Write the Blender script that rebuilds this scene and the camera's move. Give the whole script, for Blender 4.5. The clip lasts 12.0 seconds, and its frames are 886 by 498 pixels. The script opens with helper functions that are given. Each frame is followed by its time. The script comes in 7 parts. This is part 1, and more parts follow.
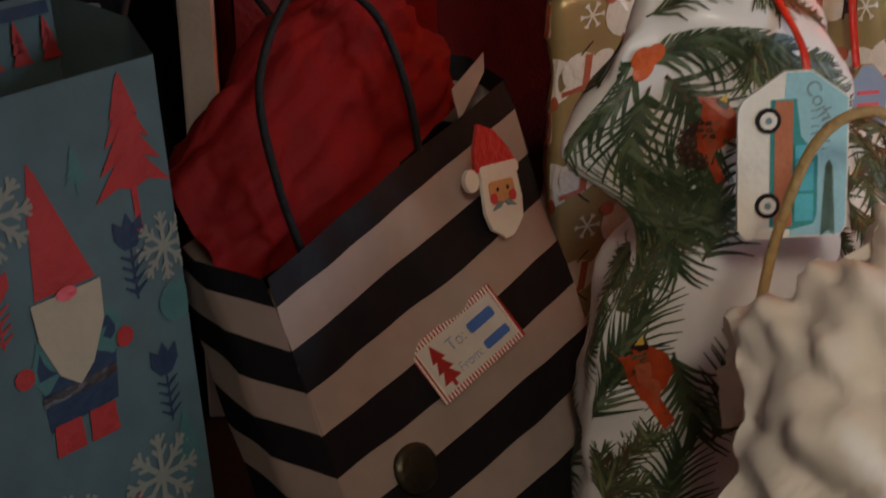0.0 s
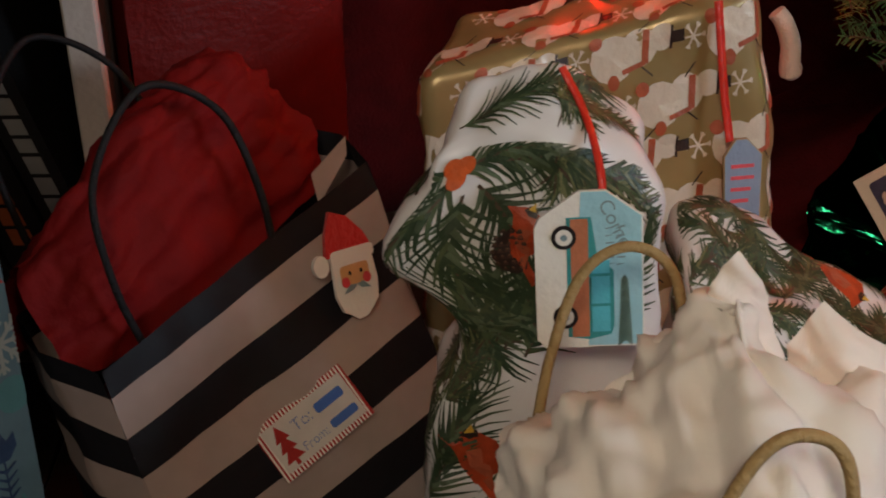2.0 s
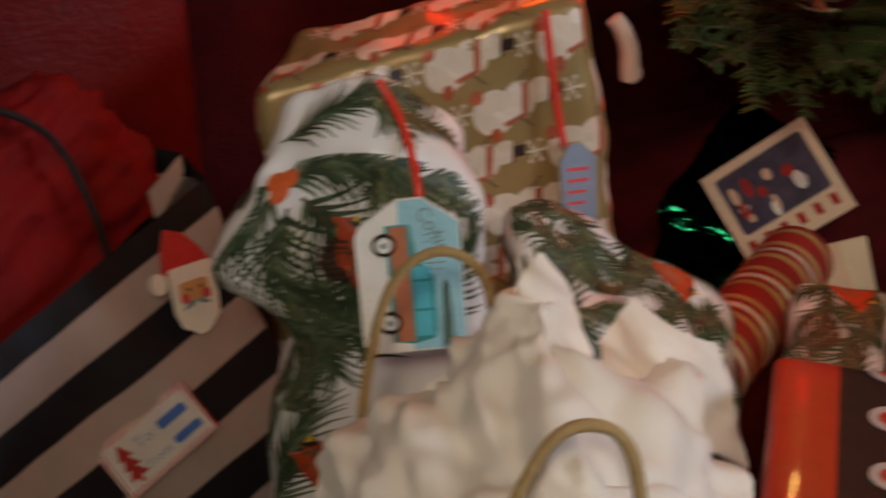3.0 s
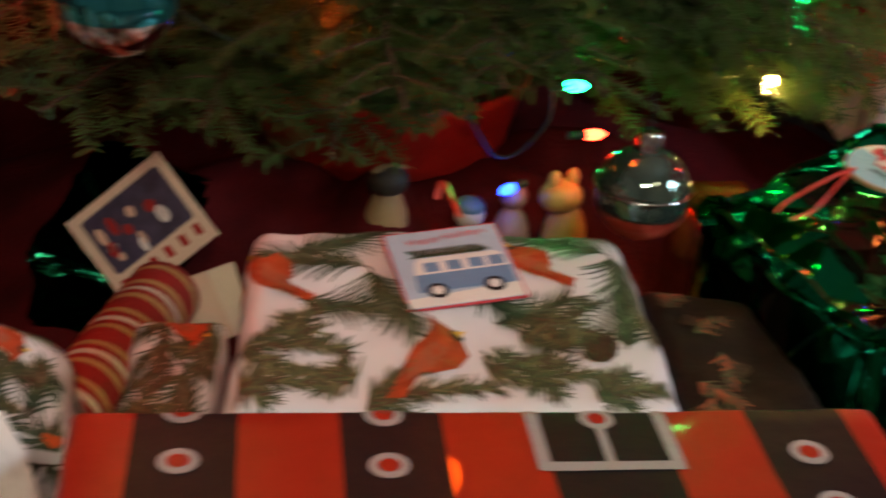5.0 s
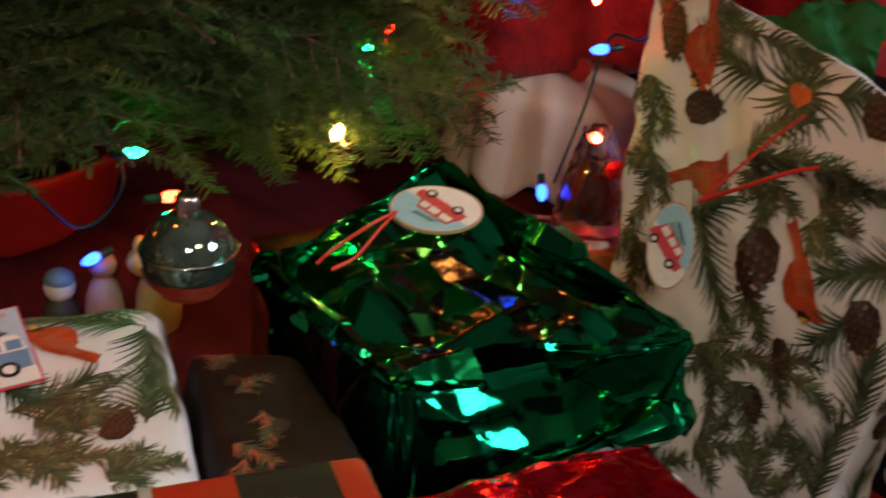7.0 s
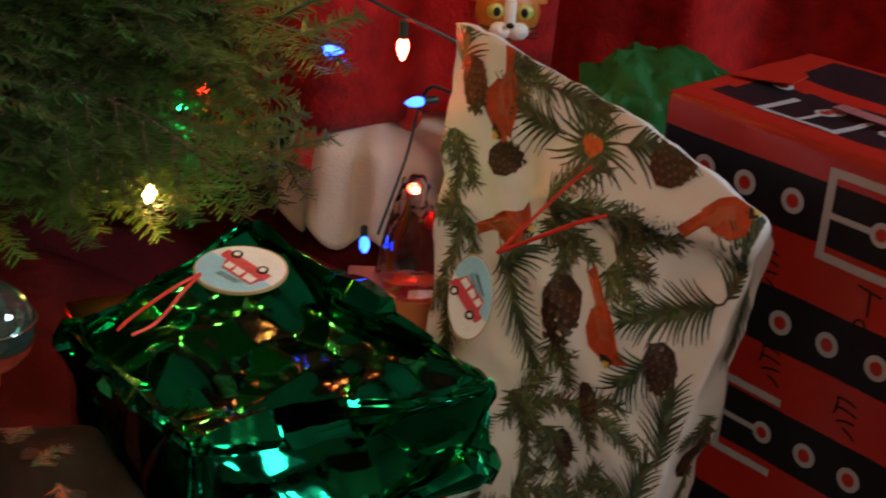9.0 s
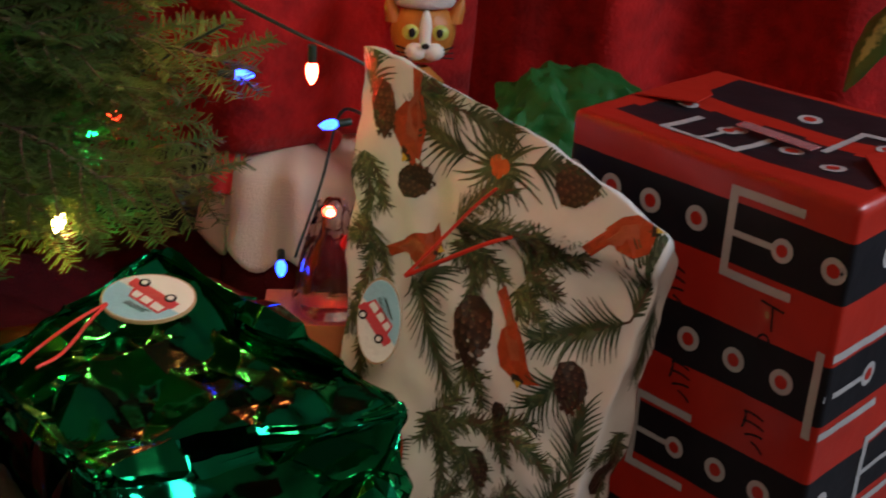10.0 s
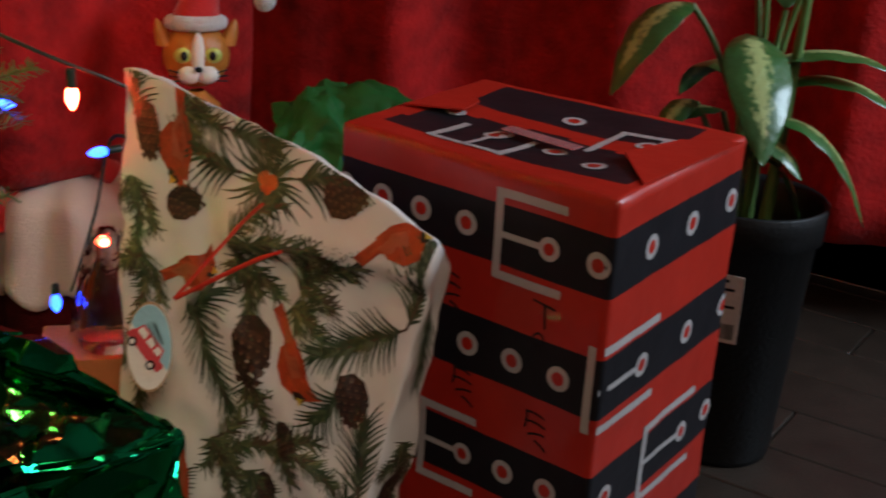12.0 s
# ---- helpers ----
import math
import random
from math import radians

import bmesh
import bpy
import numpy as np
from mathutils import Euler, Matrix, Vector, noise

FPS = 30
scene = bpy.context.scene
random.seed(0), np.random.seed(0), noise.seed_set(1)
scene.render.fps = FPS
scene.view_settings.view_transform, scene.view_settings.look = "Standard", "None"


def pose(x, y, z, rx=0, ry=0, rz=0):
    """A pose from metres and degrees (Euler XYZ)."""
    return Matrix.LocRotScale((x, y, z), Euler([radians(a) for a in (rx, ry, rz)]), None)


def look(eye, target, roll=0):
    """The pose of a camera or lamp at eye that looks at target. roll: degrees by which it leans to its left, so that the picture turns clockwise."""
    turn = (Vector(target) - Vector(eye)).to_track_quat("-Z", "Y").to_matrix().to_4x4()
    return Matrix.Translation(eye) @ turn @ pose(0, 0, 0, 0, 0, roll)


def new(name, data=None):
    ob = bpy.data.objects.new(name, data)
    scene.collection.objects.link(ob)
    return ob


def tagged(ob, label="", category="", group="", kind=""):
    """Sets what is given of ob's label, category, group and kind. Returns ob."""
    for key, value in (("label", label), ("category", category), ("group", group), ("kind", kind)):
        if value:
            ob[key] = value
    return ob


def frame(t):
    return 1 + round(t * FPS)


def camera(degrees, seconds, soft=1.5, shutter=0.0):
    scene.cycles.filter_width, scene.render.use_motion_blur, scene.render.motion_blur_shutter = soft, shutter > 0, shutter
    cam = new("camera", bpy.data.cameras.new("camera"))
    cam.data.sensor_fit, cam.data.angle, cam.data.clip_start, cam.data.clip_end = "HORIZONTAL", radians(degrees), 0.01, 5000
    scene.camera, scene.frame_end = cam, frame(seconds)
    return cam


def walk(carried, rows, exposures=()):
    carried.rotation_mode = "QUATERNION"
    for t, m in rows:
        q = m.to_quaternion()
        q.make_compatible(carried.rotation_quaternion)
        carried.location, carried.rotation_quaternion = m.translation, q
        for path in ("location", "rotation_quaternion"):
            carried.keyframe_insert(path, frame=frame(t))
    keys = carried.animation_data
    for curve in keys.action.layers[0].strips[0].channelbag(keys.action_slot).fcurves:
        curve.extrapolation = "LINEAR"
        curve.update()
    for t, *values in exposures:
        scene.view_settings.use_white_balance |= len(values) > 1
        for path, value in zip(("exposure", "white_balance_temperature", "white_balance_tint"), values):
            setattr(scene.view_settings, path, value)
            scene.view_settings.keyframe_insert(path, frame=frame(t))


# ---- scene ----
cam = camera(37.5, 12.0, 1.8, 0.8)
PATH = [
    (0, (0.017, -0.085, 0.694), (0.16, 1.684, -0.229), 1.0),
    (0.5, (0.047, -0.083, 0.735), (0.144, 1.674, -0.215), 0.7),
    (1, (0.098, -0.077, 0.777), (0.132, 1.671, -0.196), -0.2),
    (1.5, (0.164, -0.077, 0.799), (0.167, 1.659, -0.193), -0.7),
    (2, (0.183, -0.078, 0.798), (0.193, 1.656, -0.198), -0.4),
    (2.5, (0.213, -0.101, 0.799), (0.244, 1.645, -0.178), -1.1),
    (4.3, (0.292, -0.076, 0.824), (0.986, 1.529, -0.148), 5.3),
    (4.5, (0.308, -0.087, 0.825), (1.06, 1.5, -0.133), 5.1),
    (5, (0.366, -0.12, 0.828), (1.237, 1.418, -0.108), 4.7),
    (5.5, (0.409, -0.147, 0.835), (1.393, 1.334, -0.082), 4.6),
    (6, (0.461, -0.173, 0.845), (1.528, 1.259, -0.056), 4.3),
    (6.5, (0.496, -0.19, 0.85), (1.634, 1.2, -0.029), 4.4),
    (7, (0.526, -0.216, 0.865), (1.709, 1.144, -0.002), 4.0),
    (8.8, (0.573, -0.265, 0.892), (1.883, 1.01, 0.079), 3.8),
    (9, (0.581, -0.272, 0.892), (1.902, 0.996, 0.087), 3.9),
    (9.5, (0.593, -0.284, 0.901), (1.946, 0.956, 0.106), 3.9),
    (10, (0.605, -0.295, 0.902), (1.99, 0.919, 0.123), 3.7),
    (10.5, (0.613, -0.298, 0.899), (2.034, 0.884, 0.135), 3.7),
    (11, (0.62, -0.311, 0.898), (2.082, 0.827, 0.145), 3.4),
    (11.5, (0.628, -0.319, 0.888), (2.145, 0.758, 0.156), 3.4),
    (12, (0.636, -0.328, 0.886), (2.203, 0.683, 0.165), 3.3),
]
walk(cam, [(t, look(eye, target, roll)) for t, eye, target, roll in PATH])

# ---- light ----
world = bpy.data.worlds.new("world")
scene.world = world
world.use_nodes = True
world.node_tree.nodes["Background"].inputs[0].default_value = (0.05, 0.04, 0.035, 1)
world.node_tree.nodes["Background"].inputs[1].default_value = 0.1
scene.view_settings.exposure = 0.0


def area(name, eye, target, size, power, colour):
    data = bpy.data.lights.new(name, "AREA")
    data.shape, data.size, data.energy, data.color = "DISK", size, power, colour
    ob = new(name, data)
    ob.matrix_world = look(eye, target)
    return ob


# Added soft lamp at the front left, no fixture; narrowed onto the presents.
lamp = area("front_left_fill", (0.05, -1.0, 1.75), (0.82, 0.5, 0.5), 0.34, 2.4, (1.0, 0.88, 0.69))
lamp.data.spread = radians(60)
# Added warm overhead lamp, unseen, so foil has brighter walls to reflect.
area("rear_overhead_fill", (1.1, -1.6, 2.28), (1.1, -1.5, 0.3), 0.4, 7.0, (1.0, 0.72, 0.5))
# Added cool lamp at the right for bluish edges; no window is built.
area("cool_right_fill", (2.6, -1.0, 1.35), (1.65, 0.4, 0.42), 0.7, 30.0, (0.66, 0.82, 1.0))


# ---- materials ----
def mat(name, colour, rough=0.6, metal=0.0, vary=0.15, scale=40.0, bump=0.15, bump_scale=150.0, sheen=0.0, emit=None, power=0.0,
        glass=0.0, coat=0.0, stain=6.0, thin=0.0):
    m = bpy.data.materials.new(name)
    m.use_nodes = True
    nt = m.node_tree
    b = nt.nodes["Principled BSDF"]
    b.inputs["Roughness"].default_value = rough
    b.inputs["Metallic"].default_value = metal
    b.inputs["Specular IOR Level"].default_value = 0.2 if rough >= 0.5 else 0.5
    b.inputs["Sheen Weight"].default_value = sheen
    b.inputs["Coat Weight"].default_value = coat
    b.inputs["Transmission Weight"].default_value = glass
    if glass:
        b.inputs["IOR"].default_value = 1.12
        b.inputs["Coat Weight"].default_value = 1.0
    tc = nt.nodes.new("ShaderNodeTexCoord")
    n1, n2 = nt.nodes.new("ShaderNodeTexNoise"), nt.nodes.new("ShaderNodeTexNoise")
    n1.inputs["Scale"].default_value, n2.inputs["Scale"].default_value = scale, stain
    n1.inputs["Detail"].default_value = n2.inputs["Detail"].default_value = 4
    add = nt.nodes.new("ShaderNodeMath")
    add.operation = "ADD"
    ramp = nt.nodes.new("ShaderNodeMapRange")
    ramp.inputs["From Min"].default_value, ramp.inputs["From Max"].default_value = 0.6, 1.4
    ramp.inputs["To Min"].default_value, ramp.inputs["To Max"].default_value = 1 - vary, 1 + vary
    mul = nt.nodes.new("ShaderNodeMix")
    mul.data_type, mul.blend_type = "RGBA", "MULTIPLY"
    mul.inputs["Factor"].default_value = 1
    mul.inputs["A"].default_value = (*colour, 1)
    for n in (n1, n2):
        nt.links.new(tc.outputs["Object"], n.inputs["Vector"])
    nt.links.new(n1.outputs["Fac"], add.inputs[0])
    nt.links.new(n2.outputs["Fac"], add.inputs[1])
    nt.links.new(add.outputs[0], ramp.inputs["Value"])
    nt.links.new(ramp.outputs[0], mul.inputs["B"])
    nt.links.new(mul.outputs["Result"], b.inputs["Base Color"])
    if bump:
        n3, bp = nt.nodes.new("ShaderNodeTexNoise"), nt.nodes.new("ShaderNodeBump")
        n3.inputs["Scale"].default_value, n3.inputs["Detail"].default_value = bump_scale, 3
        bp.inputs["Strength"].default_value, bp.inputs["Distance"].default_value = bump, 0.01
        nt.links.new(tc.outputs["Object"], n3.inputs["Vector"])
        nt.links.new(n3.outputs["Fac"], bp.inputs["Height"])
        nt.links.new(bp.outputs["Normal"], b.inputs["Normal"])
    if emit:
        b.inputs["Emission Color"].default_value = (*emit, 1)
        b.inputs["Emission Strength"].default_value = power
    if thin:
        out = nt.nodes["Material Output"]
        tr, mx = nt.nodes.new("ShaderNodeBsdfTranslucent"), nt.nodes.new("ShaderNodeMixShader")
        nt.links.new(mul.outputs["Result"], tr.inputs["Color"])
        mx.inputs[0].default_value = thin
        nt.links.new(b.outputs[0], mx.inputs[1])
        nt.links.new(tr.outputs[0], mx.inputs[2])
        nt.links.new(mx.outputs[0], out.inputs["Surface"])
    return m


WHITE_PAPER = mat("white_gloss_paper", (0.74, 0.71, 0.7), 0.38, vary=0.06, bump=0.12, bump_scale=25, coat=0.15)
PINE = mat("pine_green_ink", (0.03, 0.052, 0.024), 0.42, vary=0.5, scale=90)
PINE_MID = mat("mid_green_ink", (0.065, 0.09, 0.04), 0.42, vary=0.45, scale=70)
PINE_OLIVE = mat("olive_ink", (0.16, 0.165, 0.075), 0.42, vary=0.4, scale=70)
CONE_TIP = mat("pale_cone_tip_ink", (0.15, 0.085, 0.055), 0.42, vary=0.4, scale=120)
PINE_PALE = mat("pale_pine_ink", (0.09, 0.12, 0.07), 0.42, vary=0.4, scale=90)
PINE_BROWN = mat("brown_twig_ink", (0.075, 0.045, 0.028), 0.42, vary=0.4, scale=90)
BIRD_RED = mat("cardinal_red_ink", (0.42, 0.055, 0.015), 0.4, vary=0.45, scale=70)
BIRD_DARK = mat("dark_brown_ink", (0.03, 0.016, 0.012), 0.4, vary=0.4, scale=80)
BERRY = mat("orange_berry_ink", (0.6, 0.1, 0.02), 0.4, vary=0.3, scale=90)
CONE = mat("pinecone_brown_ink", (0.06, 0.03, 0.02), 0.42, vary=0.55, scale=160)
YELLOW_INK = mat("yellow_ink", (0.65, 0.42, 0.05), 0.4)
BLACK_PAPER = mat("black_paper", (0.012, 0.011, 0.013), 0.5, vary=0.2, bump=0.1, bump_scale=60)
BLACK_PAPER.node_tree.nodes["Principled BSDF"].inputs["Specular IOR Level"].default_value = 0.15
BELT_RED = mat("bright_red_paper", (0.4, 0.018, 0.008), 0.36, vary=0.1, bump=0.1, bump_scale=40, coat=0.15)
BELT_BLACK = mat("black_belt_paper", (0.01, 0.0095, 0.012), 0.42, vary=0.2, bump=0.1, bump_scale=40)
BELT_BLACK.node_tree.nodes["Principled BSDF"].inputs["Specular IOR Level"].default_value = 0.25
SILVER_INK = mat("grey_buckle_ink", (0.4, 0.37, 0.36), 0.36, vary=0.08)
PEN = mat("black_marker", (0.015, 0.012, 0.012), 0.5)
GREEN_FOIL = mat("green_foil", (0.006, 0.26, 0.1), 0.1, 1.0, vary=0.15, bump=0.05, bump_scale=30)
DARK_GREEN_FOIL = mat("dark_green_foil", (0.004, 0.06, 0.03), 0.16, 1.0, vary=0.2, bump=0.4, bump_scale=28)
RED_FOIL = mat("red_foil", (0.55, 0.015, 0.035), 0.17, 1.0, vary=0.2, bump=0.6, bump_scale=35)
GOLD_PAPER = mat("gold_wrapping_paper", (0.34, 0.24, 0.1), 0.28, 0.3, vary=0.15, bump=0.2, bump_scale=18)
GOLD_FOIL = mat("gold_foil", (0.3, 0.16, 0.05), 0.25, 1.0, vary=0.2, bump=0.4, bump_scale=30)
CREAM_INK = mat("cream_ink", (0.68, 0.58, 0.46), 0.35, 0.1, vary=0.1)
RUST_INK = mat("rust_ink", (0.4, 0.09, 0.04), 0.38, vary=0.3)
TISSUE_WHITE = mat("white_tissue", (0.9, 0.83, 0.75), 0.6, vary=0.05, bump=0.15, bump_scale=45, thin=0.14)
TISSUE_RED = mat("red_tissue", (0.2, 0.005, 0.005), 0.75, vary=0.2, bump=0.4, bump_scale=60, thin=0.1)
TISSUE_GREEN = mat("green_tissue", (0.02, 0.13, 0.03), 0.5, vary=0.15, bump=0.4, bump_scale=50, thin=0.2)
STRIPE_WHITE = mat("white_bag_paper", (0.36, 0.28, 0.25), 0.55, vary=0.12, bump=0.1, bump_scale=30)
CORD_BLACK = mat("black_paper_cord", (0.014, 0.013, 0.014), 0.6, bump=0.3, bump_scale=300)
KRAFT = mat("kraft_paper_cord", (0.4, 0.27, 0.12), 0.7, bump=0.4, bump_scale=300)
KRAFT_DARK = mat("brown_printed_paper", (0.016, 0.009, 0.006), 0.55, vary=0.45, bump=0.2, bump_scale=40)
BAG_BLUE = mat("blue_bag_paper", (0.07, 0.11, 0.115), 0.6, vary=0.2, bump=0.12, bump_scale=60)
BAG_NAVY = mat("navy_ink", (0.016, 0.03, 0.06), 0.55, vary=0.2)
BAG_RED = mat("red_print_ink", (0.34, 0.024, 0.02), 0.55, vary=0.15)
BAG_PALE = mat("pale_flake_ink", (0.2, 0.2, 0.16), 0.55, vary=0.1)
BAG_CREAM = mat("beard_cream_ink", (0.36, 0.3, 0.21), 0.55, vary=0.1)
BAG_TEAL = mat("teal_leaf_ink", (0.05, 0.13, 0.12), 0.55, vary=0.2)
TAG_WHITE = mat("white_painted_wood", (0.76, 0.73, 0.66), 0.45, vary=0.06)
TAG_BLUE = mat("sky_blue_painted_wood", (0.3, 0.55, 0.62), 0.45, vary=0.1)
TAG_EDGE = mat("pale_plywood", (0.42, 0.28, 0.15), 0.6, vary=0.2, scale=120)
TEAL_CAR = mat("teal_paint", (0.03, 0.26, 0.26), 0.45, vary=0.1)
WOOD_CAR = mat("wood_panel_paint", (0.45, 0.15, 0.07), 0.45, vary=0.2, scale=100)
GLASS_BLUE = mat("window_blue_paint", (0.08, 0.42, 0.5), 0.45)
BUS_BLUE = mat("dusty_blue_paint", (0.13, 0.25, 0.4), 0.45)
GREY_BLUE = mat("grey_blue_tag_paint", (0.2, 0.25, 0.34), 0.45)
CAR_RED = mat("red_car_paint", (0.6, 0.05, 0.06), 0.45)
INK_BLUE = mat("blue_pen", (0.06, 0.14, 0.42), 0.5)
INK_GREY = mat("grey_script_ink", (0.2, 0.28, 0.3), 0.5)
RIBBON = mat("red_ribbon", (0.62, 0.03, 0.015), 0.35, vary=0.15, bump=0.2)
CURTAIN = mat("red_velvet", (0.36, 0.008, 0.007), 0.85, vary=0.6, scale=28, bump=0.35, bump_scale=120, sheen=0.06, stain=5)
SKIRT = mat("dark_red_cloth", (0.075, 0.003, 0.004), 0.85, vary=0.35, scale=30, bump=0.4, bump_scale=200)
RED_BAG = mat("red_matte_bag_paper", (0.13, 0.006, 0.004), 0.5, vary=0.15)
FLOOR = mat("dark_walnut_board", (0.03, 0.021, 0.015), 0.42, vary=0.35, scale=20)
JOINT = mat("board_joint", (0.012, 0.009, 0.007), 0.8)
WALL = mat("white_wall_paint", (0.5, 0.46, 0.41), 0.75, vary=0.05)
NEEDLE = mat("fir_needle", (0.055, 0.095, 0.024), 0.42, vary=0.5, scale=14, bump=0, thin=0.2)
BARK = mat("fir_bark", (0.09, 0.055, 0.035), 0.85, vary=0.4, bump=0.8)
WIRE = mat("dark_green_wire", (0.01, 0.028, 0.018), 0.45, bump=0)
STAND = mat("red_plastic_stand", (0.5, 0.025, 0.014), 0.32, vary=0.1)
BOOK_BLACK = mat("black_book_cloth", (0.013, 0.012, 0.012), 0.5)
BOOK_YELLOW = mat("yellow_spine_ink", (0.48, 0.3, 0.03), 0.5)
BOOK_RED = mat("rust_spine_ink", (0.4, 0.1, 0.03), 0.5)
BOOK_GREY = mat("grey_spine_ink", (0.25, 0.25, 0.24), 0.5)
PAGES = mat("book_pages", (0.55, 0.48, 0.36), 0.8, vary=0.15, scale=200)
SHELF = mat("dark_stained_wood", (0.035, 0.02, 0.012), 0.5, vary=0.4)
POST = mat("white_painted_trim", (0.62, 0.54, 0.48), 0.5, vary=0.06)
GLASS = mat("clear_glass", (0.95, 0.97, 0.96), 0.04, glass=1.0, vary=0.0, bump=0)
FILM = mat("clear_cellophane", (0.95, 0.95, 0.95), 0.06, glass=1.0, vary=0.0, bump=0.3, bump_scale=60)
FILM.node_tree.nodes["Principled BSDF"].inputs["IOR"].default_value = 1.08
FILM.node_tree.nodes["Principled BSDF"].inputs["Coat Weight"].default_value = 1.0
MIRROR_GREEN = mat("smoky_green_mirror_glass", (0.2, 0.3, 0.25), 0.05, 0.9, vary=0.3, scale=60, bump=0.25, bump_scale=40)
TEAL_GLASS = mat("teal_mirror_glass", (0.05, 0.33, 0.36), 0.08, 0.9, vary=0.1, bump=0)
SILVER = mat("silver_metal", (0.62, 0.6, 0.58), 0.15, 1.0, bump=0.2, bump_scale=40)
GOLD_METAL = mat("gold_metal", (0.55, 0.36, 0.1), 0.25, 1.0, bump=0.4, bump_scale=60)
GLITTER = mat("red_glitter", (0.45, 0.05, 0.02), 0.3, 0.6, vary=0.6, scale=500, bump=1.0, bump_scale=600)
CREAM_CLOTH = mat("cream_felt", (0.68, 0.53, 0.42), 0.85, vary=0.06, bump=0.3, bump_scale=300, sheen=0.3)
CAT_FUR = mat("orange_painted_wood", (0.5, 0.17, 0.025), 0.45, vary=0.2, scale=60)
EYE_GREEN = mat("yellow_green_eye_paint", (0.5, 0.55, 0.12), 0.35)
HAT_RED = mat("red_felt", (0.5, 0.02, 0.018), 0.85, vary=0.1, bump=0.3, bump_scale=250, sheen=0.4)
FUR = mat("white_plush", (0.78, 0.72, 0.68), 0.9, vary=0.08, bump=1.0, bump_scale=350, sheen=0.6)
LEAF = mat("dark_green_leaf", (0.035, 0.11, 0.025), 0.35, vary=0.3, scale=30, bump=0.15, bump_scale=90, coat=0.2)
STALK = mat("green_stalk", (0.09, 0.17, 0.04), 0.45, vary=0.2)
POT = mat("black_nursery_plastic", (0.008, 0.008, 0.008), 0.5, vary=0.2)
POT.node_tree.nodes["Principled BSDF"].inputs["Specular IOR Level"].default_value = 0.25
SOIL = mat("potting_soil", (0.03, 0.02, 0.014), 0.95, vary=0.5, scale=120, bump=1.0, bump_scale=90)
LABEL = mat("white_label_paper", (0.55, 0.52, 0.48), 0.5)
ORANGE_CARD = mat("orange_cardboard", (0.5, 0.16, 0.06), 0.5, vary=0.12)
CARD_PHOTO = mat("dark_photo_print", (0.05, 0.04, 0.075), 0.35, vary=0.5, scale=70)
CARD_EDGE = mat("cream_card", (0.66, 0.5, 0.36), 0.5, vary=0.06)
ENVELOPE = mat("peach_envelope_paper", (0.62, 0.4, 0.28), 0.6, vary=0.06)
PALE_BAG = mat("pale_blue_bag_paper", (0.5, 0.53, 0.62), 0.5, vary=0.08)


def blotch(m, pale):
    """Gives a leaf material pale blotches where the mesh's own pale value is high."""
    nt = m.node_tree
    b = nt.nodes["Principled BSDF"]
    src = b.inputs["Base Color"].links[0].from_socket
    at, nz, add, ramp, mix = (nt.nodes.new(k) for k in ("ShaderNodeAttribute", "ShaderNodeTexNoise", "ShaderNodeMath", "ShaderNodeMapRange", "ShaderNodeMix"))
    at.attribute_name = "pale"
    nz.inputs["Scale"].default_value, nz.inputs["Detail"].default_value = 110, 5
    ramp.inputs["From Min"].default_value, ramp.inputs["From Max"].default_value = 0.95, 1.2
    mix.data_type = "RGBA"
    mix.inputs["B"].default_value = (*pale, 1)
    tc = nt.nodes.new("ShaderNodeTexCoord")
    nt.links.new(tc.outputs["Object"], nz.inputs["Vector"])
    nt.links.new(at.outputs["Fac"], add.inputs[0])
    nt.links.new(nz.outputs["Fac"], add.inputs[1])
    nt.links.new(add.outputs[0], ramp.inputs["Value"])
    nt.links.new(ramp.outputs[0], mix.inputs["Factor"])
    nt.links.new(src, mix.inputs["A"])
    nt.links.new(mix.outputs["Result"], b.inputs["Base Color"])


blotch(LEAF, (0.36, 0.42, 0.16))


# ---- builders ----
def mesh(name, verts, faces, mats, smooth=True, index=None):
    me = bpy.data.meshes.new(name)
    me.from_pydata([tuple(v) for v in verts], [], faces)
    for m in mats if isinstance(mats, (list, tuple)) else [mats]:
        me.materials.append(m)
    if smooth:
        me.polygons.foreach_set("use_smooth", [True] * len(me.polygons))
    if index is not None:
        me.polygons.foreach_set("material_index", index)
    me.update()
    return me


def thing(name, at, label, category, group="", kind=""):
    ob = new(name)
    ob.empty_display_size = 0.02
    ob.location = at
    return tagged(ob, label, category, group, kind)


def under(ob, parent):
    """Parents ob, whose mesh is in world metres, to a thing or a part."""
    ob.parent = parent
    ob.matrix_parent_inverse = Matrix.Translation(-Vector(parent.location))
    return ob


def part(name, me, parent, label=""):
    return tagged(under(new(name, me), parent), label)


class Shape:
    """Collects polygons of one material for one mesh."""

    def __init__(self):
        self.v, self.f, self.i = [], [], []

    def poly(self, pts, index=0):
        n = len(self.v)
        self.v += [tuple(p) for p in pts]
        self.f.append(tuple(range(n, n + len(pts))))
        self.i.append(index)

    def grid(self, rows, closed=False, index=0):
        n, w = len(self.v), len(rows[0])
        for r in rows:
            self.v += [tuple(p) for p in r]
        for a in range(len(rows) - 1):
            for b in range(w if closed else w - 1):
                c = (b + 1) % w
                self.f.append((n + a * w + b, n + a * w + c, n + (a + 1) * w + c, n + (a + 1) * w + b))
                self.i.append(index)

    def make(self, name, mats, smooth=True):
        return mesh(name, self.v, self.f, mats, smooth, self.i)


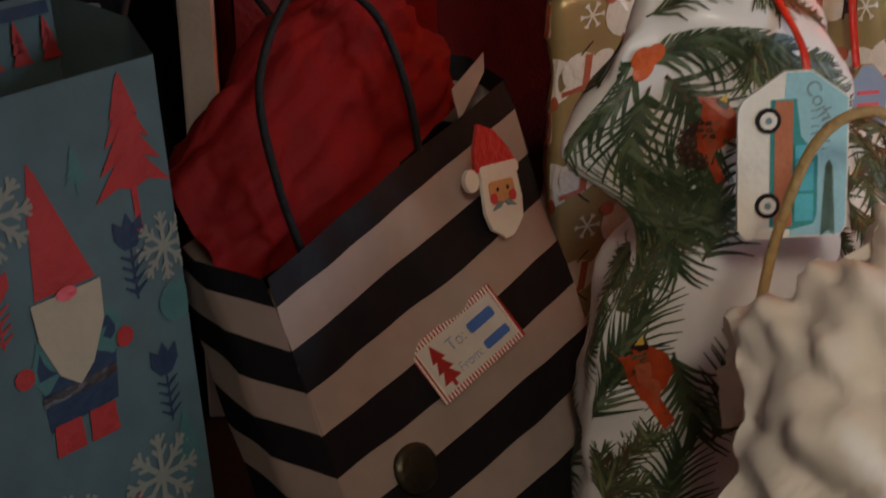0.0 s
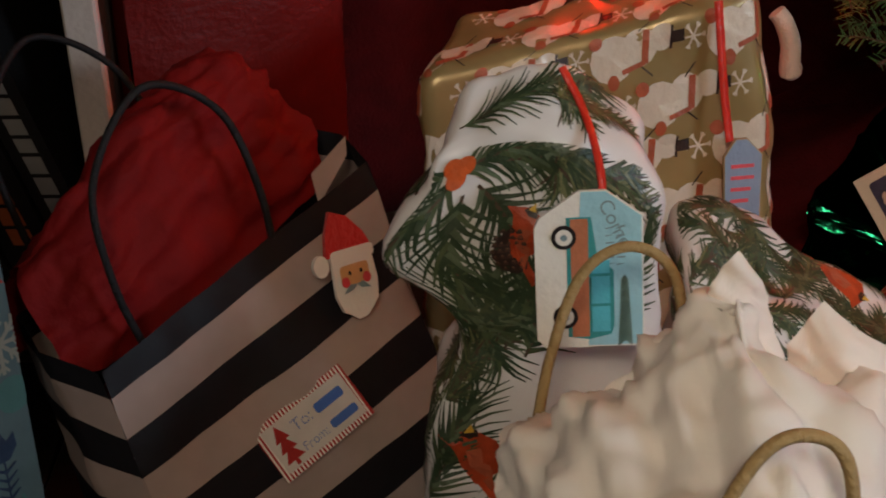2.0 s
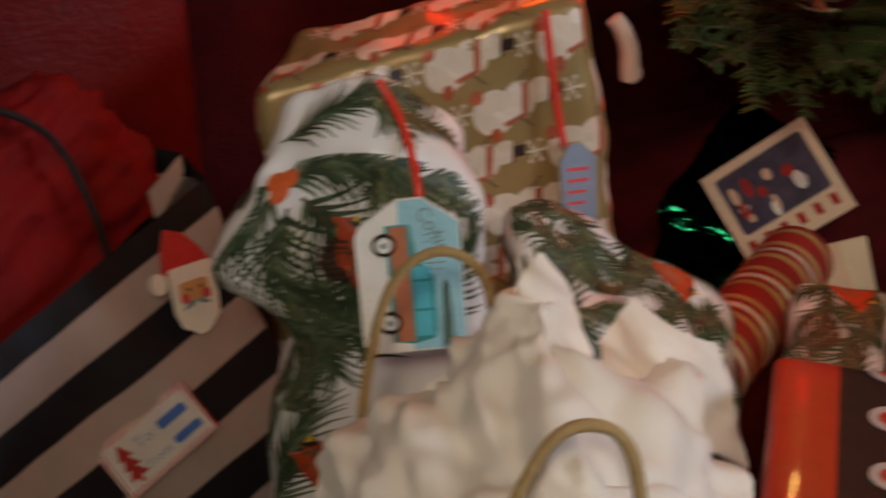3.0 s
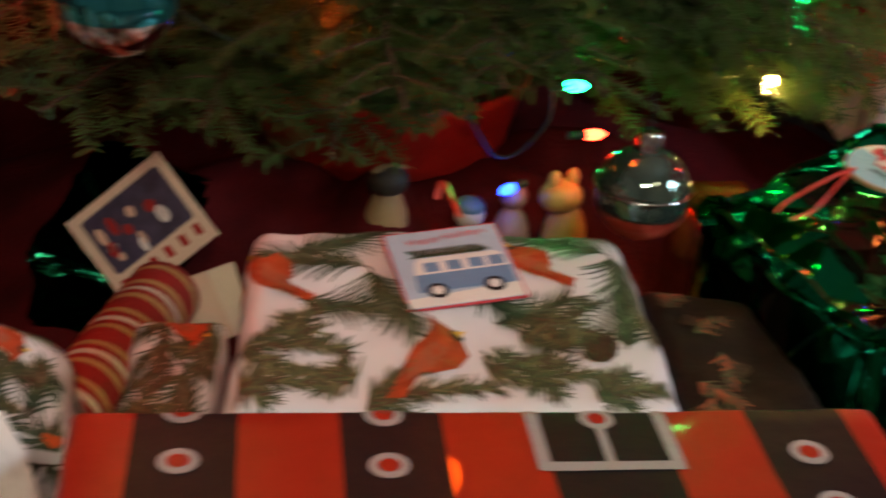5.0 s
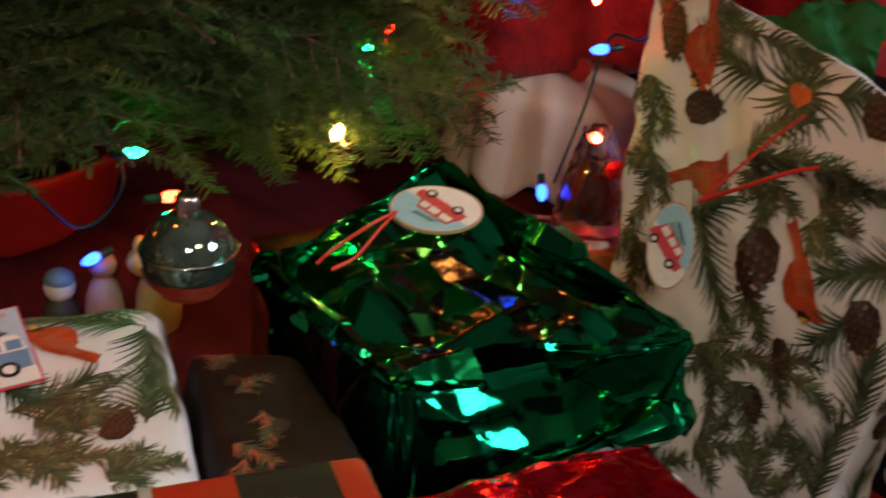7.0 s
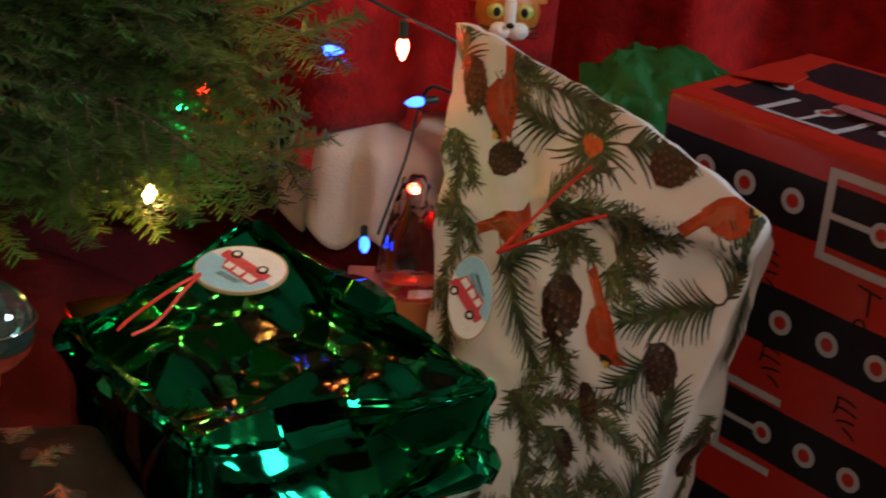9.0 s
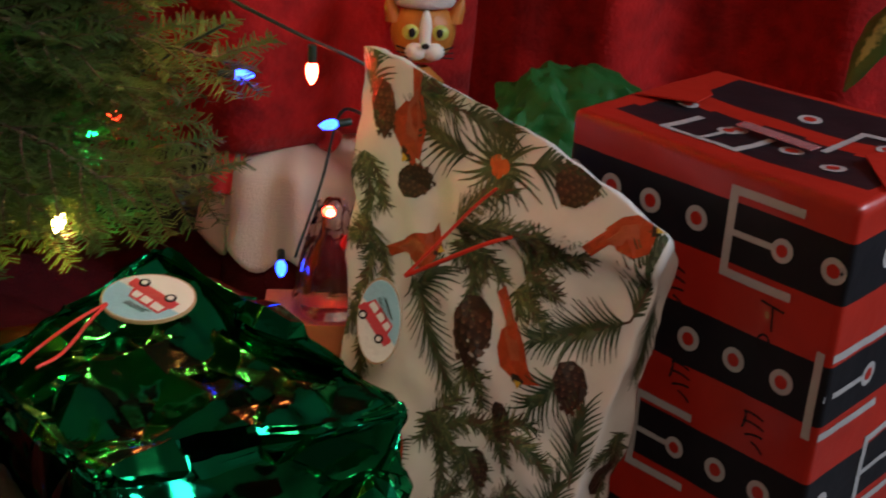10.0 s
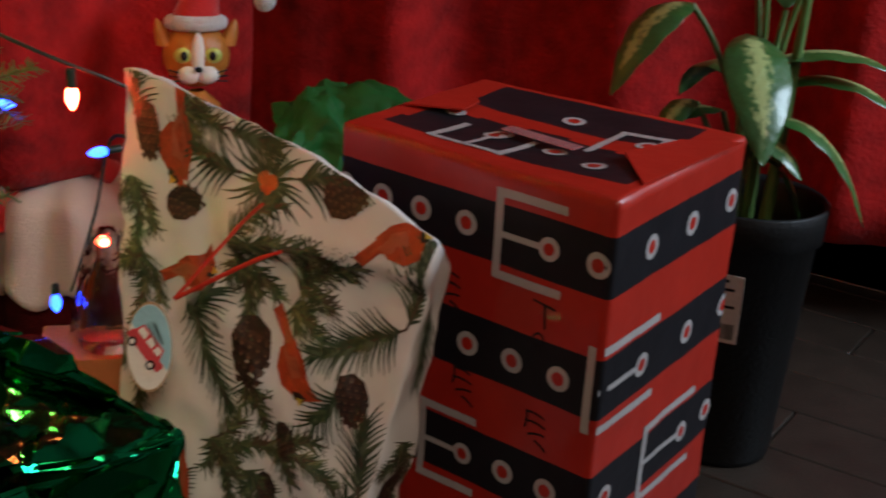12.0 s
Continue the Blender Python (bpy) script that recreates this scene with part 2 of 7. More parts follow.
def tube(points, r, sides=8, shape=None, taper=1.0):
    """A round bar along the points, in a Shape."""
    s = shape or Shape()
    pts = [Vector(p) for p in points]
    rows = []
    side = None
    for k, p in enumerate(pts):
        d = (pts[min(k + 1, len(pts) - 1)] - pts[max(k - 1, 0)]).normalized()
        if side is None:
            side = d.orthogonal().normalized()
        side = (side - d * side.dot(d)).normalized()
        up = d.cross(side)
        rr = r * (1 + (taper - 1) * k / max(1, len(pts) - 1))
        rows.append([p + (side * math.cos(a) + up * math.sin(a)) * rr for a in (2 * math.pi * j / sides for j in range(sides))])
    s.grid(rows, True)
    s.poly(rows[0][::-1])
    s.poly(rows[-1])
    return s


def curve(points, n=10):
    """A smooth line through the points (Catmull-Rom)."""
    p = [Vector(q) for q in points]
    p = [2 * p[0] - p[1]] + p + [2 * p[-1] - p[-2]]
    out = []
    for k in range(1, len(p) - 2):
        for j in range(n):
            t = j / n
            out.append(0.5 * (2 * p[k] + (p[k + 1] - p[k - 1]) * t + (2 * p[k - 1] - 5 * p[k] + 4 * p[k + 1] - p[k + 2]) * t * t
                              + (3 * p[k] - p[k - 1] - 3 * p[k + 1] + p[k + 2]) * t ** 3))
    return out + [p[-2]]


def lathe(profile, at, sides=24, shape=None, axis=None):
    """Turned round a line through at: profile of (radius, height)."""
    s = shape or Shape()
    at = Vector(at)
    q = Vector((0, 0, 1)).rotation_difference(Vector(axis or (0, 0, 1)))
    s.grid([[at + q @ Vector((r * math.cos(2 * math.pi * j / sides), r * math.sin(2 * math.pi * j / sides), h)) for j in range(sides)]
            for r, h in profile], True)
    return s


def ball(at, r, shape=None, squash=(1, 1, 1), sides=18):
    s = shape or Shape()
    rows = []
    for k in range(sides // 2 + 1):
        a = math.pi * k / (sides // 2)
        rows.append([Vector(at) + Vector((r * squash[0] * max(math.sin(a), 1e-3) * math.cos(b), r * squash[1] * max(math.sin(a), 1e-3) * math.sin(b),
                                          -r * squash[2] * math.cos(a))) for b in (2 * math.pi * j / sides for j in range(sides))])
    s.grid(rows, True)
    return s


class Wrapped:
    """A six-sided body with rounded edges and creased faces. Corners: four below, four above, each going round
    front left, front right, back right, back left."""

    def __init__(self, low, high, r=0.008, crumple=0.002, freq=18.0, ridge=0.0, seed=0.0):
        self.c = [Vector(p) for p in (*low, *high)]
        c = self.c
        self.dim = Vector((((c[1] - c[0]).length + (c[2] - c[3]).length + (c[5] - c[4]).length + (c[6] - c[7]).length) / 4,
                           ((c[3] - c[0]).length + (c[2] - c[1]).length + (c[7] - c[4]).length + (c[6] - c[5]).length) / 4,
                           ((c[4] - c[0]).length + (c[5] - c[1]).length + (c[6] - c[2]).length + (c[7] - c[3]).length) / 4))
        self.r, self.crumple, self.freq, self.ridge, self.seed = r, crumple, freq, ridge, seed

    def at(self, a, b, h):
        c = self.c
        low = (c[0] * (1 - a) + c[1] * a) * (1 - b) + (c[3] * (1 - a) + c[2] * a) * b
        high = (c[4] * (1 - a) + c[5] * a) * (1 - b) + (c[7] * (1 - a) + c[6] * a) * b
        return low * (1 - h) + high * h

    def abh(self, face, u, v):
        return {"top": (u, v, 1.0), "front": (u, 0.0, v), "back": (1 - u, 1.0, v), "left": (0.0, 1 - u, v), "right": (1.0, u, v), "under": (u, v, 0.0)}[face]

    def size(self, face):
        d = self.dim
        return {"top": (d.x, d.y), "front": (d.x, d.z), "back": (d.x, d.z), "left": (d.y, d.z), "right": (d.y, d.z), "under": (d.x, d.y)}[face]

    def point(self, face, u, v, off=0.0):
        p = Vector([t * s for t, s in zip(self.abh(face, u, v), self.dim)])
        r = self.r
        q = Vector([min(max(t, r), s - r) for t, s in zip(p, self.dim)])
        n = (p - q).normalized()
        p = q + n * r
        a, b, h = [t / s for t, s in zip(p, self.dim)]
        w = self.at(a, b, h)
        e = 1e-3
        da, db, dh = (self.at(a + e, b, h) - w) / (e * self.dim.x), (self.at(a, b + e, h) - w) / (e * self.dim.y), (self.at(a, b, h + e) - w) / (e * self.dim.z)
        g = db.cross(dh) * n.x + dh.cross(da) * n.y + da.cross(db) * n.z
        g = g.normalized() if g.length > 1e-9 else Vector((0, 0, 1))
        k = w * self.freq + Vector((self.seed, self.seed * 1.7, self.seed * 0.3))
        d = self.crumple * (noise.noise(k) + 0.5 * noise.noise(k * 2.3))
        if self.ridge:
            d += self.ridge * (abs(noise.noise(k * 0.7 + Vector((9, 3, 1)))) * 2 - 0.5) + 0.5 * self.ridge * (abs(noise.noise(k * 1.9)) * 2 - 0.5)
        return w + g * (d + off)

    def body(self, name, mats, step=0.012, colour=None, smooth=True, faces=("top", "front", "back", "left", "right", "under")):
        s = Shape()
        for face in faces:
            lu, lv = self.size(face)
            us, vs = self.ticks(lu, step), self.ticks(lv, step)
            rows = [[self.point(face, u, v) for u in us] for v in vs]
            n, w = len(s.v), len(us)
            for r in rows:
                s.v += [tuple(p) for p in r]
            for y in range(len(vs) - 1):
                for x in range(w - 1):
                    s.f.append((n + y * w + x, n + y * w + x + 1, n + (y + 1) * w + x + 1, n + (y + 1) * w + x))
                    s.i.append(colour(face, (us[x] + us[x + 1]) / 2, (vs[y] + vs[y + 1]) / 2) if colour else 0)
        me = s.make(name, mats, smooth)
        bm = bmesh.new()
        bm.from_mesh(me)
        bmesh.ops.remove_doubles(bm, verts=bm.verts, dist=0.0004)
        bmesh.ops.recalc_face_normals(bm, faces=bm.faces)
        bm.to_mesh(me)
        bm.free()
        return me

    def ticks(self, length, step):
        r = min(self.r / length, 0.4)
        n = max(2, round(length / step))
        mid = [r + (1 - 2 * r) * k / n for k in range(n + 1)]
        return [0, r * 0.3, r * 0.65] + mid + [1 - r * 0.65, 1 - r * 0.3, 1]


class Print:
    """Ink laid on one face of a Wrapped body; s, t are metres from the face's lower left corner. One Shape for each ink."""

    def __init__(self, body, face, rng):
        self.b, self.face, self.rng = body, face, rng
        self.w, self.h = body.size(face)
        self.inks = {}
        self.layer = 0

    def put(self, ink, pts, lift=0):
        n = self.b
        if any(not (0.0 <= p[0] <= self.w and 0.0 <= p[1] <= self.h) for p in pts):
            pts = [(min(max(p[0], 0), self.w), min(max(p[1], 0), self.h)) for p in pts]
            if max(p[0] for p in pts) - min(p[0] for p in pts) < 1e-4 or max(p[1] for p in pts) - min(p[1] for p in pts) < 1e-4:
                return
        self.inks.setdefault(ink, Shape()).poly([n.point(self.face, p[0] / self.w, p[1] / self.h, 0.0006 + 0.0003 * lift) for p in pts])

    def blob(self, ink, outline, lift=0, rings=2):
        """A filled star-shaped outline in small pieces."""
        cx, cy = sum(p[0] for p in outline) / len(outline), sum(p[1] for p in outline) / len(outline)
        for k in range(len(outline)):
            a, b = outline[k], outline[(k + 1) % len(outline)]
            for j in range(rings):
                f0, f1 = j / rings, (j + 1) / rings
                q = [(cx + (a[0] - cx) * f0, cy + (a[1] - cy) * f0), (cx + (a[0] - cx) * f1, cy + (a[1] - cy) * f1),
                     (cx + (b[0] - cx) * f1, cy + (b[1] - cy) * f1), (cx + (b[0] - cx) * f0, cy + (b[1] - cy) * f0)]
                self.put(ink, q if j else q[1:], lift)

    def shape(self, ink, at, angle, size, pts, lift=0, rings=2):
        c, s = math.cos(angle), math.sin(angle)
        self.blob(ink, [(at[0] + size * (x * c - y * s), at[1] + size * (x * s + y * c)) for x, y in pts], lift, rings)

    def disc(self, ink, at, r, lift=0, squash=1.0, n=14, rings=1):
        self.blob(ink, [(at[0] + r * math.cos(2 * math.pi * k / n), at[1] + r * squash * math.sin(2 * math.pi * k / n)) for k in range(n)], lift, rings)

    def bar(self, ink, a, b, w, lift=0, w2=None, n=3, bend=0.0):
        dx, dy = b[0] - a[0], b[1] - a[1]
        l = math.hypot(dx, dy) or 1e-6
        nx, ny = -dy / l, dx / l
        w2 = w if w2 is None else w2
        prev = None
        for k in range(n + 1):
            f = k / n
            o = bend * l * 4 * f * (1 - f)
            x, y, h = a[0] + dx * f + nx * o, a[1] + dy * f + ny * o, (w + (w2 - w) * f) / 2
            cur = ((x + nx * h, y + ny * h), (x - nx * h, y - ny * h))
            if prev:
                self.put(ink, [prev[1], cur[1], cur[0], prev[0]], lift)
            prev = cur

    def sprig(self, at, angle, length, needle=0.036, inks=None, count=22, spread=0.85, width=0.0046):
        """A fan of long needles, comb-like on both sides of a gently bent twig."""
        r = self.rng
        inks = inks or [PINE, PINE, PINE, PINE_MID, PINE_PALE]
        c, s = math.cos(angle), math.sin(angle)
        bend = r.uniform(-0.2, 0.2)

        def spot(f):
            o = bend * length * f * f
            return (at[0] + c * length * f - s * o, at[1] + s * length * f + c * o)
        for k in range(5):
            self.bar(PINE_BROWN, spot(k / 5), spot((k + 1) / 5), 0.0022, 1, n=1)
        for k in range(count):
            f = (k + 0.5) / count
            p = spot(0.06 + 0.94 * f)
            side = 1 if k % 2 else -1
            a = angle + bend * 2 * f + side * (spread * (1 - 0.6 * f) + r.uniform(-0.06, 0.06))
            l = needle * (0.72 + 0.5 * f - 0.62 * f * f) * r.uniform(0.88, 1.1)
            self.bar(r.choice(inks), p, (p[0] + l * math.cos(a), p[1] + l * math.sin(a)), width * r.uniform(0.75, 1.1), r.choice((1, 2)), 0.0007, 3, -side * 0.07)

    def branch(self, at, angle, length, needle=0.02, warm=False):
        """A bushy twig of short soft needles, olive over dark green."""
        r = self.rng
        c, s = math.cos(angle), math.sin(angle)
        n = int(length * 1500)
        inks = [RUST_INK, PINE_BROWN, PINE_MID] if warm else [PINE, PINE_MID, PINE_MID, PINE_OLIVE, PINE_BROWN]
        for k in range(n):
            f = (k + r.random()) / n
            o = 0.1 * length * math.sin(3 * f)
            p = (at[0] + c * length * f - s * o, at[1] + s * length * f + c * o)
            a = angle + (1 if k % 2 else -1) * r.uniform(0.15, 1.15)
            l = needle * r.uniform(0.7, 1.25) * (1 - 0.3 * f)
            self.bar(r.choice(inks), p, (p[0] + l * math.cos(a), p[1] + l * math.sin(a)), 0.0026, r.choice((1, 2)), 0.0007, 1)

    def star(self, at, radius, count=30, berry=True):
        """A tuft of needles seen end on, with a berry in it."""
        for k in range(count):
            a = 2 * math.pi * (k + self.rng.random() * 0.6) / count
            r0, r1 = radius * 0.14, radius * self.rng.uniform(0.6, 1.0)
            self.bar(self.rng.choice([PINE, PINE, PINE_MID, PINE_PALE]), (at[0] + r0 * math.cos(a), at[1] + r0 * math.sin(a)),
                     (at[0] + r1 * math.cos(a), at[1] + r1 * math.sin(a)), 0.0042, 1, 0.0008, 3, 0.06)
        if berry:
            for dx, dy in ((-0.005, 0.002), (0.005, 0.002), (0, -0.004)):
                self.disc(BERRY, (at[0] + dx, at[1] + dy), 0.0062, 3)

    def cardinal(self, at, angle, size, flip=1):
        def f(pts):
            return [(x, y * flip * 1.4) for x, y in pts]
        self.shape(BIRD_RED, at, angle, size, f([(-0.55, 0.05), (-0.35, -0.2), (0, -0.28), (0.3, -0.2), (0.45, 0.02), (0.5, 0.2), (0.42, 0.48), (0.3, 0.33), (0.1, 0.25), (-0.2, 0.2)]), 3)
        self.shape(BIRD_RED, at, angle, size, f([(-1.1, -0.18), (-0.95, -0.3), (-0.4, -0.1), (-0.4, 0.08)]), 3)
        self.shape(RUST_INK, at, angle, size, f([(-0.75, -0.12), (-0.3, -0.15), (0.15, -0.02), (0.1, 0.14), (-0.2, 0.1)]), 4)
        self.shape(BIRD_DARK, at, angle, size, f([(0.36, 0.0), (0.5, 0.02), (0.54, 0.16), (0.44, 0.22), (0.36, 0.12)]), 4, 1)
        self.shape(YELLOW_INK, at, angle, size, f([(0.46, 0.05), (0.62, 0.1), (0.47, 0.17)]), 5, 1)

    def cone(self, at, angle, size):
        """A pine cone: rows of overlapping pointed scales, pale at their tips."""
        c, s = math.cos(angle), math.sin(angle)

        def put(ink, x, y, pts, lift):
            self.put(ink, [(at[0] + size * ((x + a) * c - (y + b) * s), at[1] + size * ((x + a) * s + (y + b) * c)) for a, b in pts], lift)
        self.shape(BIRD_DARK, at, angle, size, [(-0.62, 0), (-0.5, 0.3), (-0.1, 0.42), (0.35, 0.3), (0.68, 0), (0.35, -0.3), (-0.1, -0.42), (-0.5, -0.3)], 3)
        for row in range(7):
            x = -0.5 + 0.17 * row
            half = 0.42 * math.sqrt(max(0.02, 1 - (x / 0.68) ** 2))
            n = max(2, round(half / 0.085))
            for k in range(n):
                y = -half + 2 * half * (k + 0.5 * (1 + 0.4 * (row % 2))) / n
                put(CONE, x, y, [(-0.02, -0.075), (0.07, -0.05), (0.11, 0.0), (0.07, 0.05), (-0.02, 0.075)], 4)
                put(CONE_TIP, x, y, [(0.06, -0.035), (0.11, 0.0), (0.06, 0.035)], 5)

    def woods(self, n_sprig, n_bird, n_cone, n_star, size=1.0):
        """Fills the face with the winter woods pattern, spread evenly."""
        r = self.rng
        total = n_sprig + n_bird + n_cone + n_star
        cols = max(1, round(math.sqrt(total * self.w / self.h)))
        rows = math.ceil(total / cols)
        self.total = total
        cells = [((x + r.uniform(0.2, 0.8)) * self.w / cols, (y + r.uniform(0.2, 0.8)) * self.h / rows) for x in range(cols) for y in range(rows)]
        r.shuffle(cells)
        kinds = ["s"] * n_sprig + ["b"] * n_bird + ["c"] * n_cone + ["t"] * n_star
        for k, p in zip(kinds, cells):
            if k == "s":
                a = r.uniform(0, 6.28)
                self.sprig((p[0] - 0.03 * math.cos(a), p[1] - 0.03 * math.sin(a)), a, 0.07 * size, 0.03 * size)
                if r.random() < 0.6:
                    self.branch((p[0] - 0.03 * math.cos(a), p[1] - 0.03 * math.sin(a)), a + r.uniform(0.8, 2.0), 0.055 * size)
            elif k == "b":
                self.cardinal(p, r.uniform(-0.7, 0.7), 0.036 * size, r.choice((1, -1)))
            elif k == "c":
                self.cone(p, r.uniform(0, 3.1), 0.03 * size)
            else:
                self.star(p, 0.045 * size)

    def finish(self, parent, prefix=""):
        names = {PINE: "dark_needle_print", PINE_PALE: "pale_needle_print", PINE_BROWN: "twig_print", BIRD_RED: "bird_print", RUST_INK: "wing_print",
                 BIRD_DARK: "shadow_print", PINE_MID: "mid_needle_print", PINE_OLIVE: "olive_needle_print", CONE_TIP: "cone_tip_print", BERRY: "berry_print", CONE: "pinecone_print", YELLOW_INK: "yellow_print", SILVER_INK: "buckle_print",
                 PEN: "marker_writing", CREAM_INK: "snow_print", BELT_RED: "red_print", BELT_BLACK: "black_print"}
        for ink, s in self.inks.items():
            tagged(part(names.get(ink, "printed_pattern"), s.make("print", ink, False), parent), kind="stuff")


def quad_rows(a, b, c, d, nu, nv, f=None):
    """A grid over the quad a (low left), b (low right), c (high right), d (high left); f(u, v, p, n) may move points."""
    a, b, c, d = [Vector(p) for p in (a, b, c, d)]
    n = (b - a).cross(d - a).normalized()
    rows = []
    for j in range(nv + 1):
        v = j / nv
        row = []
        for i in range(nu + 1):
            u = i / nu
            p = (a * (1 - u) + b * u) * (1 - v) + (d * (1 - u) + c * u) * v
            row.append(f(u, v, p, n) if f else p)
        rows.append(row)
    return rows


class Flat:
    """A thin flat tag or card in its own plane: origin, right and up directions in the world; shapes are laid on in layers."""

    def __init__(self, at, right, up):
        self.o = Vector(at)
        self.x = Vector(right).normalized()
        up = Vector(up)
        self.y = (up - self.x * up.dot(self.x)).normalized()
        self.n = self.x.cross(self.y)

    def p(self, x, y, z=0.0):
        return self.o + self.x * x + self.y * y + self.n * z

    def slab(self, outline, thick, z=0.0, shape=None):
        s = shape or Shape()
        top, low = [self.p(x, y, z + thick) for x, y in outline], [self.p(x, y, z) for x, y in outline]
        s.poly(top)
        s.poly(low[::-1])
        for k in range(len(outline)):
            j = (k + 1) % len(outline)
            s.poly([low[k], low[j], top[j], top[k]])
        return s

    def text(self, words, x, y, size, z, mat_, parent, name="lettering", turn=0.0, spread=1.0):
        cu = bpy.data.curves.new("text", "FONT")
        cu.body, cu.size, cu.space_character = words, size, spread
        tmp = bpy.data.objects.new("text", cu)
        scene.collection.objects.link(tmp)
        bpy.context.view_layer.update()
        me = bpy.data.meshes.new_from_object(tmp.evaluated_get(bpy.context.evaluated_depsgraph_get()))
        bpy.data.objects.remove(tmp)
        c, s = math.cos(turn), math.sin(turn)
        for v in me.vertices:
            v.co = self.p(x + v.co.x * c - v.co.y * s, y + v.co.x * s + v.co.y * c, z)
        me.materials.clear()
        me.materials.append(mat_)
        return part(name, me, parent)


def oval(x, y, rx, ry, n=20):
    return [(x + rx * math.cos(2 * math.pi * k / n), y + ry * math.sin(2 * math.pi * k / n)) for k in range(n)]


def box_outline(x0, y0, x1, y1, r=0.0):
    if not r:
        return [(x0, y0), (x1, y0), (x1, y1), (x0, y1)]
    out = []
    for cx, cy, a0 in ((x1 - r, y0 + r, -90), (x1 - r, y1 - r, 0), (x0 + r, y1 - r, 90), (x0 + r, y0 + r, 180)):
        out += [(cx + r * math.cos(radians(a0 + a)), cy + r * math.sin(radians(a0 + a))) for a in (0, 30, 60, 90)]
    return out


# ---- the room ----
def slab_mesh(name, x0, y0, z0, x1, y1, z1, m):
    bm = bmesh.new()
    bmesh.ops.create_cube(bm, size=1)
    for v in bm.verts:
        v.co = (x0 if v.co.x < 0 else x1, y0 if v.co.y < 0 else y1, z0 if v.co.z < 0 else z1)
    bmesh.ops.bevel(bm, geom=bm.edges[:], offset=min(0.002, (z1 - z0) * 0.2), segments=1, affect="EDGES")
    me = bpy.data.meshes.new(name)
    bm.to_mesh(me)
    bm.free()
    me.materials.append(m)
    return me


tagged(new("floor", slab_mesh("floor", -1.4, -2.6, -0.12, 3.0, 2.2, -0.008, JOINT)), "dark walnut floor boards with narrow joints", "floor", kind="structure")
floor = bpy.data.objects["floor"]
for nm, a in (("wall_north", (-1.4, 2.1, 0, 3.0, 2.2, 2.4)), ("wall_south", (-1.4, -2.6, 0, 3.0, -2.5, 2.4)),
              ("wall_west", (-1.4, -2.5, 0, -1.3, 2.1, 2.4)), ("wall_east", (2.92, -2.5, 0, 3.0, 2.1, 2.4))):
    tagged(new(nm, slab_mesh(nm, *a, WALL)), "plain off-white painted wall", "wall", kind="structure")
tagged(new("ceiling", slab_mesh("ceiling", -1.4, -2.6, 2.4, 3.0, 2.2, 2.5, WALL)), "plain off-white painted ceiling", "ceiling", kind="structure")


def baseboard(name, a, b):
    f = Flat((a[0], a[1], 0), (b[0] - a[0], b[1] - a[1], 0), (0, 0, 1))
    l = math.hypot(b[0] - a[0], b[1] - a[1])
    s = f.slab(box_outline(0, 0, l, 0.12), 0.012)
    f.slab(box_outline(0, 0.12, l, 0.132), 0.006, 0, s)
    tagged(new(name, s.make(name, POST, False)), "white painted baseboard along the wall", "baseboard", kind="structure")


baseboard("baseboard", (2.92, -2.5), (2.92, 2.1))


# ---- red hangings ----
def hanging(name, line, z0, z1, fold, label, category, m, depth=0.035):
    """A cloth hung along a line of plan points, with folds that widen towards the hem."""
    pts = curve([(x, y, 0) for x, y in line], 40)
    s = Shape()
    rows, run = [], [0.0]
    for k in range(1, len(pts)):
        run.append(run[-1] + (pts[k] - pts[k - 1]).length)
    for j in range(25):
        v = j / 24
        row = []
        for k, p in enumerate(pts):
            d = (pts[min(k + 1, len(pts) - 1)] - pts[max(k - 1, 0)]).normalized()
            n = Vector((-d.y, d.x, 0))
            ph = run[k] * fold + 0.8 * noise.noise(Vector((run[k] * 3, 0, 5)))
            o = depth * (math.sin(ph) + 0.35 * math.sin(2.3 * ph + 1)) * (1.15 - 0.4 * v) + 0.02 * noise.noise(Vector((run[k] * 6, v * 3, 0)))
            row.append(Vector((p.x, p.y, z0 + (z1 - z0) * v + 0.012 * noise.noise(Vector((run[k] * 5, 7, 0))) * (1 - v))) + n * o)
        rows.append(row)
    s.grid(rows)
    me = s.make(name, m)
    ob = tagged(new(name, me), label, category)
    mod = ob.modifiers.new("thick", "SOLIDIFY")
    mod.thickness = 0.004
    return ob


hanging("velvet_curtain", [(1.5, 1.75), (1.95, 1.55), (2.3, 1.25), (2.52, 0.92), (2.66, 0.62), (2.74, 0.3), (2.78, -0.1), (2.8, -0.5)], 0.15, 1.9, 14.0,
        "deep red velvet curtain hanging in soft folds", "curtain", CURTAIN, 0.05)
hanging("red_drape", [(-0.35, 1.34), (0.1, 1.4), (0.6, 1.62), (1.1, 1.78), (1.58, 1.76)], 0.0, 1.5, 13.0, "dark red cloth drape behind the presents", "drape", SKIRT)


# ---- tree skirt, stand and tree ----
TRUNK = Vector((1.08, 1.33, 0.0))


hanging("felt_curtain", [(1.6, 1.24), (1.72, 1.13), (1.84, 1.06), (1.98, 1.02), (2.1, 0.98)], 0.285, 1.3, 22.0, "red felt curtain hanging behind a glass bell", "curtain", CURTAIN, 0.016)


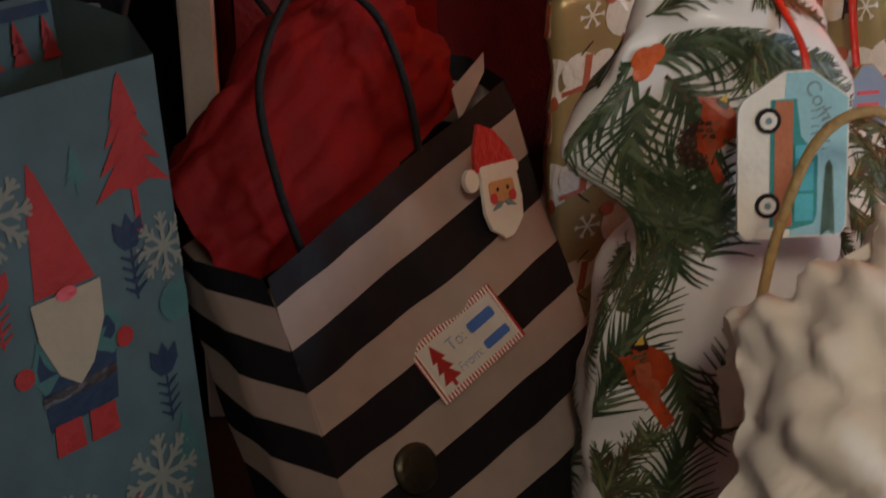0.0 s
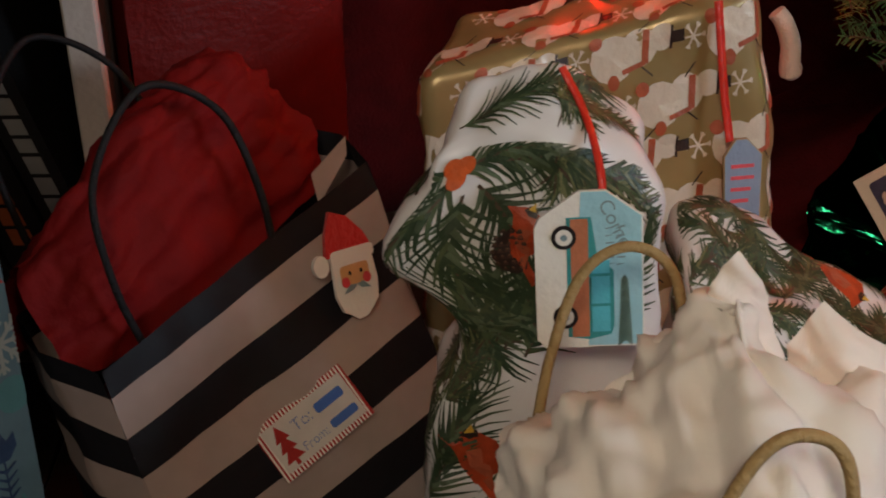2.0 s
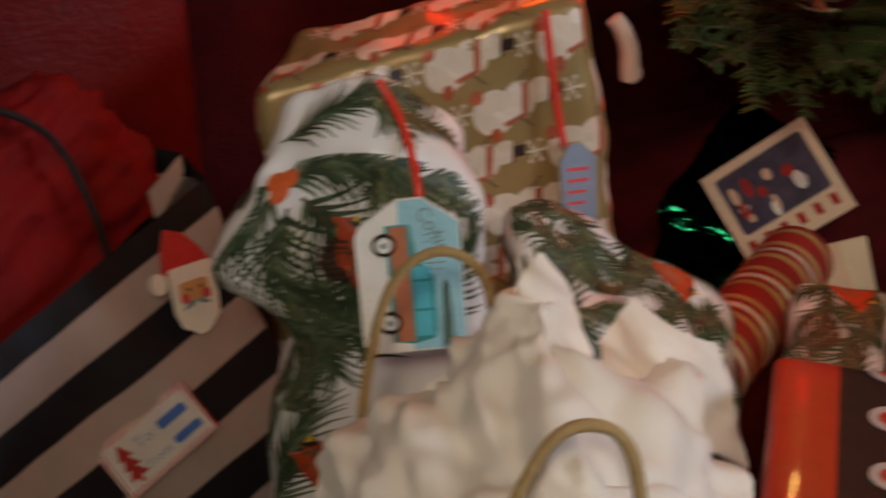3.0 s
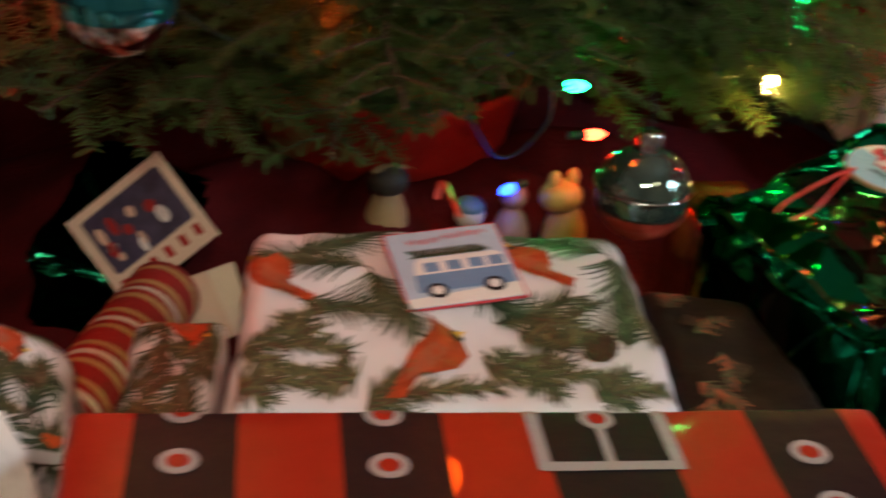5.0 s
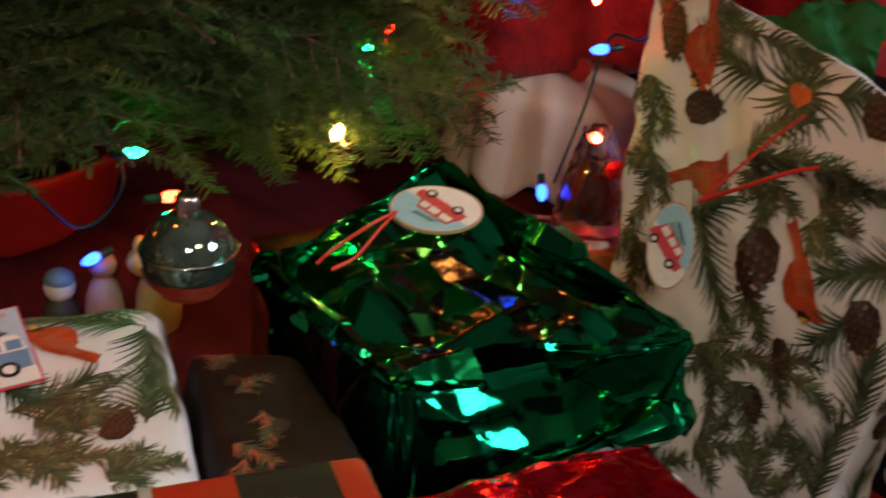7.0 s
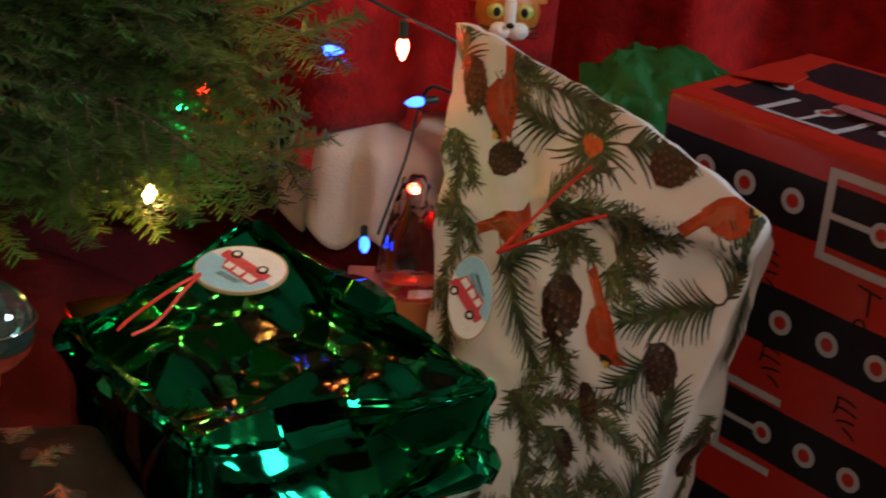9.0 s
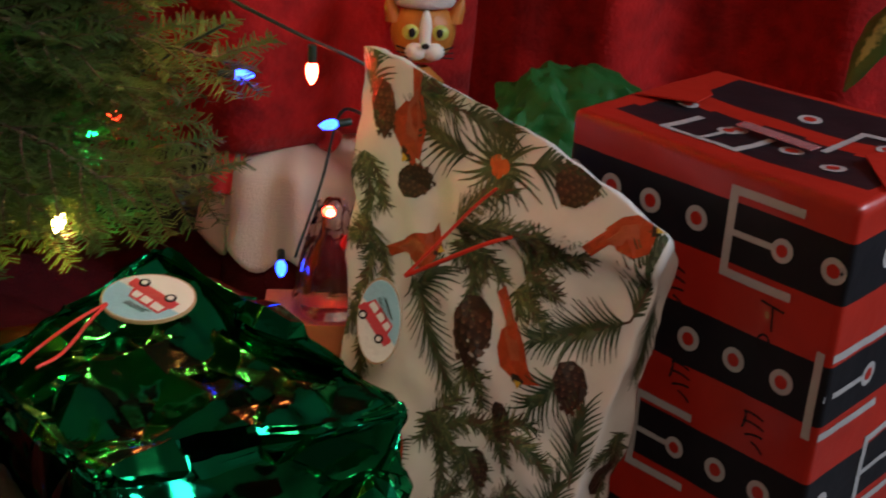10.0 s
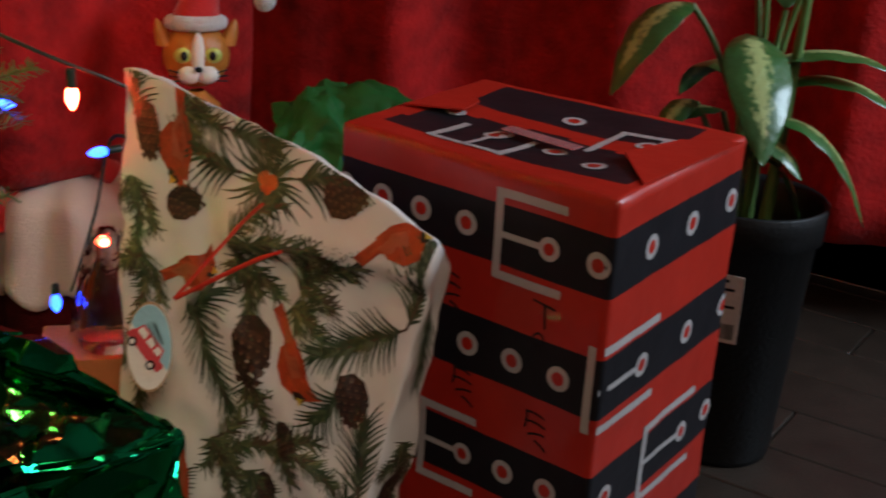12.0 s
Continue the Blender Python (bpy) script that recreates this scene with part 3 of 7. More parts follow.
def tree_skirt():
    s = Shape()
    rows = []
    for j in range(22):
        r = 0.1 + 0.7 * j / 21
        rows.append([TRUNK + Vector((r * math.cos(a), r * 0.92 * math.sin(a), max(0.006, 0.13 * math.exp(-((r - 0.22) / 0.25) ** 2)
                    + 0.028 * (math.sin(9 * a + 3 * r) + 0.6 * math.sin(14 * a - 8 * r)) * min(1, j / 6) * (1 - 0.6 * j / 21) + 0.02)))
                     for a in (2 * math.pi * k / 120 for k in range(120))])
    s.grid(rows, True)
    ob = tagged(new("tree_skirt", s.make("skirt", SKIRT)), "rumpled dark red cloth tree skirt round the stand", "tree skirt")
    ob.modifiers.new("thick", "SOLIDIFY").thickness = 0.003


tree_skirt()


def tree_stand():
    t = thing("tree_stand", (TRUNK.x, TRUNK.y, 0.02), "red plastic tree stand with a wide water bowl", "tree stand")
    prof = [(0.05, 0.1), (0.13, 0.11), (0.165, 0.16), (0.18, 0.23), (0.19, 0.245), (0.185, 0.25), (0.172, 0.235), (0.155, 0.165), (0.12, 0.125), (0.02, 0.12)]
    part("bowl", lathe(prof, (TRUNK.x, TRUNK.y, 0), 48).make("bowl", STAND), t)
    for k in range(4):
        a = k * math.pi / 2 + 0.5
        p = [TRUNK + Vector((r * math.cos(a), r * math.sin(a), z)) for r, z in ((0.1, 0.12), (0.2, 0.09), (0.28, 0.03))]
        part("leg", tube(curve(p, 5), 0.016, 8).make("leg", STAND), t)


tree_stand()


def bough(rng, length, fine):
    """One fir bough along +x, with twigs on both sides: needles and wood in one mesh."""
    s = Shape()
    up = Vector((0, 0, 1))

    def twig(p0, d, l, r, density):
        side = d.cross(up).normalized()
        pts = []
        for k in range(7):
            f = k / 6
            pts.append(p0 + d * l * f + up * (-0.12 * l * f * f) + side * 0.04 * l * math.sin(f * 3 + rng.random()))
        n0 = len(s.f)
        tube(pts, r, 4, s, 0.4)
        s.i[n0:] = [1] * (len(s.f) - n0)
        s.i += [1] * (len(s.f) - len(s.i))
        n = int(l * density)
        for k in range(n):
            f = (k + rng.random()) / n
            i = min(5, int(f * 6))
            p = pts[i].lerp(pts[i + 1], f * 6 - i)
            t = (pts[i + 1] - pts[i]).normalized()
            sd = 1 if k % 2 else -1
            roll_ = rng.uniform(-0.5, 0.9)
            o = (side * sd * math.cos(roll_) + up * math.sin(roll_)).normalized()
            v = (o * rng.uniform(0.75, 1.0) + t * rng.uniform(0.35, 0.8)).normalized()
            ln = rng.uniform(0.014, 0.024) * (1 - 0.35 * f)
            w = v.cross(up + o * 0.3).normalized() * 0.0011
            q = p + v * ln
            s.poly([p - w, q - w * 0.6, q + v * 0.0012, q + w * 0.6, p + w], 0)

    main = Vector((1, 0, 0))
    twig(Vector((0, 0, 0)), main, length, 0.005, 500)
    n = int(length * 46)
    for k in range(n):
        f = 0.22 + 0.76 * k / n
        sd = 1 if k % 2 else -1
        d = Vector((math.cos(0.85), sd * math.sin(0.85), rng.uniform(-0.12, 0.22))).normalized()
        l = length * (0.42 * (1 - f) + 0.1) * rng.uniform(0.75, 1.15)
        p = Vector((length * f, 0, -0.12 * length * f * f))
        twig(p, d, l, 0.0016, fine)
        if l > 0.12:
            for j in range(4):
                g = 0.35 + 0.16 * j
                e = Vector((math.cos(0.85 - sd * 0 + (0.8 if j % 2 else -0.7) * sd), sd * math.sin(0.85 + (0.8 if j % 2 else -0.7)), rng.uniform(-0.1, 0.2))).normalized()
                twig(p + d * l * g, e, l * 0.42, 0.0011, fine)
    return s.make("bough", [NEEDLE, BARK], False)


def fir_tree():
    rng = random.Random(5)
    t = thing("christmas_tree", (TRUNK.x, TRUNK.y, 0.13), "green fir christmas tree standing in a red stand", "christmas tree")
    part("trunk", tube(curve([(TRUNK.x, TRUNK.y, 0.12), (TRUNK.x + 0.01, TRUNK.y, 0.8), (TRUNK.x, TRUNK.y + 0.01, 1.85)], 8), 0.04, 12, None, 0.15).make("trunk", BARK), t)
    kinds = [bough(rng, l, 800) for l in (0.6, 0.56, 0.52, 0.48)]
    small = [bough(rng, l, 420) for l in (0.36, 0.26)]

    def hang(me, z, heading, droop, scale, roll_):
        ob = new("bough", me)
        ob.parent = t
        ob.location = TRUNK + Vector((0.02 * math.cos(heading), 0.02 * math.sin(heading), z)) - Vector(t.location)
        ob.rotation_euler = Euler((roll_, droop, heading))
        ob.scale = (scale, scale, scale)
    for tier, (z, n, droop, scale) in enumerate(((0.53, 15, 0.06, 1.0), (0.58, 15, 0.02, 1.0), (0.66, 13, -0.05, 0.95), (0.78, 12, -0.1, 0.88), (0.92, 11, -0.15, 0.8))):
        for k in range(n):
            hang(rng.choice(kinds), z + rng.uniform(-0.03, 0.03), 2 * math.pi * (k + rng.uniform(-0.3, 0.3) + tier * 0.5) / n, droop + rng.uniform(-0.07, 0.07), scale * rng.uniform(0.9, 1.08), rng.uniform(-0.4, 0.4))
    # the full lower boughs that reach out over the presents
    for heading, z, droop, scale in ((-0.86, 0.5, 0.2, 1.22), (-0.74, 0.56, 0.16, 1.18), (-0.98, 0.54, 0.15, 1.1), (-0.62, 0.6, 0.14, 1.15), (-0.8, 0.64, 0.13, 1.2), (-0.5, 0.55, 0.15, 1.1),
                                     (-1.12, 0.49, 0.14, 1.0), (-1.3, 0.56, 0.16, 0.95), (-1.46, 0.53, 0.1, 0.92), (-1.62, 0.57, 0.14, 0.95), (-1.78, 0.54, 0.1, 0.92), (-1.95, 0.56, 0.14, 0.98),
                                     (-2.12, 0.47, 0.14, 1.0), (-2.3, 0.52, 0.16, 1.0), (-2.5, 0.5, 0.12, 1.0), (-1.2, 0.58, 0.14, 1.05), (-1.4, 0.62, 0.16, 1.0), (-1.6, 0.6, 0.13, 1.0),
                                     (-1.85, 0.6, 0.15, 1.0), (-2.05, 0.62, 0.13, 1.05), (-0.92, 0.7, 0.1, 1.1), (-0.68, 0.72, 0.08, 1.1), (-1.08, 0.66, 0.12, 1.08), (-0.4, 0.66, 0.1, 1.05)):
        hang(kinds[int(abs(heading) * 37) % 4], z, heading, droop, scale, rng.uniform(-0.5, 0.5))
    for tier in range(7):
        z = 1.04 + 0.12 * tier
        for k in range(9 - tier):
            hang(small[0 if tier < 4 else 1], z, 2 * math.pi * (k + 0.5 * tier) / (9 - tier), -0.2 - 0.06 * tier, 1.2 - 0.1 * tier, 0)


fir_tree()


# ---- presents ----
def gift(name, at, label, group="wrapped presents"):
    return thing(name, at, label, "present", group)


# belt paper: bands of red and black with grey rings and buckles
BAND = 0.0635


def rings(pr, s0, step, lanes, n, skip=(), turned=False):
    """Grey eyelets with red middles along black bands."""
    for lane in lanes:
        for k in range(n):
            if (lane, k) in skip:
                continue
            p = (s0 + k * step, lane) if not turned else (lane, s0 + k * step)
            pr.disc(SILVER_INK, p, 0.0125, 1, n=16)
            pr.disc(BELT_RED, p, 0.0068, 2, n=12)


def buckle(pr, x, y, w, h, turned=False, flip=1):
    """A square buckle outline with its pin, drawn round x, y."""
    def q(a, b):
        return (x + b, y + a) if turned else (x + a, y + b)
    t = 0.0085
    for a, b in (((-w * flip, -h), (w * flip, -h)), ((-w * flip, h), (w * flip, h)), ((-w * flip, -h - t / 2), (-w * flip, h + t / 2))):
        pr.bar(SILVER_INK, q(*a), q(*b), t, 1, n=6)
    pr.bar(SILVER_INK, q(-w * flip, 0), q(w * flip * 0.45, 0), 0.006, 2, n=4)
    pr.disc(SILVER_INK, q(w * flip * 0.55, 0), 0.0115, 2)
    pr.disc(BELT_RED, q(w * flip * 0.55, 0), 0.006, 3)


def tall_belt_box():
    t = gift("tall_belt_box", (1.74, 0.28, 0), "tall box in red paper with black belt bands and grey buckles")
    low = [(1.628, 0.441, 0), (1.598, 0.117, 0), (1.878, 0.112, 0), (1.885, 0.437, 0)]
    w = Wrapped(low, [(p[0], p[1], 0.533) for p in low], 0.007, 0.0016, 14, 0, 2.0)

    plain = w.at
    w.at = lambda a, b, h: plain(a, b, h) - Vector((0, 0, 0.009 * math.sin(math.pi * min(1, max(0, a))) * math.sin(math.pi * min(1, max(0, b))) * max(0, h) ** 30))
    top_z, band = 0.5, 0.0605

    def colour(face, u, v):
        if face in ("top", "under"):
            return 1 if 0.16 < v < 0.55 - 0.15 * abs(u - 0.5) and 0.06 + 0.1 * v < u < 0.97 - 0.12 * v or 0.66 < v < 0.95 and 0.12 < u < 0.88 else 0
        z = v * 0.533
        return 1 if ((top_z - z) % (2 * band)) < band and z < top_z else 0
    w.ticks = lambda length, step: sorted(set([0, 0.01, 0.02, 0.98, 0.99, 1] + [k / 40 for k in range(1, 40)] + ([(top_z - band * k) / 0.533 + e for k in range(9) for e in (-0.003, 0.003) if 0.02 < (top_z - band * k) / 0.533 < 0.98] if abs(length - 0.533) < 0.01 else [])))
    part("wrapping", w.body("wrapping", [BELT_RED, BELT_BLACK], 0.014, colour), t)
    rng = random.Random(3)
    z1, z2, z3, z4 = (top_z - band * (0.5 + 2 * k) for k in range(4))
    pr = Print(w, "front", rng)
    for z, run in ((z1, (0.01, 0.06, 0.109, 0.164, 0.311)), (z2, (0.02, 0.072, 0.124, 0.175, 0.228, 0.281)), (z3, (0.04, 0.093, 0.227, 0.277)), (z4, (0.03, 0.08, 0.13, 0.18, 0.23, 0.28))):
        for s in run:
            rings(pr, s, 1, [z], 1)
    buckle(pr, 0.238, z1, 0.037, 0.04)
    buckle(pr, 0.158, z3, 0.034, 0.04)
    pr.bar(SILVER_INK, (0.314, z2 - 0.044), (0.314, z2 + 0.044), 0.0085, 1, n=4)
    # marker writing, turned on its side
    pen = 0.0024
    for a, b in (((0.247, 0.418), (0.272, 0.414)), ((0.26, 0.416), (0.262, 0.392))):
        pr.bar(PEN, a, b, pen, 1)
    for k in range(7):
        a, b = 2 * math.pi * k / 7, 2 * math.pi * (k + 1) / 7
        pr.bar(PEN, (0.256 + 0.006 * math.cos(a), 0.38 + 0.007 * math.sin(a)), (0.256 + 0.006 * math.cos(b), 0.38 + 0.007 * math.sin(b)), pen, 1, n=1)
    for x, z in ((0.15, 0.398), (0.172, 0.303), (0.26, 0.288)):
        for a, b in (((-0.012, 0.016), (0.01, 0.014)), ((-0.012, 0.006), (0.012, 0.004)), ((-0.01, 0.016), (-0.012, -0.002)), ((-0.008, -0.008), (0.012, -0.004)), ((0.0, -0.012), (0.014, -0.02))):
            pr.bar(PEN, (x + a[0], z + a[1]), (x + b[0], z + b[1]), pen, 1, bend=0.08)
    pr.finish(t)
    pr = Print(w, "right", rng)
    for z, run in ((z1, (0.073, 0.155, 0.244)), (z2, (0.173, 0.259)), (z3, (0.03, 0.25)), (z4, (0.06, 0.15, 0.23))):
        for s in run:
            rings(pr, s, 1, [z], 1)
    for e in (-0.04, 0.04):
        pr.bar(SILVER_INK, (0.003, z2 + e), (0.108, z2 + e), 0.0085, 1, n=6)
    pr.bar(SILVER_INK, (0.0, z2), (0.065, z2), 0.006, 1)
    pr.disc(SILVER_INK, (0.078, z2), 0.0125, 1)
    pr.disc(BELT_RED, (0.078, z2), 0.0065, 2)
    buckle(pr, 0.16, z3, 0.055, 0.04)
    pr.finish(t)
    pr = Print(w, "top", rng)
    for x, y in ((0.054, 0.13), (0.131, 0.105), (0.2, 0.095), (0.262, 0.17), (0.255, 0.075), (0.16, 0.2)):
        rings(pr, x, 1, [y], 1)
    buckle(pr, 0.128, 0.075, 0.035, 0.042, True)
    buckle(pr, 0.27, 0.16, 0.04, 0.05, True, -1)
    pr.finish(t)
    # folded end flaps and tape on the lid
    f = Flat((1.628, 0.441, 0.5345), (1.598 - 1.628, 0.117 - 0.441, 0), (0.28, 0, 0))
    part("flap", f.slab([(0.004, 0.09), (0.004, 0.2), (0.05, 0.16), (0.06, 0.12)], 0.0016).make("flap", BELT_RED, False), t)
    part("flap", f.slab([(0.255, 0.12), (0.318, 0.05), (0.318, 0.24), (0.27, 0.2)], 0.0016).make("flap", BELT_RED, False), t)
    part("tape", f.slab([(0.12, 0.105), (0.21, 0.1), (0.21, 0.118), (0.12, 0.123)], 0.0008, -0.004).make("tape", mat("clear_tape", (0.6, 0.25, 0.25), 0.12, glass=0.4), False), t)


tall_belt_box()


def flat_belt_box():
    t = gift("long_belt_box", (0.7, 0.33, 0), "long box in red and black belt-striped paper")
    a, b = Vector((0.497, 0.551, 0)), Vector((0.976, 0.369, 0))
    d = Vector((-0.355, -0.935, 0)) * 0.26
    low = [a + d, b + d, b, a]
    w = Wrapped(low, [p + Vector((0, 0, 0.352)) for p in low], 0.006, 0.0015, 12, 0, 4.0)
    cuts = [0.0, 0.038, 0.098, 0.16, 0.225, 0.285, 0.362, 0.4216, 0.4865, 0.512]
    L = w.dim.x

    def colour(face, u, v):
        if face in ("left", "right"):
            return 0
        x = (1 - u if face == "back" else u) * L
        return sum(1 for c in cuts[1:] if x > c) % 2
    base = w.ticks
    w.ticks = lambda length, step: sorted(set([round(q, 4) for q in base(length, step)] + ([c / L + e for c in cuts[1:-1] for e in (-0.003, 0.003)] + [1 - c / L for c in cuts[1:-1]] if abs(length - L) < 0.01 else [])))
    part("wrapping", w.body("wrapping", [BELT_RED, BELT_BLACK], 0.016, colour), t)
    rng = random.Random(1)
    pr = Print(w, "top", rng)
    h = pr.h
    for x, ys in ((0.066, (h - 0.052, h - 0.002, h - 0.105)), (0.189, (h - 0.007, h - 0.058, h - 0.11)), (0.452, (h - 0.05, h - 0.1)), (0.324, (h - 0.115,))):
        for y in ys:
            rings(pr, x, 1, [y], 1)
    buckle(pr, 0.324, h - 0.0297, 0.031, 0.0415, True, 1)
    pr.finish(t)
    pr = Print(w, "front", rng)
    for x in (0.066, 0.189, 0.324, 0.452):
        for k in range(5):
            rings(pr, x, 1, [0.05 + 0.06 * k], 1)
    pr.finish(t)


flat_belt_box()


def crease(q):
    """Height of a sheet folded into flat-sided facets with straight creases between them."""
    return noise.voronoi(q, distance_metric="MANHATTAN")[0][0]


def foil_gift(name, low, high, m, label, step, amp, seed, fold=0.006, fine=5):
    """Crumpled foil: a body of jittered facets, flat-shaded."""
    t = gift(name, (sum(p[0] for p in low) / 4, sum(p[1] for p in low) / 4, min(p[2] for p in low)), label)
    w = Wrapped(low, high, 0.014, amp, 16, amp * 1.3, seed)
    me = w.body("foil", m, step, None, False)
    rng = random.Random(int(seed * 10))
    bm = bmesh.new()
    bm.from_mesh(me)
    bmesh.ops.triangulate(bm, faces=bm.faces)
    for v in bm.verts:
        v.co += Vector((rng.uniform(-1, 1), rng.uniform(-1, 1), rng.uniform(-1, 1))) * step * 0.05
    bmesh.ops.subdivide_edges(bm, edges=bm.edges[:], cuts=fine, use_grid_fill=True)
    bm.normal_update()
    # flat-sided folds at two sizes
    shift = [(v, v.normal * (-fold * crease(v.co * (0.36 / step) + Vector((seed, 0, 0))) - 0.13 * fold * crease(Vector((v.co.x * 1.6, v.co.y, v.co.z)) * (0.8 / step) + Vector((0, seed, 0))) + 0.55 * fold))
             for v in bm.verts]
    for v, d in shift:
        v.co += d
    for v in bm.verts:
        v.co.z = max(v.co.z, min(p[2] for p in low))
    bm.to_mesh(me)
    bm.free()
    me.polygons.foreach_set("use_smooth", [True] * len(me.polygons))
    me.set_sharp_from_angle(angle=radians(14))
    part("foil_wrapping", me, t)
    return t, w


G_LOW = [(1.075, 0.445, 0.185), (1.33, 0.37, 0.25), (1.34, 0.7, 0.19), (1.12, 0.7, 0.17)]
G_HIGH = [(1.085, 0.475, 0.318), (1.375, 0.4, 0.305), (1.335, 0.735, 0.372), (1.1, 0.7, 0.325)]
green_gift, green_body = foil_gift("green_foil_gift", G_LOW, G_HIGH, GREEN_FOIL, "soft gift crumpled in shiny green foil", 0.06, 0.005, 1.3, 0.03, 11)
foil_gift("red_foil_gift", [(0.99, 0.24, 0), (1.2, 0.19, 0), (1.235, 0.33, 0), (1.02, 0.4, 0)],
          [(0.985, 0.24, 0.275), (1.2, 0.19, 0.275), (1.243, 0.338, 0.29), (1.02, 0.4, 0.285)], RED_FOIL, "small box in crinkled red foil", 0.02, 0.0035, 2.1)
foil_gift("dark_green_gift", [(0.57, 1.12, 0.02), (0.68, 1.06, 0.02), (0.83, 1.22, 0.02), (0.7, 1.3, 0.02)],
          [(0.57, 1.13, 0.15), (0.68, 1.07, 0.12), (0.82, 1.22, 0.16), (0.69, 1.28, 0.22)], DARK_GREEN_FOIL, "small gift in dark green foil", 0.03, 0.006, 3.7)


def pine_gift(name, low, high, label, r, crumple, ridge, seed, faces, parent_group="wrapped presents", size=1.0, step=0.012):
    t = gift(name, (sum(p[0] for p in low) / 4, sum(p[1] for p in low) / 4, min(p[2] for p in low)), label)
    w = Wrapped(low, high, r, crumple, 15, ridge, seed)
    part("wrapping", w.body("wrapping", WHITE_PAPER, step), t)
    rng = random.Random(int(seed * 10))
    for face, counts in faces.items():
        pr = Print(w, face, rng)
        pr.woods(*counts, size)
        pr.finish(t)
    return t, w


bus_gift, bus_body = pine_gift("pine_wrapped_box", [(0.6, 0.5, 0), (0.905, 0.435, 0), (1.0, 0.665, 0), (0.69, 0.765, 0)],
                               [(0.585, 0.545, 0.32), (0.9, 0.45, 0.315), (0.985, 0.67, 0.335), (0.69, 0.77, 0.345)],
                               "flat box wrapped in white paper with pine sprigs and red birds", 0.02, 0.004, 0.002, 6.1,
                               {"front": (10, 2, 2, 1), "left": (10, 2, 1, 1), "right": (8, 1, 1, 1)})
def lay(w, t, face, seed, stars=(), birds=(), cones=(), sprigs=(), branches=()):
    """The winter woods pattern at fractions of a face: sprigs and branches (u, v, degrees, metres), birds (u, v, degrees, metres, flip)."""
    pr = Print(w, face, random.Random(seed))
    for u, v, a, l in branches:
        pr.branch((u * pr.w, v * pr.h), radians(a), l)
        pr.branch((u * pr.w, v * pr.h), radians(a + 35), l * 0.6)
        pr.branch((u * pr.w, v * pr.h), radians(a - 40), l * 0.45)
    for u, v, a, l in sprigs:
        pr.sprig((u * pr.w, v * pr.h), radians(a), l * 1.05, 0.047, None, max(12, round(l * 380)), 1.0, 0.0044)
    for u, v, r in stars:
        pr.star((u * pr.w, v * pr.h), r)
    for u, v, a, l, fl_ in birds:
        pr.cardinal((u * pr.w, v * pr.h), radians(a), l, fl_)
    for u, v, a, l in cones:
        pr.cone((u * pr.w, v * pr.h), radians(a), l)
    pr.finish(t)


def shaped(name, low, high, label, r, crumple, ridge, seed, bulge, step=0.01):
    """A pine-wrapped gift whose sides are pushed out by bulge(a, b, h): fractions across, back and up."""
    t = gift(name, (sum(p[0] for p in low) / 4, sum(p[1] for p in low) / 4, min(p[2] for p in low)), label)
    w = Wrapped(low, high, r, crumple, 15, ridge, seed)
    plain = w.at
    w.at = lambda a, b, h: plain(a, b, h) + bulge(a, b, h)
    part("wrapping", w.body("wrapping", WHITE_PAPER, step), t)
    return t, w


def tall_bulge(a, b, h):
    """A fold running up to the pushed-out corner, sharp below and soft above it; the top edge bows up."""
    d = (h - 0.79 - 0.22 * (a - 0.35)) * 0.5
    along = min(1.0, max(0.0, (a - 0.3) / 0.25))
    fold = 0.02 * along * (math.exp(-(d / 0.045) ** 2) if d > 0 else math.exp(-(d / 0.01) ** 2))
    d2 = (h - 0.62 + 0.5 * (a - 0.5)) * 0.5
    fold += 0.007 * math.exp(-(d2 / 0.02) ** 2) * math.sin(math.pi * a)
    return Vector((-1, -0.12, 0.25)) * fold * (1 - b) + Vector((0, 0, 0.016 * math.sin(math.pi * a) * h ** 8))


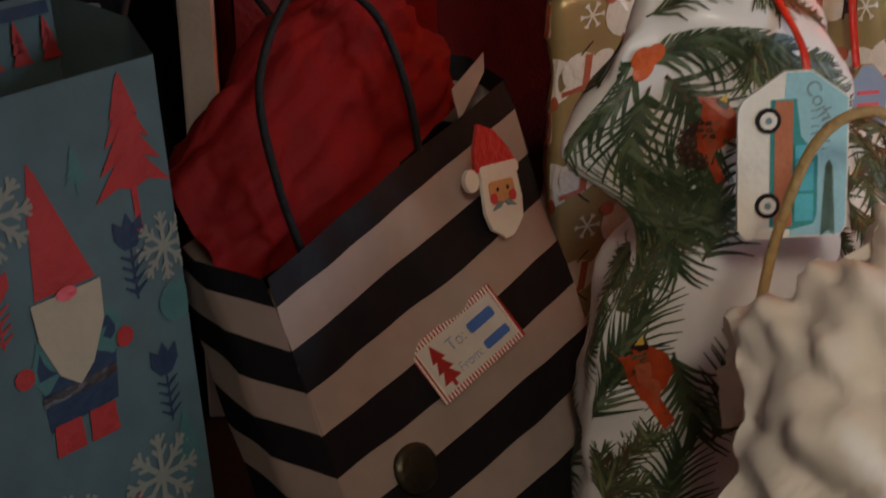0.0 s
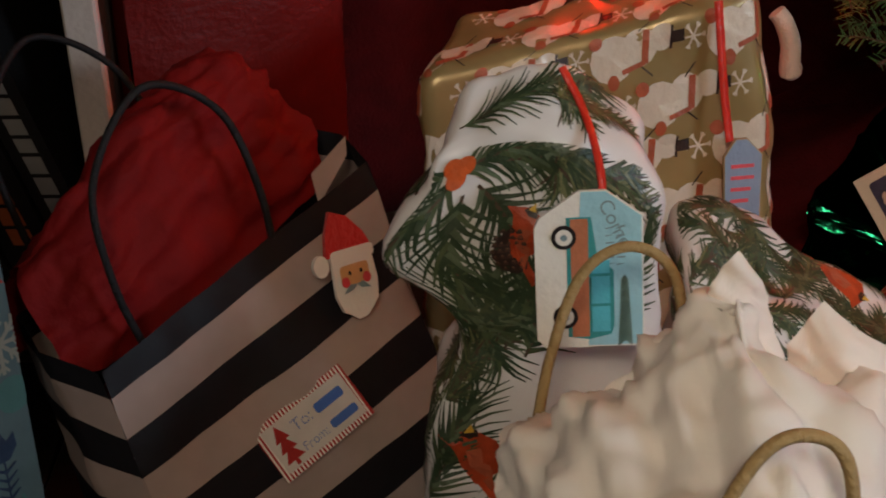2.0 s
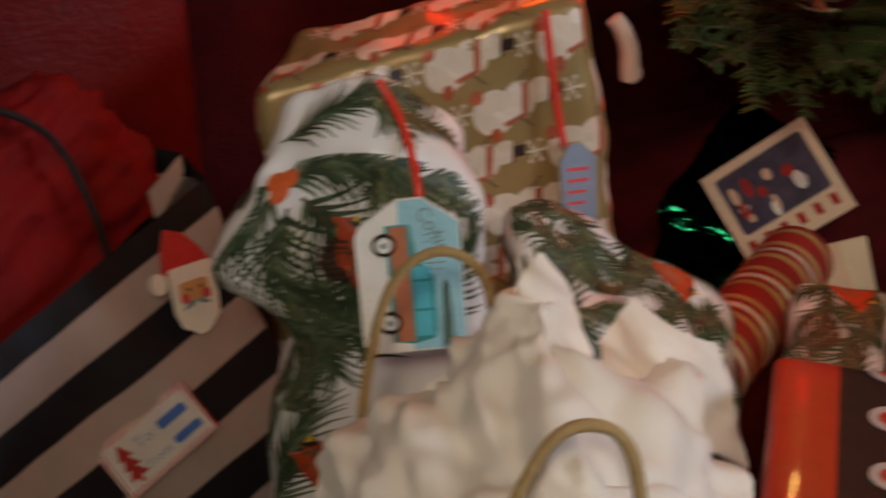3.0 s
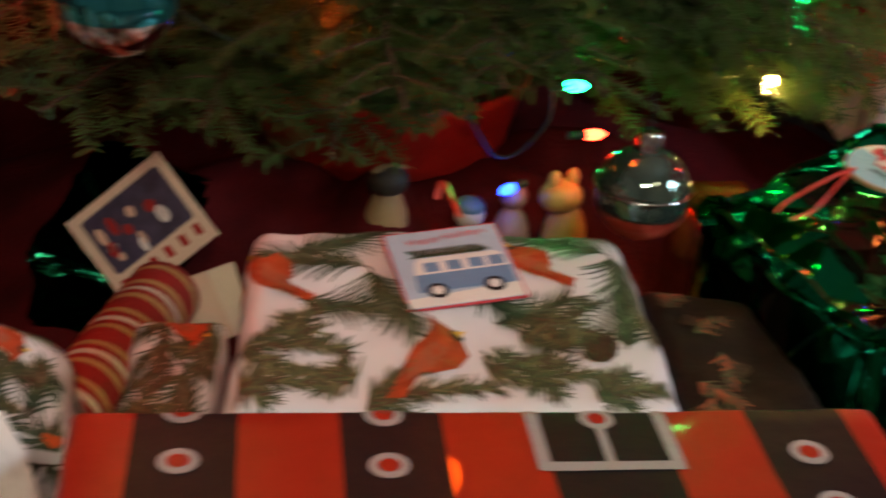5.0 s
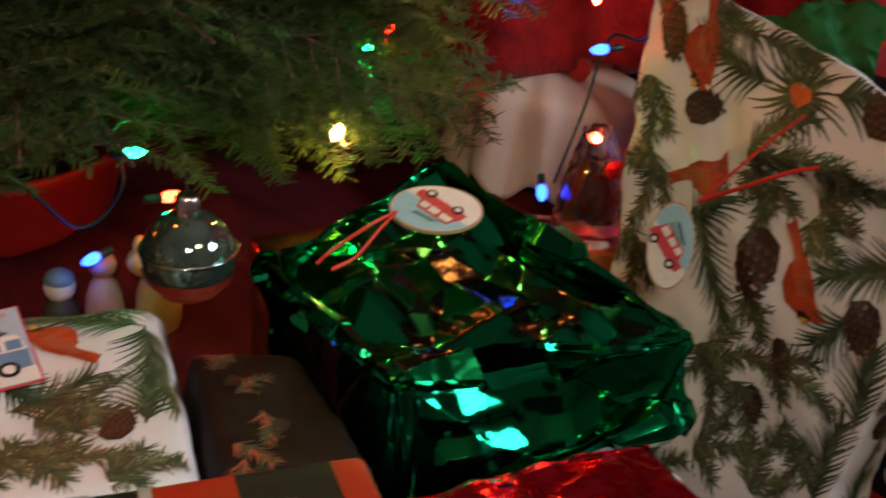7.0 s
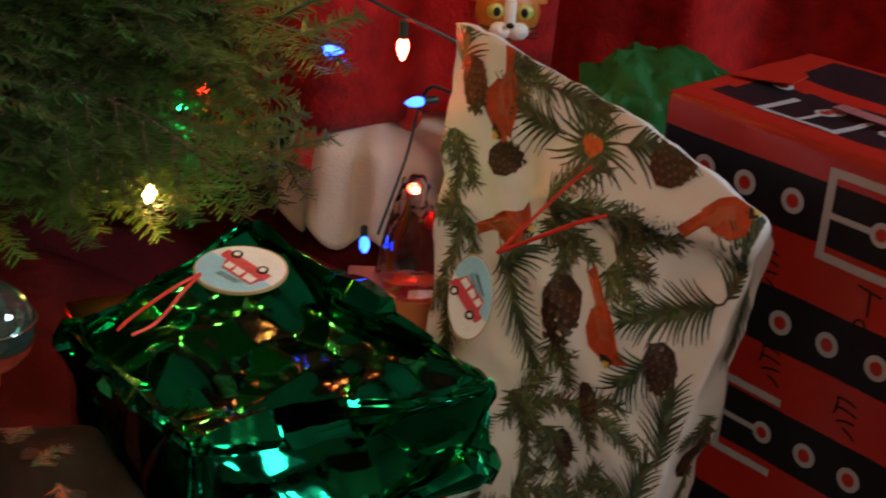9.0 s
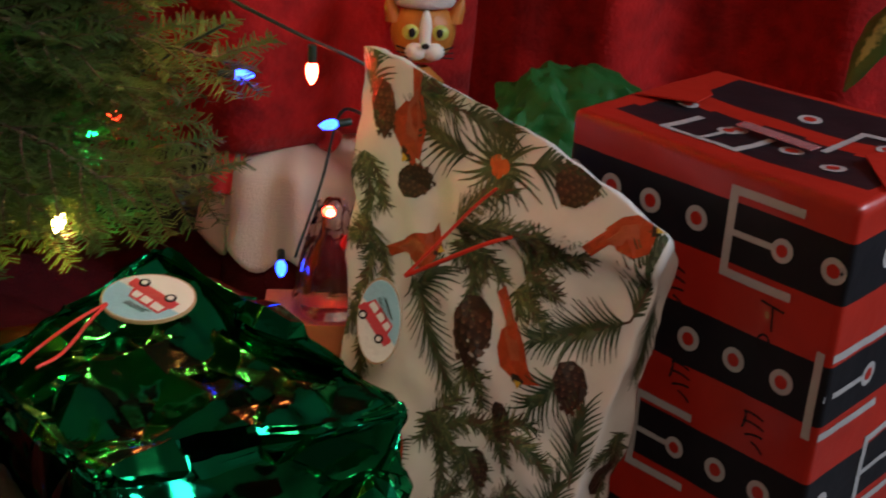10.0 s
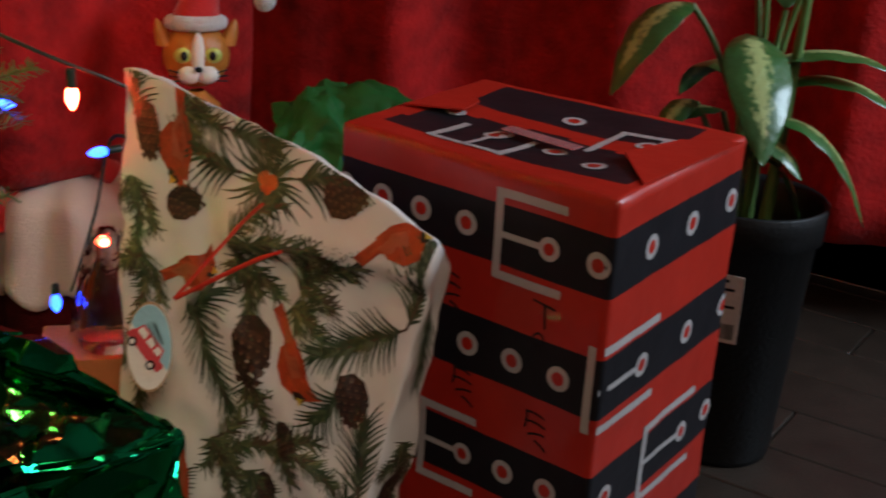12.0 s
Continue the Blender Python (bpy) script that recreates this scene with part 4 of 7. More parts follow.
tall_gift, tall_body = shaped("tall_pine_gift", [(1.42, 0.56, 0), (1.42, 0.31, 0), (1.52, 0.3, 0), (1.56, 0.6, 0)],
                              [(1.54, 0.655, 0.567), (1.545, 0.256, 0.474), (1.575, 0.268, 0.44), (1.57, 0.645, 0.535)],
                              "tall soft gift in white paper printed with pines and red birds", 0.006, 0.004, 0.006, 7.3, tall_bulge)
lay(tall_body, tall_gift, "front", 5, [(0.51, 0.925, 0.058)],
    [(0.2, 0.9, -110, 0.05, 1), (0.3, 0.715, 8, 0.044, 1), (0.67, 0.64, -75, 0.052, 1), (0.92, 0.965, 30, 0.046, 1), (0.31, 0.33, -95, 0.036, 1)],
    [(0.1, 0.91, -75, 0.04), (0.52, 0.63, -92, 0.056), (0.87, 0.645, -76, 0.04), (0.69, 0.51, -51, 0.03), (0.65, 0.4, -65, 0.03), (0.74, 0.97, 34, 0.036), (0.24, 0.82, 35, 0.034)],
    [(0.42, 0.915, -172, 0.06), (0.6, 0.955, 22, 0.06), (0.36, 0.97, 8, 0.05), (0.97, 0.82, 83, 0.1), (0.97, 0.82, -134, 0.1),
     (0.27, 0.62, 50, 0.05), (0.27, 0.67, -58, 0.1), (0.97, 0.47, 105, 0.074), (0.85, 0.65, -125, 0.045), (0.04, 0.92, 88, 0.04), (0.95, 0.3, 100, 0.08), (0.2, 0.22, 60, 0.07)],
    [(0.42, 0.79, 14, 0.13), (0.44, 0.78, -74, 0.06), (0.65, 0.78, 40, 0.08), (0.2, 0.96, 2, 0.05), (0.62, 0.74, -16, 0.045), (0.44, 0.41, 24, 0.09), (0.41, 0.44, -60, 0.07),
     (0.67, 0.49, -8, 0.075), (0.58, 0.42, -62, 0.06), (0.1, 0.71, -101, 0.08), (0.05, 0.82, -88, 0.08), (0.51, 0.57, -47, 0.045), (0.06, 0.55, -85, 0.08), (0.5, 0.25, 20, 0.09), (0.75, 0.25, 80, 0.08), (0.3, 0.12, 40, 0.08), (0.85, 0.4, -100, 0.07), (0.2, 0.35, -70, 0.08)])
lay(tall_body, tall_gift, "left", 15, [], [(0.6, 0.6, 80, 0.04, 1)], [(0.5, 0.4, 60, 0.04)], [(0.5, 0.8, 90, 0.08), (0.5, 0.2, 90, 0.08)],
    [(0.5, 0.94, -90, 0.09), (0.5, 0.75, -85, 0.1), (0.4, 0.55, -90, 0.1), (0.6, 0.3, -90, 0.1)])
lay(tall_body, tall_gift, "right", 16, [], [], [(0.5, 0.5, 60, 0.04)], [(0.5, 0.9, -90, 0.08), (0.5, 0.2, 90, 0.08)], [(0.5, 0.6, -90, 0.1), (0.6, 0.3, -90, 0.1)])
lay(tall_body, tall_gift, "top", 17, [], [], [], [(0.3, 0.5, 10, 0.07), (0.7, 0.5, 170, 0.06)], [(0.1, 0.5, 0, 0.07), (0.55, 0.5, 0, 0.08)])


def van_bulge(a, b, h):
    return Vector((-0.034 * math.exp(-((h - 0.84) / 0.07) ** 2) * (1 - a) * (1 - 0.5 * b) + 0.02 * math.exp(-((h - 0.7) / 0.1) ** 2) * (1 - a), 0,
                   0.02 * math.sin(math.pi * a) * h ** 6))


van_gift, van_body = shaped("pine_wrapped_gift", [(0.165, 0.6, 0), (0.36, 0.59, 0), (0.36, 0.7, 0), (0.17, 0.72, 0)],
                            [(0.175, 0.65, 0.445), (0.325, 0.645, 0.435), (0.31, 0.7, 0.47), (0.2, 0.7, 0.48)],
                            "tall gift in glossy white paper with dark pine sprigs", 0.02, 0.004, 0.007, 8.2, van_bulge)
lay(van_body, van_gift, "front", 6, [], [(0.5, 0.88, 80, 0.03, 1), (0.23, 0.52, 94, 0.042, 1)], [(0.46, 0.855, 102, 0.024)],
    [(0.14, 0.96, 25, 0.06), (0.14, 0.96, -107, 0.062), (0.11, 0.97, -140, 0.04), (0.2, 0.93, -73, 0.062), (0.12, 0.69, 78, 0.05), (0.25, 0.7, 68, 0.055), (0.34, 0.69, 59, 0.06),
     (0.13, 0.73, 27, 0.055), (0.0, 0.43, 70, 0.055), (0.04, 0.5, 60, 0.05), (0.75, 0.75, 70, 0.07), (0.5, 0.4, 70, 0.07), (0.3, 0.2, 80, 0.08), (0.8, 0.3, 80, 0.07),
     (0.25, 0.94, -35, 0.05), (0.3, 0.97, 5, 0.05), (0.08, 0.78, -60, 0.05), (0.32, 0.55, -70, 0.06)],
    [(0.02, 0.66, 31, 0.045), (0.02, 0.61, 65, 0.04), (0.55, 0.98, -40, 0.04), (0.73, 0.97, -30, 0.04), (0.1, 0.3, 60, 0.06), (0.6, 0.15, 60, 0.08)])
berry = Print(van_body, "front", random.Random(61))
for dx, dy in ((-0.004, 0.003), (0.005, 0.003), (0.0, -0.005)):
    berry.disc(BERRY, (0.15 * berry.w + dx, 0.965 * berry.h + dy), 0.0068, 4)
berry.finish(van_gift)
lay(van_body, van_gift, "left", 7, [], [], [], [(0.8, 0.92, 200, 0.06), (0.5, 0.45, 60, 0.07), (0.4, 0.2, 80, 0.07)], [(0.7, 0.68, -80, 0.06)])
lay(van_body, van_gift, "top", 8, [], [], [], [(0.1, 0.3, 20, 0.06), (0.4, 0.6, 10, 0.06)], [(0.55, 0.4, 0, 0.06)])
lay(bus_body, bus_gift, "top", 9, [], [(0.06, 0.72, 114, 0.05, 1), (0.46, 0.29, 39, 0.055, 1), (0.715, 0.8, 110, 0.048, 1)], [(0.84, 0.3, 60, 0.03)],
    [(0.31, 0.75, 169, 0.09), (0.31, 0.75, -79, 0.09), (0.11, 0.8, 24, 0.07), (0.94, 0.83, 157, 0.095), (0.94, 0.83, -94, 0.11), (0.8, 0.92, 16, 0.05), (0.55, 0.62, -35, 0.07), (0.14, 0.56, -10, 0.07), (0.6, 0.45, 15, 0.06), (0.9, 0.3, 80, 0.06)],
    [(0.02, 0.32, -2, 0.075), (0.13, 0.37, 56, 0.045), (0.66, 0.39, -7, 0.06), (0.74, 0.31, 57, 0.066), (0.28, 0.2, 172, 0.045), (0.03, 0.15, 0, 0.055), (0.65, 0.17, -5, 0.06), (0.57, 0.19, 20, 0.05),
     (0.3, 0.06, 10, 0.09), (0.8, 0.08, 5, 0.06)])
under_gift, under_body = pine_gift("lower_pine_box", [(1.12, 0.47, 0), (1.34, 0.36, 0), (1.37, 0.69, 0), (1.13, 0.7, 0)],
                                   [(1.12, 0.47, 0.168), (1.34, 0.36, 0.19), (1.37, 0.69, 0.18), (1.13, 0.7, 0.168)],
                                   "pine-printed box under the green foil gift", 0.012, 0.003, 0.003, 2.6, {"front": (14, 2, 2, 2), "right": (12, 2, 1, 1), "left": (8, 1, 1, 0), "top": (8, 1, 0, 0)})
low_gift, low_body = pine_gift("low_pine_gift", [(0.36, 0.64, 0), (0.53, 0.6, 0), (0.58, 0.78, 0), (0.38, 0.83, 0)],
                               [(0.35, 0.67, 0.3), (0.515, 0.66, 0.24), (0.54, 0.77, 0.27), (0.36, 0.8, 0.36)],
                               "rumpled gift in white paper with dark pine sprigs", 0.025, 0.006, 0.008, 9.4,
                               {"front": (14, 1, 1, 2), "top": (16, 1, 0, 2), "right": (6, 1, 0, 1), "left": (6, 1, 0, 0)}, size=1.05)
side_gift, side_body = pine_gift("small_pine_gift", [(0.53, 0.62, 0), (0.585, 0.57, 0), (0.665, 0.75, 0), (0.6, 0.79, 0)],
                                 [(0.53, 0.63, 0.25), (0.583, 0.58, 0.26), (0.665, 0.75, 0.27), (0.6, 0.79, 0.26)],
                                 "narrow gift in pine-printed paper beside a larger box", 0.012, 0.003, 0.003, 4.4, {"top": (12, 1, 0, 1), "front": (8, 1, 0, 0), "left": (6, 0, 0, 0)})


def brown_gift():
    t = gift("brown_gift", (1.0, 0.55, 0), "low gift in dark brown printed paper")
    low = [(0.925, 0.42, 0), (1.05, 0.4, 0), (1.09, 0.6, 0), (1.0, 0.67, 0)]
    w = Wrapped(low, [(0.92, 0.47, 0.27), (1.045, 0.44, 0.27), (1.08, 0.6, 0.29), (1.0, 0.665, 0.285)], 0.018, 0.004, 16, 0.004, 5.5)
    part("wrapping", w.body("wrapping", KRAFT_DARK, 0.014), t)
    rng = random.Random(8)
    pr = Print(w, "top", rng)
    for k in range(9):
        at = ((0.15 + 0.7 * rng.random()) * pr.w, (0.1 + 0.1 * k) * pr.h)
        if k % 3 == 0:
            pr.cone(at, rng.uniform(0, 6), 0.018)
        else:
            pr.branch(at, rng.uniform(0, 6), 0.04, 0.016, True)
    pr.finish(t)


brown_gift()


def snow_gift():
    t = gift("snow_wrapped_gift", (0.33, 0.95, 0), "tall gift in gold foil paper printed with snow figures and flakes")
    low = [(0.17, 0.8, 0), (0.51, 0.86, 0), (0.52, 0.98, 0), (0.17, 0.95, 0)]
    high = [(0.17, 0.862, 0.41), (0.438, 0.9, 0.468), (0.44, 0.98, 0.468), (0.2, 0.95, 0.43)]
    w = Wrapped(low, high, 0.016, 0.004, 14, 0.004, 3.3)
    part("wrapping", w.body("wrapping", GOLD_PAPER, 0.012), t)
    rng = random.Random(12)
    for face in ("front", "left", "right", "top"):
        pr = Print(w, face, rng)
        cols, rows_ = max(1, round(pr.w / 0.05)), max(1, round(pr.h / 0.047))
        for i in range(cols):
            for j in range(rows_):
                x, y = (i + 0.5 + 0.25 * (j % 2)) * pr.w / cols, (j + 0.5) * pr.h / rows_
                if (i + j) % 2 == 0 :
                    # a plain round snow figure lying on its side: three discs, a dark hat, a scarf
                    pr.disc(RUST_INK, (x - 0.02, y - 0.023), 0.005, 2, 1.3)
                    for sx in (-1, 1):
                        pr.bar(BIRD_DARK, (x + 0.004, y + sx * 0.014), (x + 0.014, y + sx * 0.024), 0.0012, 2, n=1)
                    for dx, r_ in ((-0.02, 0.0195), (0.004, 0.016), (0.024, 0.011)):
                        pr.disc(CREAM_INK, (x + dx, y + dx * 0.2), r_, 1)
                    pr.bar(RUST_INK, (x + 0.008, y - 0.013), (x + 0.011, y + 0.014), 0.006, 3)
                    pr.bar(RUST_INK, (x + 0.008, y - 0.012), (x - 0.012, y - 0.016), 0.004, 3)
                    pr.bar(BIRD_DARK, (x + 0.031, y - 0.006), (x + 0.033, y + 0.012), 0.0022, 2)
                    pr.bar(BIRD_DARK, (x + 0.032, y + 0.003), (x + 0.043, y + 0.003), 0.0095, 2)
                    pr.disc(RUST_INK, (x - 0.034, y + 0.012), 0.006, 2)
                else:
                    for k in range(6):
                        a = k * math.pi / 3
                        pr.bar(CREAM_INK, (x, y), (x + 0.011 * math.cos(a), y + 0.011 * math.sin(a)), 0.0016, 1, n=1)
                        for e in (-0.5, 0.5):
                            b = (x + 0.007 * math.cos(a), y + 0.007 * math.sin(a))
                            pr.bar(CREAM_INK, b, (b[0] + 0.004 * math.cos(a + e), b[1] + 0.004 * math.sin(a + e)), 0.0012, 1, n=1)
        pr.finish(t)
    return w


snow_body = snow_gift()


def gold_box():
    t = gift("gold_box", (1.13, 0.78, 0), "flat box in shiny gold paper behind the green gift")
    low = [(1.15, 0.755, 0), (1.24, 0.75, 0), (1.27, 0.84, 0), (1.19, 0.86, 0)]
    w = Wrapped(low, [(p[0], p[1], 0.265) for p in low], 0.006, 0.002, 20, 0.001, 6.6)
    part("wrapping", w.body("wrapping", GOLD_FOIL, 0.01), t)


gold_box()


# ---- gift bags ----
def crumpled_sheet(rows_pts, amp, seed, fold=3, soft=1):
    """A tissue sheet over a coarse net of points, folded into sharp flat facets."""
    rng = random.Random(int(seed * 100))
    cols = list(zip(*[curve(r, fold) for r in rows_pts]))
    rows = [list(r) for r in zip(*[curve(c, fold) for c in cols])]
    nv, nu = len(rows), len(rows[0])
    s = Shape()
    pts = []
    for j in range(nv):
        row = []
        for i in range(nu):
            p = rows[j][i]
            n = (rows[j][min(i + 1, nu - 1)] - rows[j][max(i - 1, 0)]).cross(rows[min(j + 1, nv - 1)][i] - rows[max(j - 1, 0)][i])
            n = n.normalized() if n.length > 1e-9 else Vector((0, 0, 1))
            o = amp * (rng.uniform(-1, 1) + 1.2 * noise.noise(p * 9 + Vector((seed, 0, 0))))
            row.append(p + n * o + Vector((rng.uniform(-1, 1), rng.uniform(-1, 1), rng.uniform(-0.5, 0.5))) * amp * 0.6)
        pts.append(row)
    bm = bmesh.new()
    grid = [[bm.verts.new(p) for p in r] for r in pts]
    for j in range(nv - 1):
        for i in range(nu - 1):
            a, b, c, d = grid[j][i], grid[j][i + 1], grid[j + 1][i + 1], grid[j + 1][i]
            for f in (((a, b, c), (a, c, d)) if rng.random() < 0.5 else ((a, b, d), (b, c, d))):
                bm.faces.new(f)
    bmesh.ops.subdivide_edges(bm, edges=bm.edges[:], cuts=4, use_grid_fill=True)
    for v in bm.verts:
        v.co += Vector((noise.noise(v.co * 55), noise.noise(v.co * 55 + Vector((7, 0, 0))), noise.noise(v.co * 55 + Vector((0, 9, 0))))) * amp * 0.3
    bm.normal_update()
    moves = [(v, v.normal * amp * 0.9 * (0.45 - abs(noise.noise(Vector((v.co.x * 26, v.co.y * 14, v.co.z * 20)) + Vector((seed, 0, 0))) * 2.1) - 0.35 * abs(noise.noise(v.co * 48)))) for v in bm.verts]
    for v, d in moves:
        v.co += d
    for _ in range(soft):
        bmesh.ops.smooth_vert(bm, verts=bm.verts, factor=0.35, use_axis_x=True, use_axis_y=True, use_axis_z=True)
    bm.normal_update()
    fine = [(v, v.normal * amp * 0.32 * (0.4 - abs(noise.noise(Vector((v.co.x * 55 + v.co.z * 20, v.co.y * 30, v.co.z * 38)) + Vector((seed, 3, 0))) * 2.2))) for v in bm.verts]
    for v, d in fine:
        v.co += d
    me = bpy.data.meshes.new("tissue")
    bm.to_mesh(me)
    bm.free()
    me.polygons.foreach_set("use_smooth", [True] * len(me.polygons))
    me.set_sharp_from_angle(angle=radians(28))
    return me


def soft_sheet(rows_pts, amp, seed, lean=1.0, m=None, size=1.0):
    """Thin tissue over a coarse net of points: broad soft folds that run one way, with a few fine creases."""
    cols = list(zip(*[curve(r, 14) for r in rows_pts]))
    rows = [list(r) for r in zip(*[curve(c, 14) for c in cols])]
    nv, nu = len(rows), len(rows[0])
    out = []
    for j in range(nv):
        row = []
        for i in range(nu):
            p = rows[j][i]
            n = (rows[j][min(i + 1, nu - 1)] - rows[j][max(i - 1, 0)]).cross(rows[min(j + 1, nv - 1)][i] - rows[max(j - 1, 0)][i])
            n = n.normalized() if n.length > 1e-9 else Vector((0, 0, 1))
            q = Vector((p.x * 9 - p.z * 5 * lean, p.z * 22 + p.x * 17 * lean, p.y * 12 + seed)) * size
            o = amp * (0.8 - 1.5 * crease(q * 0.75)) + 0.45 * amp * (0.8 - 1.5 * crease(q * 1.7 + Vector((3, 7, 1))))
            o += 0.35 * amp * noise.noise(q * 0.8)
            row.append(p + n * o)
        out.append(row)
    s = Shape()
    s.grid(out)
    return s.make("tissue", m or TISSUE_WHITE)


def open_bag(t, fl, fr, down_l, down_r, back, bands, mats, sag=0.004, thick=0.0012):
    """A paper bag without lid: front top corners, their floor corners, and the way to the back. Bands: cuts from the top, in metres."""
    fl, fr, dl, dr, back = [Vector(p) for p in (fl, fr, down_l, down_r, back)]
    h = (fl - dl).length
    cuts = sorted(set([0.0] + [b for b in bands if b < h] + [h]))
    vs = []
    for a, b in zip(cuts, cuts[1:]):
        n = max(1, round((b - a) / 0.014))
        vs += [a + (b - a) * k / n for k in range(n)]
    vs.append(h)

    def wall(a, b, da, db, nu, bulge, crease=0.0):
        s = Shape()
        rows = []
        for v in vs:
            f = v / h
            row = []
            for k in range(nu + 1):
                u = k / nu
                p = (a * (1 - u) + b * u) * (1 - f) + (da * (1 - u) + db * u) * f
                n = (b - a).cross(da - a).normalized()
                o = bulge * math.sin(math.pi * u) * math.sin(math.pi * min(1, f * 1.1)) + sag * noise.noise(p * 12) + 0.5 * sag * noise.noise(p * 30)
                o -= crease * (1 - abs(2 * u - 1)) * (1 - 0.5 * f)
                row.append(p + n * o)
            rows.append(row)
        s.grid(rows)
        s.i = []
        for j in range(len(vs) - 1):
            mid = (vs[j] + vs[j + 1]) / 2
            band = sum(1 for c in cuts[1:-1] if mid > c) % 2 if bands else 0
            s.i += [band] * nu
        return s
    for nm, s in (("front_panel", wall(fl, fr, dl, dr, 26, -0.008)), ("back_panel", wall(fr + back, fl + back, dr + back, dl + back, 14, -0.004)),
                  ("left_gusset", wall(fl + back, fl, dl + back, dl, 12, 0.0, 0.012)), ("right_gusset", wall(fr, fr + back, dr, dr + back, 12, 0.0, 0.02))):
        part(nm, s.make(nm, mats), t)
    s = Shape()
    s.grid(quad_rows(dl, dr, dr + back, dl + back, 4, 2))
    part("base", s.make("base", mats[0]), t)


def striped_bag():
    fl, fr = Vector((-0.034, 0.613, 0.312)), Vector((0.132, 0.806, 0.367))
    dl, dr = Vector((0.072, 0.503, 0.0)), Vector((0.262, 0.675, 0.0))
    t = thing("striped_gift_bag", (0.16, 0.6, 0), "black and white striped paper gift bag stuffed with red tissue", "gift bag", "gift bags")
    back = Vector((-0.07, 0.06, 0.005))
    bands = [0.019 + 0.0287 * k for k in range(15)]
    open_bag(t, fl, fr, dl, dr, back, bands, [BLACK_PAPER, STRIPE_WHITE], 0.006)
    # twisted cord handles
    x = (fr - fl).normalized()
    for off, lean in ((Vector((0, 0, 0)), Vector((0.0, -0.012, 0))), (back, Vector((-0.03, 0.03, -0.01)))):
        a, b = fl.lerp(fr, 0.17) + off, fl.lerp(fr, 0.62) + off
        up = Vector((-0.035, 0.03, 0.12)) + lean
        pts = curve([a - Vector((0, 0, 0.03)), a + up * 0.35 - x * 0.012, a + up * 0.85 + x * 0.002, (a + b) / 2 + up * 1.12, b + up * 0.8 - x * 0.01, b + up * 0.3, b - Vector((0, 0, 0.03))], 9)
        part("cord_handle", tube(pts, 0.0028, 8).make("handle", CORD_BLACK), t)
    # wooden face tag: a plain shape of a bearded figure with a red hat
    n = x.cross((fl - dl).normalized())
    if n.y > 0:
        n = -n
    f = Flat((0.116, 0.742, 0.305), (0.74, 0.62, -0.1), (-0.3, 0.2, 0.9))
    f.o += Vector((0.615, -0.654, 0.44)) * 0.009
    tag = thing("wooden_face_tag", tuple(f.o), "painted wooden tag of a bearded face with a red cap", "gift tag", "gift tags")
    beard = [(-0.017, 0.016), (-0.018, -0.012), (-0.014, -0.024), (-0.007, -0.028), (-0.002, -0.032), (0.006, -0.031), (0.012, -0.026), (0.018, -0.02), (0.02, -0.006), (0.018, 0.016)]
    part("plate", f.slab(beard, 0.003).make("plate", TAG_WHITE, False), tag)
    part("cap", f.slab([(-0.022, 0.017), (0.02, 0.017), (0.014, 0.03), (0.002, 0.044), (-0.012, 0.05), (-0.019, 0.034)], 0.003).make("cap", HAT_RED, False), tag)
    part("cap_brim", f.slab(box_outline(-0.018, 0.012, 0.02, 0.021, 0.003), 0.0038).make("brim", TAG_WHITE, False), tag)
    part("bobble", f.slab(oval(-0.027, 0.013, 0.0065, 0.008), 0.0038).make("bobble", TAG_WHITE, False), tag)
    part("face", f.slab(box_outline(-0.012, -0.006, 0.013, 0.009, 0.003), 0.0006, 0.003).make("face", mat("tan_paint", (0.6, 0.32, 0.13), 0.45), False), tag)
    for e in (-1, 1):
        part("cheek", f.slab(oval(0.0005 + e * 0.0095, -0.003, 0.0035, 0.004, 12), 0.0005, 0.0037).make("cheek", CAR_RED, False), tag)
        part("eye", f.slab(oval(0.0005 + e * 0.005, 0.003, 0.0011, 0.0017, 8), 0.0004, 0.0042).make("eye", PEN, False), tag)
        part("moustache", f.slab([(0.0005, -0.006), (e * 0.006, -0.005), (e * 0.012, -0.011), (e * 0.004, -0.0095)][::e], 0.0008, 0.0038).make("moustache", INK_GREY, False), tag)
    # paper label: written lines kept as bars
    f = Flat((0.088, 0.6695, 0.2275), (0.058, 0.054, 0.02), (-0.017, 0.017, 0.027))
    f.n = Vector((0.615, -0.654, 0.44))
    f.o += f.n * 0.011
    lab = thing("paper_label", tuple(f.o), "white sticker with a red striped edge and blue handwriting", "label")
    part("border", f.slab(box_outline(-0.041, -0.022, 0.041, 0.022), 0.0006).make("border", BAG_RED, False), lab)
    stripes = Shape()
    for k in range(27):
        f.slab([(-0.041 + k * 0.003, -0.022), (-0.0397 + k * 0.003, -0.022), (-0.0385 + k * 0.003, 0.022), (-0.0398 + k * 0.003, 0.022)], 0.0002, 0.0006, stripes)
    part("edge_stripe", stripes.make("stripes", TAG_WHITE, False), lab)
    part("paper", f.slab(box_outline(-0.0365, -0.0175, 0.0365, 0.0175), 0.0005, 0.0009).make("paper", LABEL, False), lab)
    tree = Shape()
    for k in range(3):
        f.slab([(-0.034 + 0.001 * k, -0.012 + 0.008 * k), (-0.018 - 0.001 * k, -0.012 + 0.008 * k), (-0.026, 0.0 + 0.008 * k)], 0.0003, 0.0012, tree)
    f.slab(box_outline(-0.0275, -0.016, -0.0245, -0.012), 0.0003, 0.0012, tree)
    part("tree_print", tree.make("tree", BAG_RED, False), lab)
    f.text("To:", -0.015, 0.003, 0.0125, 0.0014, INK_BLUE, lab, "handwriting")
